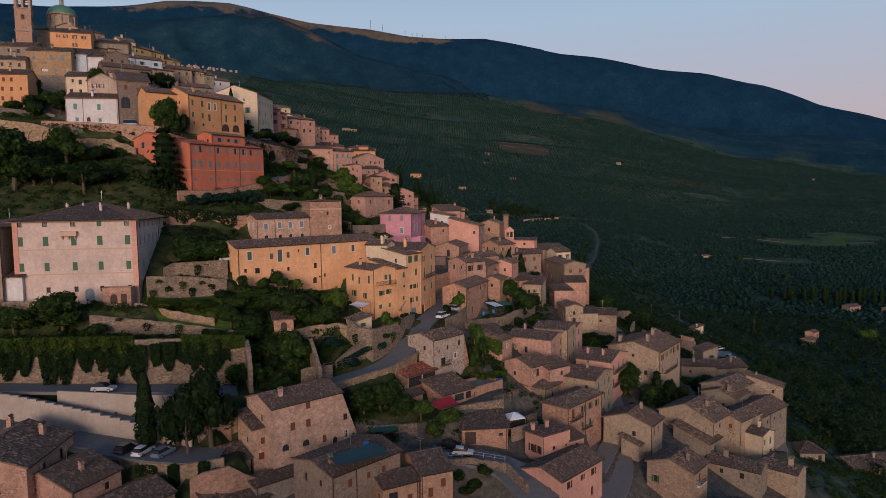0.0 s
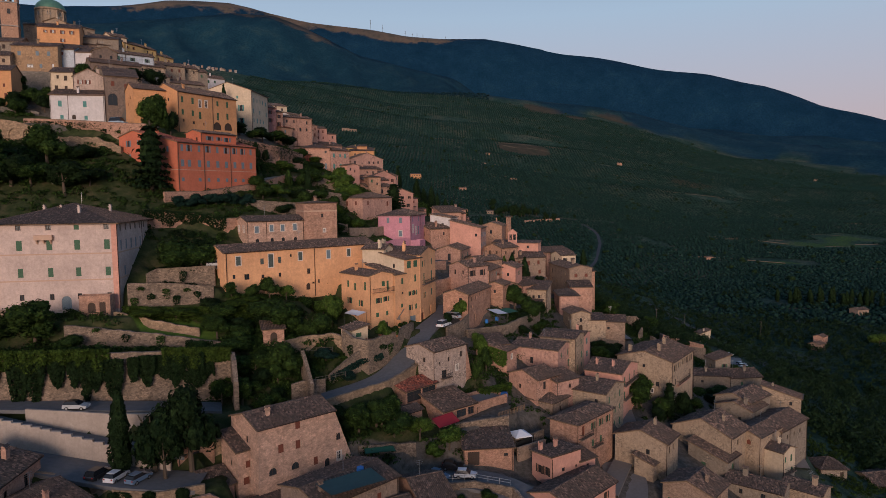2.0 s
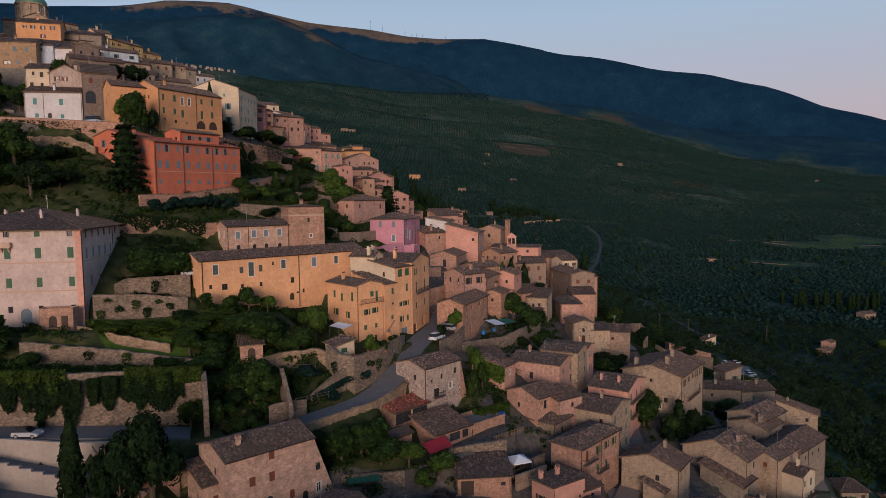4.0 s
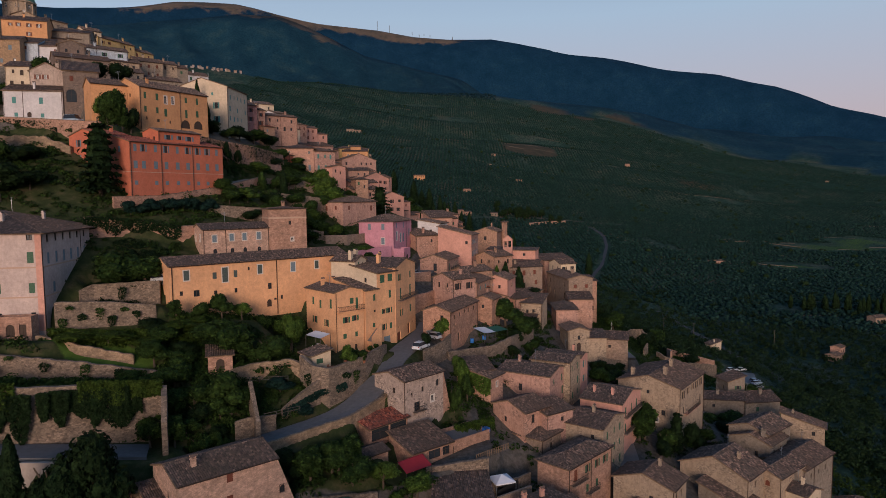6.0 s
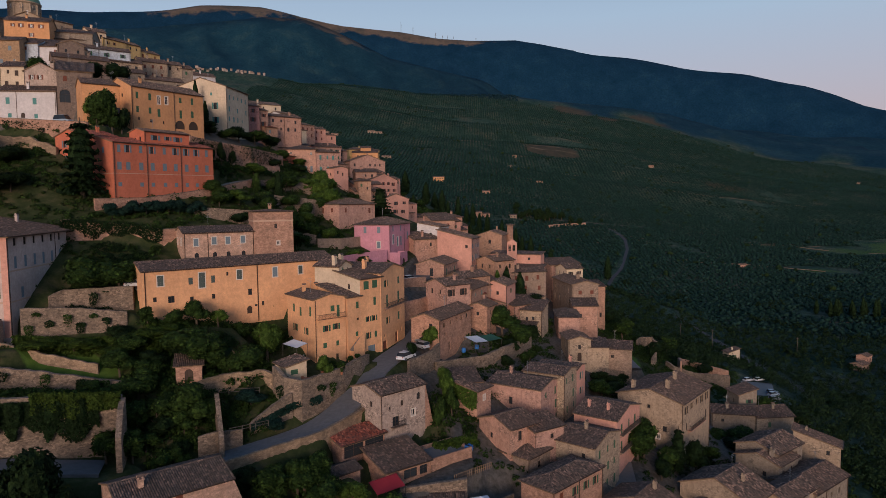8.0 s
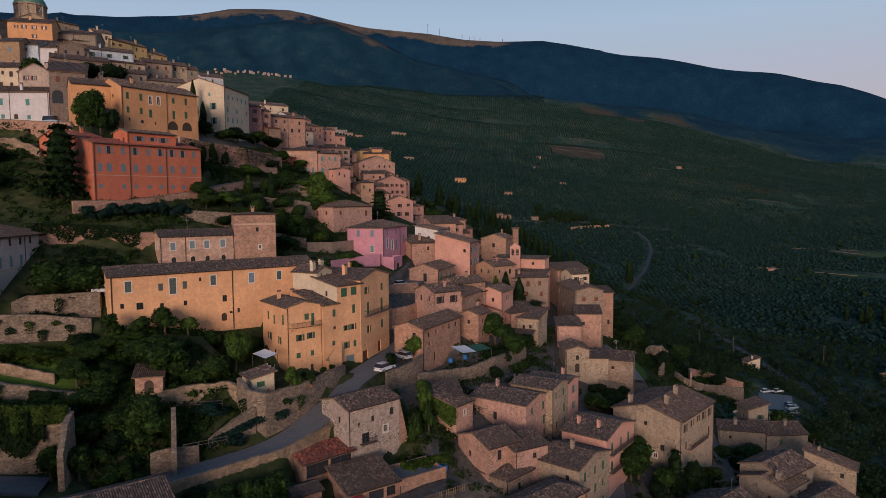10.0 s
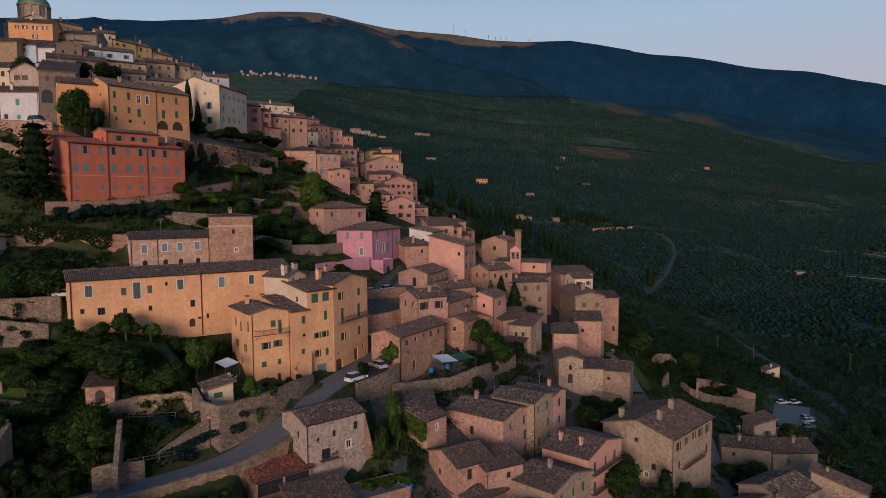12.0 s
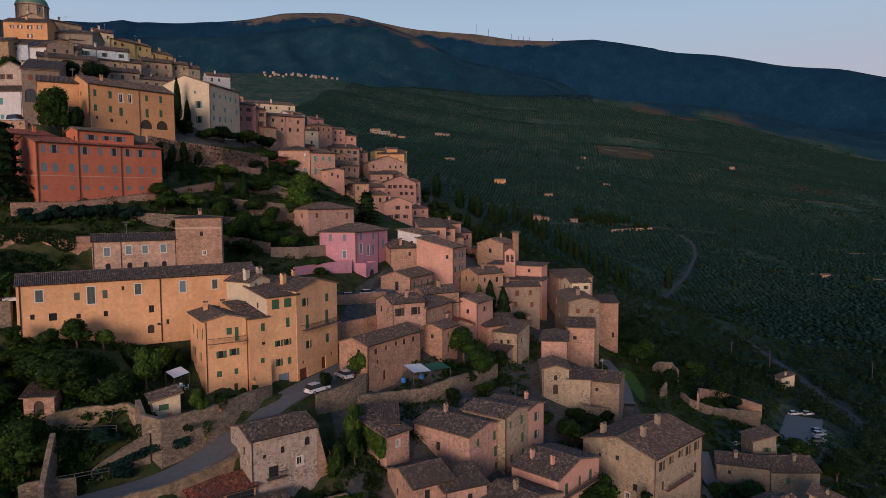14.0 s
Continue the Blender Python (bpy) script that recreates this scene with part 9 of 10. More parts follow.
# undergrowth on the banks between the houses
def undergrowth():
    rr = np.random.RandomState(33)
    spots = []
    areas = ((-112, 122, -36, 146, 260), (-44, 124, -20, 156, 240), (-78, 160, -20, 200, 170), (-125, 150, -70, 200, 260), (-68, 200, -22, 260, 260), (-66, 258, -30, 300, 120), (-22, 118, 4, 132, 60),
             (60, 200, 130, 300, 620), (50, 240, 80, 330, 240), (98, 150, 150, 230, 420), (0, 280, 70, 420, 520), (5, 150, 14, 166, 50), (10, 166, 24, 200, 60), (14, 136, 30, 150, 26), (24, 176, 34, 212, 50), (44, 176, 60, 205, 60), (24, 215, 36, 236, 40), (44, 160, 80, 198, 80), (86, 140, 140, 190, 200), (-140, 150, -110, 215, 120))
    for x0, y0, x1, y1, n in areas:
        for _ in range(int(n * 1.9)):
            spots.append((rr.uniform(x0, x1), rr.uniform(y0, y1)))
    spots = np.array(spots)
    keep = np.ones(len(spots), bool)
    for half, soft, line in ROADS.values():
        keep &= along(line, spots[:, 0], spots[:, 1])[0] > half + 1.6
    for lx, ly, rx, ry in LAWNS:
        keep &= np.hypot((spots[:, 0] - lx) / rx, (spots[:, 1] - ly) / ry) > 1.3
    spots = spots[keep]
    z = ground_z(spots[:, 0], spots[:, 1])
    V = []
    for (x, y), zz in zip(spots, z):
        rad = rr.uniform(0.5, 1.9)
        m = int(24 * rad + 12)
        q = rr.normal(size=(m, 3))
        q /= np.linalg.norm(q, axis=1)[:, None]
        q[:, 2] = np.abs(q[:, 2])
        p = q * rad * (1, 1, 0.75) * rr.uniform(0.6, 1.1, (m, 1)) + (x, y, zz - 0.1)
        nn = q + rr.normal(size=(m, 3)) * 0.4
        nn /= np.linalg.norm(nn, axis=1)[:, None]
        V.append(leaf_faces(p, nn, 0.3, rr))
    V = np.concatenate(V)
    tagged(new("undergrowth", quads_mesh("undergrowth", V, LEAF)), "scrub and weeds covering the banks between the houses", "undergrowth", kind="stuff")


undergrowth()


def cover(label, line, width, clumps, tall, mat, seed, leaf=0.28, each=60):
    """Low planting in uneven clumps over a band of ground along a line (x, y)."""
    rr = np.random.RandomState(seed)
    arr = np.array(line, float)
    seg = np.linalg.norm(np.diff(arr, axis=0), axis=1)
    pos = np.r_[0, np.cumsum(seg)]
    s_ = rr.uniform(0, pos[-1], clumps)
    c = np.stack([np.interp(s_, pos, arr[:, k]) for k in range(2)], 1)
    d = np.stack([np.interp(s_, pos, np.gradient(arr[:, k])) for k in range(2)], 1)
    d /= np.linalg.norm(d, axis=1)[:, None]
    c += np.stack([-d[:, 1], d[:, 0]], 1) * rr.uniform(-0.5, 0.5, (clumps, 1)) * width
    keep = np.ones(clumps, bool)
    for half, soft, way in ROADS.values():
        keep &= along(way, c[:, 0], c[:, 1])[0] > half + 0.8
    c = c[keep]
    z = ground_z(c[:, 0], c[:, 1])
    rad = rr.uniform(0.5, 1.0, len(c)) * tall
    q = rr.normal(size=(len(c), each, 3))
    q /= np.linalg.norm(q, axis=2)[..., None]
    q[..., 2] = np.abs(q[..., 2])
    P = q * (rad[:, None] * rr.uniform(0.65, 1.08, (len(c), each)))[..., None] * (1.25, 1.25, 0.85)
    P = (P + np.stack([c[:, 0], c[:, 1], z - 0.1], 1)[:, None]).reshape(-1, 3)
    nn = q.reshape(-1, 3) + rr.normal(size=(len(P), 3)) * 0.35
    nn /= np.linalg.norm(nn, axis=1)[:, None]
    tagged(new("ground_cover", quads_mesh("ground_cover", leaf_faces(P, nn, leaf, rr), mat)), label, "shrubs", kind="stuff")


cover("green creeper spreading over the lawn bank", ((-66, 142.2), (-57, 144.4), (-49, 147.2), (-42, 150.4)), 5.0, 170, 1.1, LEAF_IVY, 201)
cover("shrubs along the foot of the ochre building", ((-48, 152.2), (-40, 158.6), (-31, 165.6), (-25, 168.5)), 3.4, 60, 1.7, LEAF, 202)
cover("bright creeper on top of the ivy wall", ((-112, 122.3), (-70, 123.0), (-57, 124.8), (-40, 131.6)), 3.2, 260, 0.9, LEAF_IVY, 203)
cover("dark shrubs on the terrace below the long wall", ((-74, 128.6), (-60, 131.4), (-46, 134.8)), 5.0, 130, 1.2, LEAF, 204)
cover("tangled shrubs of the hanging gardens", ((-46, 143.0), (-37, 145.0), (-28, 150.0)), 7.0, 130, 1.5, LEAF, 205)
cover("tangled shrubs of the lower gardens", ((-37, 137), (-31, 136), (-25.5, 139.5)), 6.0, 90, 1.3, LEAF, 206)
cover("low planting in the kitchen garden", ((-34, 129.6), (-28, 130.4), (-23, 134.6)), 4.0, 60, 0.8, LEAF, 207)
cover("shrubs on the slope under the red house", ((-72, 178), (-60, 194), (-52, 214), (-46, 236)), 10.0, 100, 1.3, LEAF, 208, 0.32)
cover("dark garden shrubs above the tower house", ((-60, 184), (-44, 200), (-34, 216), (-28, 232)), 13.0, 120, 1.2, LEAF, 209, 0.32)
cover("scrub on the steep bank below the white house", ((-124, 178), (-104, 184), (-88, 192)), 22.0, 260, 1.6, LEAF, 210, 0.34)
cover("shrubs along the retaining wall of the upper street", ((-66, 218), (-58, 238), (-52, 262), (-50, 284)), 6.0, 110, 1.3, LEAF, 211, 0.32)
cover("trimmed hedge bed under the arcade wall", ((-60.6, 226), (-59.0, 234), (-55.6, 246), (-51.0, 258)), 2.4, 90, 1.0, LEAF, 217, 0.28)
cover("garden shrubs behind the palazzo", ((-62, 152.4), (-57, 162), (-62, 172)), 9.0, 120, 1.4, LEAF_DARK, 212)
cover("scrub on the outer slope", ((64, 300), (70, 276), (84, 262), (98, 244)), 16.0, 240, 1.5, LEAF, 213, 0.36)
cover("weeds between the lower houses", ((48, 186), (56, 196), (66, 200)), 9.0, 90, 1.1, LEAF_DARK, 214)
cover("climbing greenery in the alley garden", ((18, 190), (24, 198), (27, 206)), 8.0, 70, 1.3, LEAF, 215)
cover("shrubs between the houses under the bell tower", ((-150, 226), (-143, 232), (-136, 226)), 8.0, 60, 1.8, LEAF, 216, 0.36)
for x, y, h, r_, v in ((-147.5, 244, 8.5, 4.2, 0), (-142.4, 240, 8.0, 4.0, 1), (-138.6, 244, 6.0, 3.4, 3), (-136.0, 237, 7.0, 3.6, 5), (-132.6, 232.6, 5.6, 3.0, 2), (-151, 240, 6.0, 3.6, 4), (-142, 233, 6.5, 3.8, 2), (-138.5, 226.5, 6.0, 3.6, 4), (-146, 228, 5.0, 3.4, 5)):
    tree("leafy tree between the houses under the bell tower", x, y, h, r_, "broad", LEAF_DARK if v == 2 else LEAF, v)


# olive groves, woods: far too many trees to count
def tri_mesh(name, V, F, mat):
    me = bpy.data.meshes.new(name)
    me.vertices.add(len(V))
    me.vertices.foreach_set("co", np.asarray(V, np.float32).ravel())
    me.loops.add(F.size)
    me.loops.foreach_set("vertex_index", F.astype(np.int32).ravel())
    me.polygons.add(len(F))
    me.polygons.foreach_set("loop_start", np.arange(0, F.size, 3, dtype=np.int32))
    me.materials.append(mat)
    me.update(calc_edges=True)
    return me


def blob(level):
    bm = bmesh.new()
    bmesh.ops.create_icosphere(bm, subdivisions=level, radius=1)
    v = np.array([p.co for p in bm.verts])
    f = np.array([[p.index for p in q.verts] for q in bm.faces])
    bm.free()
    return v, f


def scatter(name, label, mat, d0, d1, step, size, level, clumps, seed, want, tall=0.8, loose=0.3):
    """Crowns on a jittered grid of rows between two distances, where want(x, y, d, az) allows."""
    rr = np.random.RandomState(seed)
    xs = np.arange(-d1, d1, step)
    ys = np.arange(0, d1, step)
    X, Y = np.meshgrid(xs, ys)
    X, Y = X.ravel() + rr.uniform(-loose, loose, X.size) * step, Y.ravel() + rr.uniform(-loose, loose, Y.size) * step
    d, az = np.hypot(X, Y), np.degrees(np.arctan2(X, Y))
    ok = (d > d0) & (d < d1) & (az > -36) & (az < 36.5)
    X, Y, d, az = X[ok], Y[ok], d[ok], az[ok]
    ok = want(X, Y, d, az, rr)
    X, Y = X[ok], Y[ok]
    Z = ground_z(X, Y)
    tv, tf = blob(level)
    nv = len(tv)
    allV, allF = [], []
    for c in range(clumps):
        n = len(X)
        s = size * rr.uniform(0.65, 1.25, n) * (1.0 if clumps == 1 else 0.72)
        off = rr.normal(size=(n, 3)) * (0 if clumps == 1 else 0.42) * size
        a = rr.uniform(0, 6.28, n)
        t = tv[None] * (1 + rr.uniform(-0.28, 0.28, (n, nv, 1)))
        x = t[..., 0] * np.cos(a)[:, None] - t[..., 1] * np.sin(a)[:, None]
        y = t[..., 0] * np.sin(a)[:, None] + t[..., 1] * np.cos(a)[:, None]
        P = np.stack([X[:, None] + off[:, :1] + x * s[:, None], Y[:, None] + off[:, 1:2] + y * s[:, None], Z[:, None] + (s * tall * 1.0 + 0.3)[:, None] + np.abs(off[:, 2:]) * 0.5 + t[..., 2] * (s * tall)[:, None]], -1)
        base = sum(len(q) for q in allV)
        allF.append((tf[None] + (np.arange(n) * nv)[:, None, None] + base).reshape(-1, 3))
        allV.append(P.reshape(-1, 3))
    tagged(new(name, tri_mesh(name, np.concatenate(allV), np.concatenate(allF), mat)), label, "trees", kind="stuff")


FIELDS = ((207, 1690, 66, 48), (365, 2400, 70, 55), (470, 2330, 35, 30), (551, 962, 90, 34), (620, 1010, 60, 26), (280, 560, 14, 20), (300, 1560, 110, 40), (420, 820, 45, 26), (17, 2074, 75, 30), (-95, 2250, 110, 32), (250, 1900, 90, 26), (520, 1290, 50, 14))


def open_field(x, y):
    f = np.zeros(len(x), bool)
    for cx_, cy_, rx, ry in FIELDS:
        f |= ((x - cx_) / rx) ** 2 + ((y - cy_) / ry) ** 2 < 1
    return f


def off_town(x, y):
    """Outside the built-up slope."""
    return (np.hypot(x - 117, (y - 277) * 0.7) > 15) & (x > np.interp(y, (0, 140, 180, 240, 300, 360, 420, 480, 560, 700), (150, 118, 112, 96, 66, 34, 4, -18, -90, -600))) & ~((x < 112) & (y < 262) & (y > 200))


FAR_ROADS = [((148, 300, 20), (155, 335, 16), (158.5, 373, 13), (161.5, 418, 12), (157, 461, 14), (150, 480, 17), (138, 540, 12), (128, 640, 14), (142.7, 671.7, 16), (152.8, 699, 20), (169, 737, 25), (186, 796, 31), (201, 850, 36), (210, 902, 43), (209, 932, 49), (200, 955, 53)), ((20, 900, 72), (120, 960, 62), (260, 1000, 45))]


def near_lane(x, y, w):
    return np.min([along(l_, x, y)[0] for l_ in FAR_ROADS], axis=0) < w


def grove(x, y, d, az, rr):
    gaps = waves(x, y, 120, 41) + rr.uniform(-0.35, 0.35, len(x))
    return off_town(x, y) & ~open_field(x, y) & (gaps < 1.15) & ~near_lane(x, y, 5)


def thicket(x, y, d, az, rr):
    return off_town(x, y) & ~open_field(x, y) & (waves(x, y, 90, 43) > 0.35) & (rr.uniform(0, 1, len(x)) < 0.6) & ~near_lane(x, y, 6)


def leafy_scatter(name, label, mat, d0, d1, step, size, leaves, seed, want, leaf=0.42):
    """Nearer groves: every crown is an uneven heap of leaf sprays."""
    rr = np.random.RandomState(seed)
    xs, ys = np.arange(0, d1, step), np.arange(0, d1, step)
    X, Y = np.meshgrid(xs, ys)
    X, Y = X.ravel() + rr.uniform(-0.35, 0.35, X.size) * step, Y.ravel() + rr.uniform(-0.35, 0.35, Y.size) * step
    d, az = np.hypot(X, Y), np.degrees(np.arctan2(X, Y))
    ok = (d > d0) & (d <= d1) & (az < 38)
    X, Y, d, az = X[ok], Y[ok], d[ok], az[ok]
    ok = want(X, Y, d, az, rr)
    X, Y = X[ok], Y[ok]
    Z = ground_z(X, Y)
    n = len(X)
    s = size * rr.uniform(0.6, 1.3, n)
    c = rr.normal(size=(n, 4, 3)) * (0.5, 0.5, 0.25)
    pick = rr.randint(0, 4, (n, leaves))
    q = rr.normal(size=(n, leaves, 3))
    q /= np.linalg.norm(q, axis=2)[..., None]
    P = np.take_along_axis(c, pick[..., None].repeat(3, 2), 1) + q * rr.uniform(0.5, 0.75, (n, leaves, 1))
    P = P * s[:, None, None] * (1, 1, 0.85) + np.stack([X, Y, Z + s * 0.95 + 0.2], 1)[:, None]
    nn = (q + rr.normal(size=q.shape) * 0.35).reshape(-1, 3)
    nn /= np.linalg.norm(nn, axis=1)[:, None]
    tagged(new(name, quads_mesh(name, leaf_faces(P.reshape(-1, 3), nn, leaf, rr), mat)), label, "trees", kind="stuff")


leafy_scatter("olive_grove", "grey-green olive trees in rows on the near valley slopes", LEAF_GROVE, 120, 360, 5.2, 2.2, 84, 51, grove)
leafy_scatter("olive_grove", "grey-green olive trees in rows above the valley floor", LEAF_GROVE, 360, 540, 5.2, 1.9, 38, 57, grove, 0.6)
leafy_scatter("thicket", "dark scrub and trees on the outer slope", LEAF_GROVE, 120, 330, 7.5, 3.0, 95, 58, lambda x, y, d, az, rr: off_town(x, y) & (waves(x, y, 70, 47) > -0.1), 0.5)
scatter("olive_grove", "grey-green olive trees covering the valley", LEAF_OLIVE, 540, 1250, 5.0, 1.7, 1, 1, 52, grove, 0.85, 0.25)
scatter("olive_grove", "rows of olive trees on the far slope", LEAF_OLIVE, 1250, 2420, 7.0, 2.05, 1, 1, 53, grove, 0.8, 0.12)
leafy_scatter("thicket", "darker trees and hedges between the olive groves", LEAF_DARK, 330, 720, 10.5, 3.2, 50, 54, thicket, 0.85)
scatter("thicket", "darker trees and hedges on the far slope", LEAF_DARK, 700, 2450, 19.0, 3.8, 1, 2, 55, lambda x, y, d, az, rr: thicket(x, y, d, az, rr) & (rr.uniform(0, 1, len(x)) < 0.5), 0.8)
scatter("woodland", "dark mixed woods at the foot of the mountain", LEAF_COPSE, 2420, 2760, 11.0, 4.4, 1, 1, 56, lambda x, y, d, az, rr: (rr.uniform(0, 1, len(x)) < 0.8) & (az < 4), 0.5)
for k, line in enumerate(FAR_ROADS):
    ribbon("road", "narrow grey country road through the olive groves", 1.8, tuple((x, y, gz(x, y) + 0.5) for x, y, _ in line), TARMAC)
TRACKS = (((260, 1330, 0), (348, 1312, 0), (449, 1294, 0), (566, 1320, 0), (660, 1336, 0)), ((300, 1480, 0), (420, 1460, 0), (560, 1490, 0)), ((380, 960, 0), (450, 985, 0), (500, 960, 0)), ((60, 1420, 0), (140, 1400, 0), (230, 1420, 0)), ((240, 800, 0), (330, 830, 0), (420, 815, 0)))
def field_walls(n=120, seed=77):
    """Low dry-stone terrace walls along the contours of the olive slopes."""
    rr = np.random.RandomState(seed)
    b = Build()
    for _ in range(n):
        a0, d0 = rr.uniform(-14, 36), rr.uniform(560, 2200)
        run, k = rr.uniform(25, 110), 6
        bend = rr.uniform(-0.12, 0.12)
        pts = []
        for j in range(k + 1):
            u = (j / k - 0.5) * run
            x, y = d0 * math.sin(radians(a0)) + u, d0 * math.cos(radians(a0)) + u * bend + 3 * math.sin(u * 0.05 + d0)
            pts.append((x, y))
        if not off_town(np.array([pts[0][0]]), np.array([pts[0][1]]))[0]:
            continue
        z = ground_z(np.array([q[0] for q in pts]), np.array([q[1] for q in pts]))
        h = rr.uniform(0.3, 0.9)
        for j in range(k):
            (x0, y0), (x1, y1) = pts[j], pts[j + 1]
            b.face([(x0, y0, z[j] - 1), (x1, y1, z[j + 1] - 1), (x1, y1, z[j + 1] + h), (x0, y0, z[j] + h)])
            b.face([(x0, y0, z[j] + h), (x1, y1, z[j + 1] + h), (x1, y1 + 0.9, z[j + 1] + h), (x0, y0 + 0.9, z[j] + h)])
    tagged(new("field_walls", b.data("field_walls", DRYSTONE)), "low dry-stone terrace walls across the olive slopes", "walls", kind="stuff")


field_walls()
for line in TRACKS:
    ribbon("track", "pale earth track between the olive groves", 1.3, tuple((x, y, gz(x, y) + 0.9) for x, y, _ in line), EARTH, category="track")
for k, (x, y, h) in enumerate(((-7, 885, 30), (4, 874, 24), (12, 865, 30), (20, 842, 24), (29, 813, 28), (45, 781, 27), (51, 765, 22), (58, 744, 26), (64, 733, 21), (72, 718, 25), (80, 702, 22), (89, 688, 23), (98, 675, 22), (105, 670, 20), (145, 688, 24), (-35, 870, 28), (-20, 880, 24), (30, 560, 15), (38, 548, 17), (46, 552, 14), (22, 575, 16),
                               (-18, 470, 15), (-8, 482, 16), (-14, 500, 14), (2, 510, 17), (-30, 455, 15))):
    tree("dark cypress standing in the olive groves", x, y, h, 1.4 + h * 0.085, "cypress", LEAF_DARK, k, group="cypresses of the valley")
rr_ = random.Random(8)
for k in range(26):
    tree("dark cypress in a long row by the villa", 285 + k * 3.6 + rr_.uniform(-1, 1), 560 + k * -1.5 + rr_.uniform(-6, 6), rr_.uniform(11, 17), 1.9, "cypress", LEAF_DARK, k, group="cypress row by the villa")
for k in range(22):
    tree("dark umbrella pine of the valley grove", 70 + rr_.uniform(0, 90), 935 + rr_.uniform(0, 40), rr_.uniform(10, 16), 5.5, "broad", LEAF_DARK, k, group="pine grove")
tree("bright green umbrella pine by the lane", 262, 400, 9.0, 6.5, "broad", LEAF_BRIGHT, 3, group="pine grove")

# farmhouses and villas far off
FARM = ((98, 1478, 12, 9, 6, "buff"), (440, 1665, 14, 10, 14, "buff"), (322, 810, 15, 9, 5, "peach"), (222, 394, 11, 9, 6, "brown"), (229, 402, 10, 8, 10, "peach"), (308, 494, 15, 11, 9, "tan"), (336, 492, 10, 8, 7, "tan"), (1076, 1918, 14, 9, 8, "buff"),
        (-158, 1284, 26, 9, 9, "tan"), (-52, 1108, 26, 12, 11, "orange"), (28, 1070, 17, 9, 7, "buff"), (12, 906, 20, 10, 12, "buff"), (26, 915, 16, 9, 8, "buff"), (62, 934, 14, 9, 6, "tan"), (-386, 1576, 36, 14, 16, "tan"), (-366, 1580, 40, 12, 14, "grey"), (-340, 1586, 22, 10, 12, "tan"),
        (-320, 1592, 24, 9, 9, "buff"), (-247, 1665, 26, 10, 10, "tan"), (-232, 1672, 30, 10, 8, "tan"), (124, 1185, 14, 8, 5, "buff"), (900, 1700, 14, 9, 7, "buff"), (700, 1420, 12, 9, 7, "peach"), (80, 1320, 12, 8, 5, "tan"))
for k, (x, y, w, d_, h, m) in enumerate(FARM):
    house("distant farmhouse with pale walls and a tiled roof", (x, y), 10 + (k * 37) % 30, w * 0.68, d_ * 0.68, gz(x, y) + h * 0.62, m, "gx", right=rows(max(2, w // 5), [1.5] if h < 9 else [1.5, 5.5], 1.2, 1.8, "nk", 0.08), group="farmhouses of the valley")
for k in range(26):
    f = k / 25
    x, y = -868 + 210 * f + rr_.uniform(-12, 12), 2050 + 55 * f + rr_.uniform(-25, 30)
    house("pale house of the distant hill village", (x, y), rr_.uniform(-20, 40), rr_.uniform(5, 9), 6, gz(x, y) + rr_.uniform(3.5, 6), rr_.choice(["grey", "dove", "tan", "ashen", "grey"]), "gx", group="distant hill village")
for az_, h in ((-5.9, 62), (-4.9, 46), (-3.0, 36), (-2.4, 24), (-2.0, 26), (-1.5, 22), (0.4, 20)):
    d_ = 4230
    x, y = d_ * math.sin(radians(az_)), d_ * math.cos(radians(az_))
    ob = thing("antenna_mast", "slender steel transmitter mast on the mountain ridge", "mast", pose(x, y, gz(x, y) - 2), "masts on the ridge")
    b = Build()
    b.beam((0, 0, 0), (0, 0, h), 1.5)
    part("pole", b.data("pole", IRON), ob)
    b = Build()
    for q in range(3):
        b.beam((-2.4, 0, h * (0.5 + 0.17 * q)), (2.4, 0, h * (0.5 + 0.17 * q)), 1.2)
    part("antenna", b.data("antenna", IRON), ob)


# ---- vehicles ----
CAR_PAINT = dict(white=paint("white_car_paint", (0.62, 0.63, 0.65)), black=paint("black_car_paint", (0.015, 0.015, 0.018)), grey=paint("grey_car_paint", (0.16, 0.17, 0.18)), blue=paint("blue_grey_car_paint", (0.12, 0.18, 0.26)), silver=paint("silver_car_paint", (0.38, 0.39, 0.40)), sky=paint("pale_blue_van_paint", (0.28, 0.36, 0.44)))
CAR_GLASS = glass("car_glass", (0.012, 0.014, 0.018))


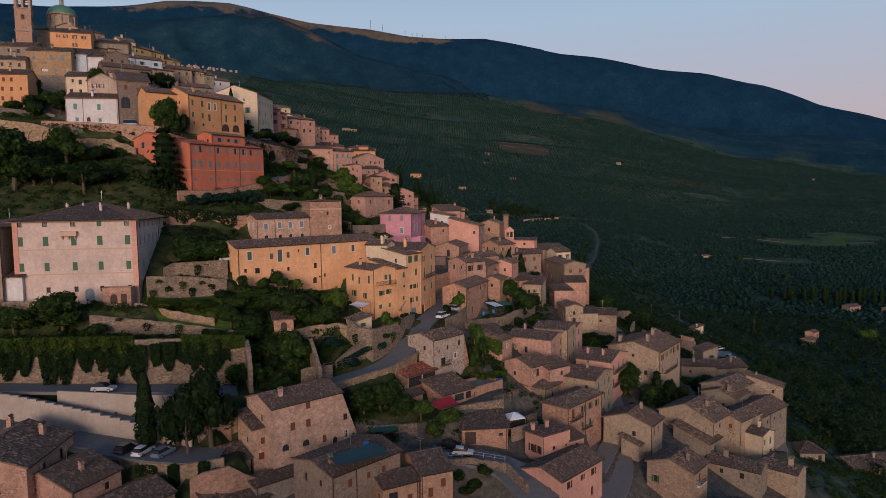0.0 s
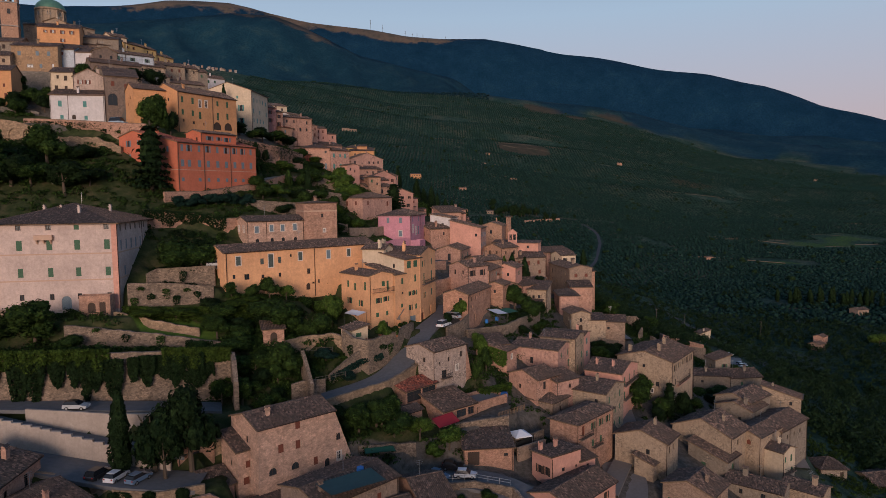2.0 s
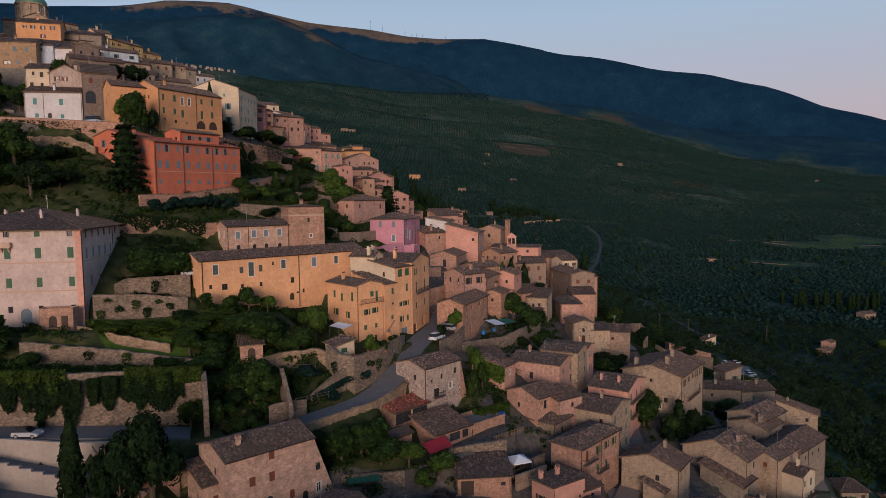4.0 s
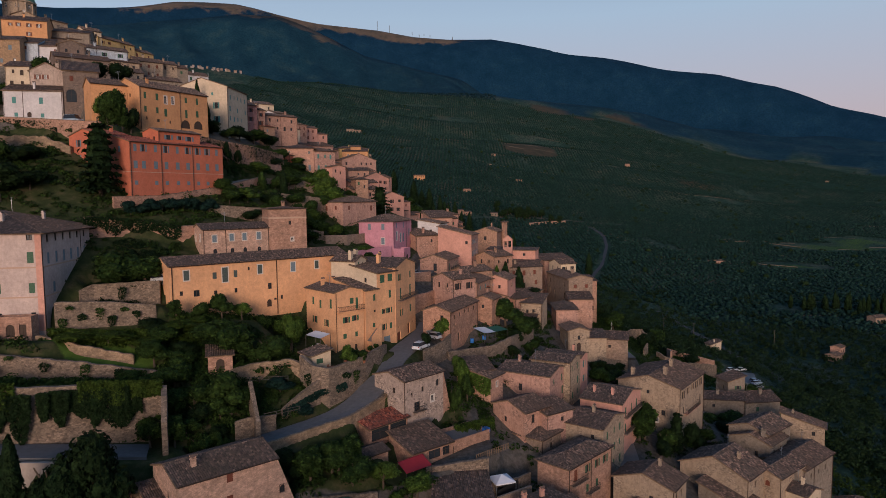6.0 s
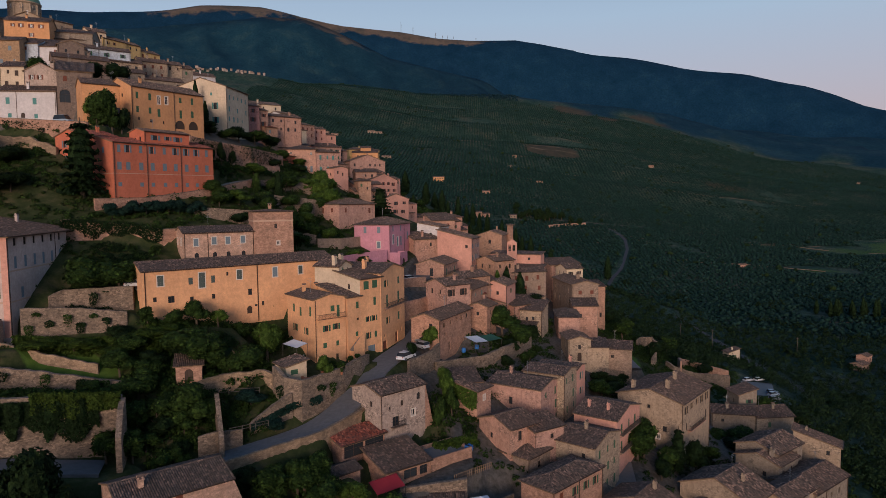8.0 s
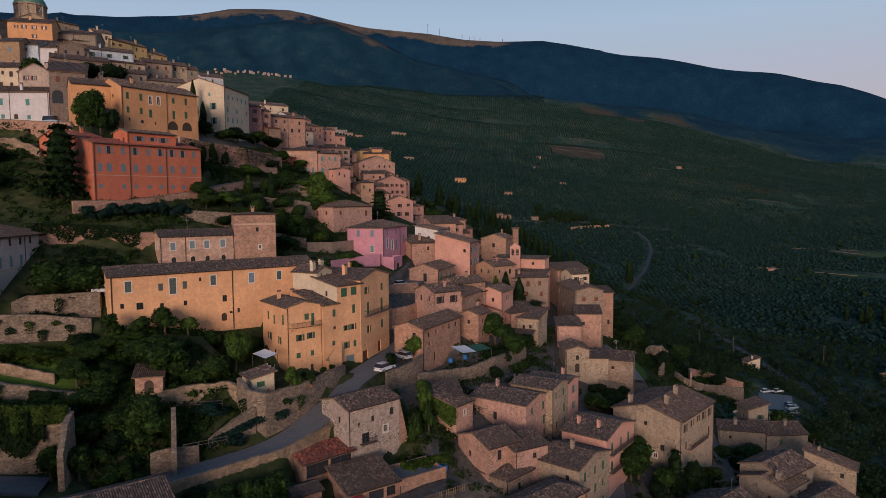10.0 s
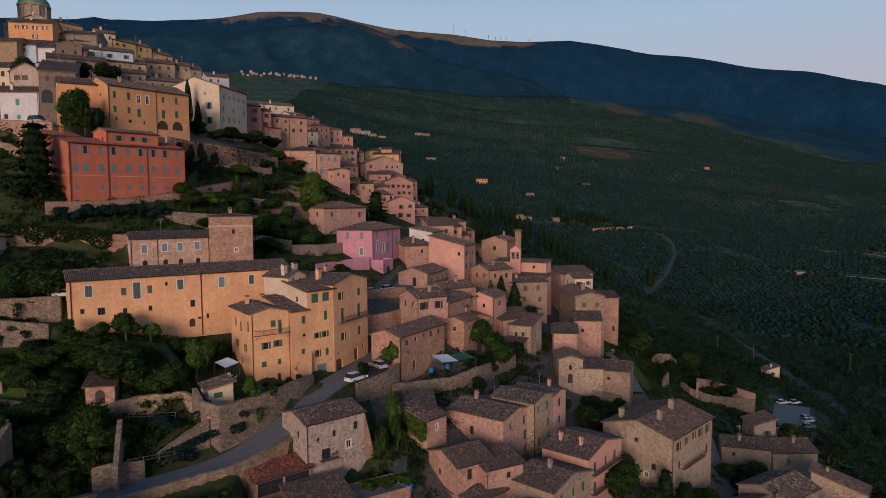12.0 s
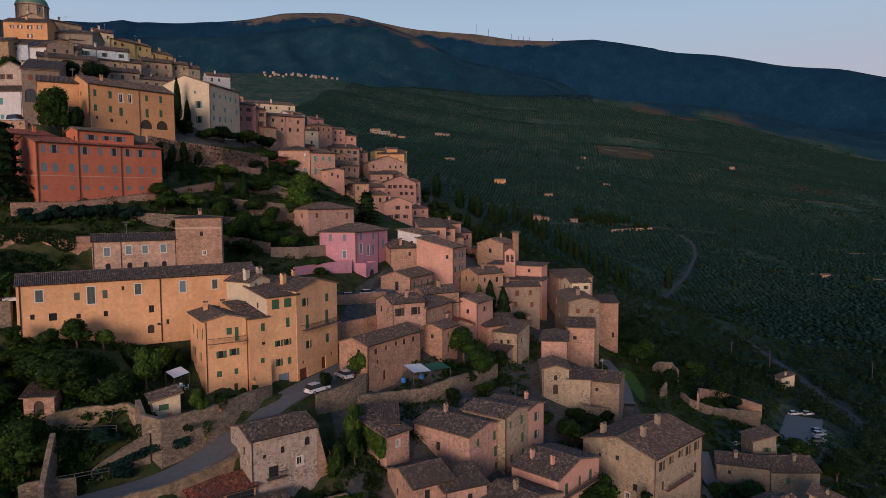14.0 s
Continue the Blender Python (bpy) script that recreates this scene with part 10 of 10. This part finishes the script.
def car(label, x, y, z, heading, colour, kind="hatch", roof=None):
    """A parked car: body, cabin glass, wheels with tyres and rims, lamps."""
    ob = thing("car" if kind != "van" else "van", label, "car" if kind != "van" else "van", pose(x, y, z, 0, 0, heading), "parked vehicles")
    L, W = (4.0, 1.75) if kind == "hatch" else ((4.5, 1.85) if kind == "suv" else (5.2, 2.0))
    low = [(-L / 2, 0.35), (-L / 2 + 0.05, 0.8), (-L / 2 + 0.15, 0.98), (L * 0.16, 0.98), (L / 2 - 0.25, 0.82), (L / 2, 0.6), (L / 2, 0.35)]
    top = 1.5 if kind == "hatch" else (1.65 if kind == "suv" else 2.1)
    cab = [(-L / 2 + 0.12, 0.97), (-L / 2 + 0.35, top - 0.08), (-L / 2 + 0.7, top), (L * (0.02 if kind != "van" else 0.2), top), (L * (0.22 if kind != "van" else 0.36), 0.97)]
    b = Build()

    def prism(profile, w0, w1, slot, z_top):
        wid = [w0 + (w1 - w0) * max(0.0, (q[1] - 0.97) / (z_top - 0.97)) if q[1] > 0.97 else w0 for q in profile]
        Lf = [(q[0], w / 2, q[1]) for q, w in zip(profile, wid)]
        Rt = [(q[0], -w / 2, q[1]) for q, w in zip(profile, wid)]
        b.face(Lf[::-1], slot)
        b.face(Rt, slot)
        for k in range(len(profile)):
            k2 = (k + 1) % len(profile)
            b.face([Rt[k], Lf[k], Lf[k2], Rt[k2]][::-1], slot)
    prism(low, W, W, 0, 2)
    part("body", b.weld().data("body", CAR_PAINT[colour]), ob)
    b = Build()
    prism(cab, W - 0.06, W - 0.4, 0, top)
    part("glasshouse", b.weld().data("glasshouse", CAR_GLASS), ob, "dark glazed car cabin")
    b = Build()
    b.box(-L / 2 + 0.62, -(W - 0.44) / 2, top - 0.02, L * 0.04 if kind != "van" else L * 0.22, (W - 0.44) / 2, top + 0.05)
    part("roof", b.data("roof", CAR_PAINT[roof or colour]), ob)
    wheel = SHARED.get("tyre")
    if not wheel:
        t, r_ = Build(), Build()
        n = 14
        for k in range(n):
            a0, a1 = 2 * math.pi * k / n, 2 * math.pi * (k + 1) / n
            p = lambda rr0, a, yy: (rr0 * math.cos(a), yy, rr0 * math.sin(a))
            t.face([p(0.32, a0, -0.1), p(0.32, a1, -0.1), p(0.32, a1, 0.1), p(0.32, a0, 0.1)])
            for yy in (-0.1, 0.1):
                t.face([p(0.32, a0, yy), p(0.2, a0, yy), p(0.2, a1, yy), p(0.32, a1, yy)])
                r_.face([p(0.2, a0, yy * 0.9), p(0.02, a0, yy), p(0.02, a1, yy), p(0.2, a1, yy * 0.9)])
        wheel = SHARED["tyre"] = (t.data("tyre", RUBBER), r_.data("rim", STEEL))
    for sx in (-L * 0.31, L * 0.31):
        for sy in (-W / 2 + 0.06, W / 2 - 0.06):
            w = part("wheel", wheel[0], ob, "", pose(sx, sy, 0.32))
            part("rim", wheel[1], w, "steel rim")
    for sy in (-1, 1):
        b = Build()
        b.box(L / 2 - 0.06, sy * W * 0.36 - 0.18, 0.6, L / 2 + 0.015, sy * W * 0.36 + 0.18, 0.76)
        part("headlight", b.data("headlight", LAMP_CLEAR), ob)
        b = Build()
        b.box(-L / 2 - 0.015, sy * W * 0.38 - 0.12, 0.72, -L / 2 + 0.06, sy * W * 0.38 + 0.12, 0.92)
        part("tail_light", b.data("tail_light", LAMP_RED), ob)
    return ob


car("pale blue hatchback with a black roof on the upper drive", -61.8, 117.2, 65.15, 0, "silver", "hatch", "black")
car("black car backed against the car park wall", -53.4, 107.6, 57.5, 75, "black", "suv")
car("white car backed against the car park wall", -50.6, 107.3, 57.25, 78, "white")
car("blue-grey car backed against the car park wall", -47.2, 107.2, 57.0, 70, "blue")
car("white hatchback parked in the yard", 3.4, 122.6, 50.25, -8, "white")
car("black car parked beside the garage", 1.2, 126.0, 50.3, -10, "black")
car("blue-grey car parked at the edge of the yard", -1.4, 122.4, 50.25, -35, "blue")
car("white car with a dark roof rail on the square", -0.2, 165.6, 68.75, 62, "white", "suv")
car("grey car parked beside the stone house", 2.2, 173.0, 69.3, 140, "silver")
car("dark grey car parked beside the stone house", 2.6, 176.6, 69.5, 140, "grey")
car("black car on the upper street", -9.8, 206.6, 79.0, 40, "black", "suv")
car("white car at the street parapet", -6.6, 205.6, 79.0, 40, "white")
car("white car on the upper street", -3.6, 210.4, 79.1, 45, "white")
car("pale blue van before the white house", -98.2, 211.6, 122.6, -12, "sky", "van")
for x, y, c in ((121.6, 296, "white"), (126.0, 296.5, "white"), (120.5, 272.5, "blue"), (119.5, 269.0, "sky"), (116.8, 262.0, "grey")):
    car("car parked on the small gravel square", x, y, gz(x, y) + 0.3, 20, c)
car("silver car under the long ochre house", -52.0, 158.6, 84.5, 20, "silver")


# ---- awnings, terraces, balconies ----
def canopy(name, label, corners, mat, posts, category="awning", sag=0.15):
    """A cloth on poles; corners (x, y, z) in order."""
    c = [Vector(q) for q in corners]
    o = sum(c, Vector()) / len(c)
    ob = thing(name, label, category, Matrix.Translation((o.x, o.y, o.z - posts)), "awnings and shades")
    b = Build()
    n = 6
    base = Vector((o.x, o.y, o.z - posts))
    P = [[None] * (n + 1) for _ in range(n + 1)]
    for i in range(n + 1):
        for j in range(n + 1):
            s, t = i / n, j / n
            q = c[0] * (1 - s) * (1 - t) + c[1] * s * (1 - t) + c[2] * s * t + c[3] * (1 - s) * t
            P[i][j] = q - base - Vector((0, 0, sag * math.sin(math.pi * s) * math.sin(math.pi * t)))
    for i in range(n):
        for j in range(n):
            b.face([P[i][j], P[i + 1][j], P[i + 1][j + 1], P[i][j + 1]])
            d = Vector((0, 0, -0.03))
            b.face([P[i][j] + d, P[i][j + 1] + d, P[i + 1][j + 1] + d, P[i + 1][j] + d])
    part("cloth", b.weld().data("cloth", mat), ob)
    for q in c:
        k = Build()
        k.beam(q - base - Vector((0, 0, posts)), q - base, 0.08)
        part("post", k.data("post", IRON), ob)
    return ob


canopy("awning", "white canvas awning over the cafe terrace", ((-22.6, 156.0, 74.0), (-19.0, 152.6, 74.0), (-17.4, 154.4, 74.5), (-21.0, 157.8, 74.5)), CLOTH_WHITE, 2.6)
canopy("shade_net", "white and green shade cloth in the alley garden", ((11.4, 181.4, 70.0), (14.2, 184.6, 69.6), (16.8, 182.2, 68.8), (14.0, 179.0, 69.2)), CLOTH_WHITE, 2.6)
canopy("shade_net", "dark green shade net in the alley garden", ((14.4, 184.8, 69.4), (17.6, 188.2, 69.2), (20.0, 186.0, 68.6), (16.8, 182.4, 68.8)), CLOTH_GREEN, 2.6)
canopy("tarpaulin", "dark red tarpaulin beside the shed", ((-2.8, 133.0, 57.4), (1.2, 135.6, 57.8), (2.8, 133.8, 56.6), (-1.2, 131.2, 56.2)), CLOTH_RED, 2.0)
canopy("shade_cloth", "dark teal shade cloth over a roof terrace", ((-19.1, 102.1, 58.6), (-11.7, 107.6, 58.6), (-9.0, 103.9, 58.3), (-16.2, 98.9, 58.3)), CLOTH_TEAL, 1.6)
canopy("shade_net", "green net over the orchard bed", ((-14.6, 123.4, 55.4), (-9.6, 125.2, 55.2), (-9.0, 123.8, 54.8), (-14.2, 122.0, 55.0)), CLOTH_GREEN, 1.0)


def gazebo(x, y, z, a):
    ob = thing("gazebo", "white pitched gazebo on the garden terrace", "gazebo", pose(x, y, z, 0, 0, a))
    b = Build()
    w = 1.8
    for p, q in (((-w, -w), (w, -w)), ((w, -w), (w, w)), ((w, w), (-w, w)), ((-w, w), (-w, -w))):
        b.face([(*p, 2.2), (*q, 2.2), (0, 0, 3.1)])
        b.face([(*p, 2.0), (*q, 2.0), (*q, 2.2), (*p, 2.2)])
    part("roof", b.weld().data("roof", CLOTH_WHITE), ob)
    for sx in (-w, w):
        for sy in (-w, w):
            k = Build()
            k.beam((sx, sy, 0), (sx, sy, 2.1), 0.07)
            part("post", k.data("post", STEEL), ob)


gazebo(14.6, 135.8, 51.0, 20)
stone_wall("garden terrace wall beside the gazebo", ((10.2, 133.8, 53.0), (17.8, 138.4, 52.4), (20.0, 141.0, 52.2)), 4, 0.4, RUBBLE, 0.08)
stone_wall("low wall in front of the gazebo terrace", ((13.6, 131.2, 52.2), (19.6, 136.0, 52.0)), 4, 0.4, WALL["tan"], 0.05)
stone_wall("pale coping wall above the garage roof", ((3.2, 135.2, 55.6), (8.0, 136.6, 55.4), (12.0, 138.6, 54.8)), 4, 0.5, RUBBLE, 0.08)


def balcony(x, y, z, a, w, d=0.9, slab=None, solid=False):
    """A slab on brackets with an iron rail, standing out from a front with heading a."""
    ob = thing("balcony", "narrow balcony with an iron railing", "balcony", pose(x, y, z, 0, 0, a), "balconies")
    b = Build()
    b.box(0, -d, -0.16, w, 0, 0)
    part("slab", b.data("slab", slab or WALL["tan"]), ob)
    if solid:
        b = Build()
        b.box(0, -d, 0, w, -d + 0.1, 0.95)
        part("parapet", b.data("parapet", slab or WALL["tan"]), ob)
        return ob
    b = Build()
    for z_ in (0.08, 1.0):
        b.beam((0.04, -d + 0.04, z_), (w - 0.04, -d + 0.04, z_), 0.05)
        for u in (0.04, w - 0.04):
            b.beam((u, -d + 0.04, z_), (u, 0, z_), 0.05)
    part("rail", b.data("rail", IRON), ob)
    n = int(w / 0.16)
    for k in range(n + 1):
        u = 0.04 + (w - 0.08) * k / n
        key = "baluster"
        if key not in SHARED:
            q = Build()
            q.beam((0, 0, 0.08), (0, 0, 1.0), 0.025)
            SHARED[key] = q.data("baluster", IRON)
        part("baluster", SHARED[key], ob, "", pose(u, -d + 0.04, 0))
    for u in (0.3, w - 0.3):
        q = Build()
        q.beam((u, -d * 0.8, -0.16), (u, 0, -0.7), 0.1)
        part("bracket", q.data("bracket", slab or WALL["tan"]), ob)
    return ob


def on_front(M, a, u, z, w, **kw):
    balcony(M[0] + u * math.cos(radians(a)), M[1] + u * math.sin(radians(a)), z, a, w, **kw)


on_front((-5.9, 171.0), 73, 1.3, 78.05, 11.0, slab=WALL["brown"])
on_front((-17.1, 158.9), 42, 0.4, 77.95, 6.2, slab=WALL["yellow"])
on_front((-2.5, 144.6), 47, 2.2, 61.4, 3.0)
on_front((57.2, 172.4), 53, 3.5, 50.9, 9.5, slab=WALL["peach"])
on_front((41.0, 159.5), 57, 1.0, 55.2, 10.0)
on_front((41.0, 159.5), 57, 1.0, 51.8, 10.0)
on_front((26.0, 136.5), 47, 0.6, 51.4, 4.6)
on_front((26.0, 136.5), 47, 5.6, 48.4, 3.6)
on_front((5.3, 216), 75, 1.0, 79.6, 11.0)
on_front((75.4, 152.4), 36, 0.8, 37.0, 4.0)
on_front((48.3, 124.8), 48, 2.0, 42.0, 3.4, slab=SURROUND)


def palazzo_loggia():
    """The small stone balcony under the palazzo's eave."""
    ob = thing("balcony", "small stone balcony with carved brackets high on the palazzo", "balcony", pose(-67.4, 144.9, 92.0, 0, 0, 189), "balconies")
    b = Build()
    b.box(12.0, 0.01, 0, 15.4, 0.9, 1.0)
    part("parapet", b.data("parapet", CORNICE), ob)
    for u in (12.3, 13.6, 14.9):
        q = Build()
        q.face([(u, 0.01, 0), (u, 0.85, 0), (u, 0.01, -0.9)])
        q.face([(u + 0.3, 0.01, 0), (u + 0.3, 0.01, -0.9), (u + 0.3, 0.85, 0)])
        q.face([(u, 0.85, 0), (u + 0.3, 0.85, 0), (u + 0.3, 0.01, -0.9), (u, 0.01, -0.9)])
        part("bracket", q.data("bracket", CORNICE), ob)


palazzo_loggia()


def quoins(M, a, spans, z0, z1, mat):
    """Painted plaster pilasters on the corners of a front, a little proud of it."""
    for u0, u1 in spans:
        ob = thing("pilaster", "peach-painted corner pilaster of the palazzo", "pilaster", pose(M[0], M[1], z0, 0, 0, a), "pilasters of the palazzo")
        b = Build()
        b.box(u0, 0.01, 0, u1, 0.09, z1 - z0)
        part("shaft", b.data("shaft", mat), ob)


quoins((-67.4, 144.9), 189, ((-0.06, 1.0), (24.0, 25.04)), 77.5, 95.2, WALL["salmon"])
house("ochre stone gate lodge beside the palazzo", (-67.2, 140.6), 95, 2.4, 6.0, 80.2, "rough", "flat", zb=77, left=one(0.6, 0.7, 1.5, 2.2, "da") + one(0.25, 0.7, 1.2, 2.2, "d"), name="gate_lodge", category="lodge", sunk=0.6)
house("low pale outbuilding beside the palazzo", (-93.6, 139.6), 10, 3.5, 8, 83.6, "white", "sr", zb=77, left=one(0.3, 1.2, 0.8, 0.9))
house("small ruined hut with an arched doorway in the garden", (-37.2, 142.6), 20, 4.2, 3.6, 73.2, "rough", "sr", zb=69.5, right=one(0.5, 0.8, 1.4, 2.2, "da"), name="garden_hut", category="hut", sunk=0.8)
house("cream terrace kiosk with a green shuttered window", (-19.6, 147.6), 42, 4.0, 4.4, 71.8, "cream", "sl", zb=69, right=one(0.4, 0.8, 1.4, 0.9, "sc"), shut=GREEN, name="kiosk", category="kiosk", sunk=0.4, pitch=0.2)


# the rose house's battered end
def buttress(label, x, y, z, a, x0, reach, deep, high, mat):
    """A battered pier leaning on the end wall of a house."""
    ob = thing("buttress", label, "buttress", pose(x, y, z, 0, 0, a))
    b = Build()
    f = [(x0, 0.05, -3), (x0 + reach, 0.05, -3), (x0 + 0.25, 0.05, high), (x0, 0.05, high)]
    k = [(p[0], deep, p[2]) for p in f]
    b.face(f)
    b.face(k[::-1])
    for e in range(4):
        b.face([f[e], k[e], k[(e + 1) % 4], f[(e + 1) % 4]])
    part("masonry", b.weld().data("masonry", mat), ob)
    return ob


ob = buttress("sloping masonry buttress at the end of the rose house", -29.7, 110.3, 50, 42, 14.203, 6.2, 6, 13.2, WALL["rosewash"])
part("window", window_data(0.8, 1.2, "a", DARKWOOD, WALL["rosewash"]), ob, "", pose(14.5, -0.17, 8.3))
part("window", window_data(0.8, 1.5, "f", SURROUND, SURROUND), ob, "", pose(14.5, -0.17, 4.8))
buttress("sloping stone buttress on the grey-pink house", -2.5, 144.6, 57, 47, 10.403, 3.4, 1.1, 10.2, WALL["rough"])


# ---- small things ----
def table_set(x, y, z, mat, n_chairs=4, label="white plastic garden table"):
    t = thing("garden_table", label, "table", pose(x, y, z), "garden tables")
    b = Build()
    b.box(-0.7, -0.45, 0.7, 0.7, 0.45, 0.75)
    part("tabletop", b.data("tabletop", mat), t)
    for sx in (-0.6, 0.6):
        for sy in (-0.35, 0.35):
            k = Build()
            k.beam((sx, sy, 0), (sx, sy, 0.7), 0.05)
            part("leg", k.data("leg", mat), t)
    for k in range(n_chairs):
        a = k * 360 / n_chairs + 20
        c = thing("garden_chair", "white plastic garden chair at the table", "chair", pose(x + 1.1 * math.cos(radians(a)), y + 0.9 * math.sin(radians(a)), z, 0, 0, a + 90), "garden chairs")
        q = Build()
        q.box(-0.25, -0.25, 0.4, 0.25, 0.25, 0.45)
        part("seat", q.data("seat", mat), c)
        q = Build()
        q.box(-0.25, -0.28, 0.45, 0.25, -0.22, 0.9)
        part("backrest", q.data("backrest", mat), c)
        for sx in (-0.21, 0.21):
            for sy in (-0.21, 0.21):
                q = Build()
                q.beam((sx, sy, 0), (sx, sy, 0.4), 0.04)
                part("leg", q.data("leg", mat), c)


table_set(-19.8, 155.4, 71.2, CLOTH_WHITE)
table_set(9.6, 138.6, 53.8, CLOTH_WHITE)
table_set(6.6, 137.0, 53.8, CLOTH_WHITE)
table_set(-15.6, 146.6, 69.3, POT, 3, "small red cafe table on the terrace")


def street_pole(x, y, h, label="slim grey utility pole beside the groves"):
    ob = thing("utility_pole", label, "pole", pose(x, y, gz(x, y) - 0.3), "utility poles")
    b = Build()
    b.ring((0, 0), 0, h, 0.22, 0.14, 8)
    part("pole", b.data("pole", POLE), ob)
    b = Build()
    b.beam((-0.9, 0, h - 0.5), (0.9, 0, h - 0.5), 0.14)
    part("crossarm", b.data("crossarm", POLE), ob)


for x, y, h in ((150, 415, 10), (128, 402, 10), (205, 430, 11)):
    street_pole(x, y, h)


def tank(x, y, z, a):
    ob = thing("gas_tank", "white cylindrical gas tank on feet in the garden", "tank", pose(x, y, z, 0, 0, a))
    b = Build()
    n = 12
    prof = [(-1.5, 0.1), (-1.4, 0.4), (-1.2, 0.55), (1.2, 0.55), (1.4, 0.4), (1.5, 0.1)]
    for (x0, r0), (x1, r1) in zip(prof[:-1], prof[1:]):
        for k in range(n):
            a0, a1 = 2 * math.pi * k / n, 2 * math.pi * (k + 1) / n
            b.face([(x0, r0 * math.cos(a0), 0.9 + r0 * math.sin(a0)), (x0, r0 * math.cos(a1), 0.9 + r0 * math.sin(a1)), (x1, r1 * math.cos(a1), 0.9 + r1 * math.sin(a1)), (x1, r1 * math.cos(a0), 0.9 + r1 * math.sin(a0))])
    part("shell", b.weld().data("shell", CLOTH_WHITE, True), ob)
    for sx in (-0.9, 0.9):
        q = Build()
        q.box(sx - 0.1, -0.35, 0, sx + 0.1, 0.35, 0.5)
        part("foot", q.data("foot", WALL["grey"]), ob)


tank(-96.5, 175.0, gz(-96.5, 175.0), 10)


def barrel(x, y, z, mat, label, r_=0.5, h=1.0):
    ob = thing("water_barrel", label, "barrel", pose(x, y, z), "barrels and bins")
    b = Build()
    b.ring((0, 0), 0, h * 0.5, r_ * 0.92, r_, 12, cap=False)
    b.ring((0, 0), h * 0.5, h, r_, r_ * 0.9, 12)
    part("drum", b.data("drum", mat), ob)


barrel(-13.4, 108.6, 57.2, CLOTH_BLUE, "bright blue plastic water tank on a roof edge", 0.6, 1.1)
barrel(-5.4, 118.2, 51.8, CLOTH_BLUE, "blue plastic barrel beside the garden wall")
barrel(14.2, 185.6, 66.2, CLOTH_BLUE, "blue plastic barrel in the alley garden")
barrel(11.2, 182.4, 66.2, CLOTH_BLUE, "blue plastic barrel in the alley garden")
barrel(12.6, 147.6, 57.0, CLOTH_BLUE, "blue plastic tank by the courtyard", 0.8, 0.9)


def fence(label, pts, h=1.0, step=1.6, mat=POLE):
    ob = thing("fence", label, "fence", Matrix.Translation((pts[0][0], pts[0][1], pts[0][2])), "fences")
    o = Vector(pts[0])
    for a, c in zip(pts[:-1], pts[1:]):
        a, c = Vector(a) - o, Vector(c) - o
        n = max(1, int((c - a).length / step))
        for k in range(n + 1):
            p = a + (c - a) * k / n
            b = Build()
            b.beam(p, p + Vector((0, 0, h)), 0.09)
            part("post", b.data("post", mat), ob)
        for z_ in (0.45 * h, 0.92 * h):
            b = Build()
            b.beam(a + Vector((0, 0, z_)), c + Vector((0, 0, z_)), 0.07)
            part("rail", b.data("rail", mat), ob)


fence("weathered rail fence along the garden terrace", ((-29.6, 141.8, 68.4), (-23.4, 144.4, 68.0)))
fence("steel railing along the edge of the yard", ((-1.0, 119.2, 51.0), (5.2, 119.8, 51.1), (11.0, 118.4, 50.6)), 1.0, 1.8, STEEL)
fence("brown wooden fence along the courtyard", ((10.4, 136.9, 56.0), (13.4, 139.8, 55.9), (16.4, 142.7, 55.8)), 1.1, 0.45, WOOD)
fence("rail fence along the lower garden", ((-25.0, 134.2, 64.4), (-19.8, 137.6, 64.6)))
for k, (x, y) in enumerate(((-10.4, 151.0), (-12.0, 153.8), (-14.0, 151.4), (-13.4, 157.0))):
    ob = thing("flower_pot", "terracotta pot with a small plant on the terrace", "pot", pose(x, y, 69.5), "flower pots")
    b = Build()
    b.ring((0, 0), 0, 0.5, 0.2, 0.3, 10)
    part("pot", b.data("pot", POT), ob)
    part("plant", crown_mesh("broad", k, LEAF), ob, "", Matrix.Translation((0, 0, 0.85)) @ Matrix.Diagonal((0.4, 0.4, 0.45, 1)))


# outside stair of the ochre house
def stair():
    ob = thing("outside_stair", "plastered outside stair against the ochre house", "stair", pose(-11.6, 163.6, 70, 0, 0, 53), "stairs")
    b = Build()
    b.box(0.4, -1.3, -1.5, 3.4, -0.01, 0.9)
    part("base", b.data("base", WALL["yellow"]), ob)
    for k in range(14):
        q = Build()
        q.box(0.4 + 0.21 * k, -1.2, 0.9, 3.4, -0.01, 1.07 + 0.17 * k)
        if k < 13:
            part("step", q.data("step", PAVING), ob)
    q = Build()
    q.face([(0.4, -1.3, 0.9), (3.4, -1.3, 0.9), (3.4, -1.3, 4.2), (3.1, -1.3, 4.2), (0.4, -1.3, 1.9)])
    q.face([(0.4, -1.2, 0.9), (0.4, -1.2, 1.9), (3.1, -1.2, 4.2), (3.4, -1.2, 4.2), (3.4, -1.2, 0.9)])
    q.face([(0.4, -1.3, 1.9), (3.1, -1.3, 4.2), (3.1, -1.2, 4.2), (0.4, -1.2, 1.9)])
    part("parapet", q.data("parapet", WALL["yellow"]), ob)


stair()
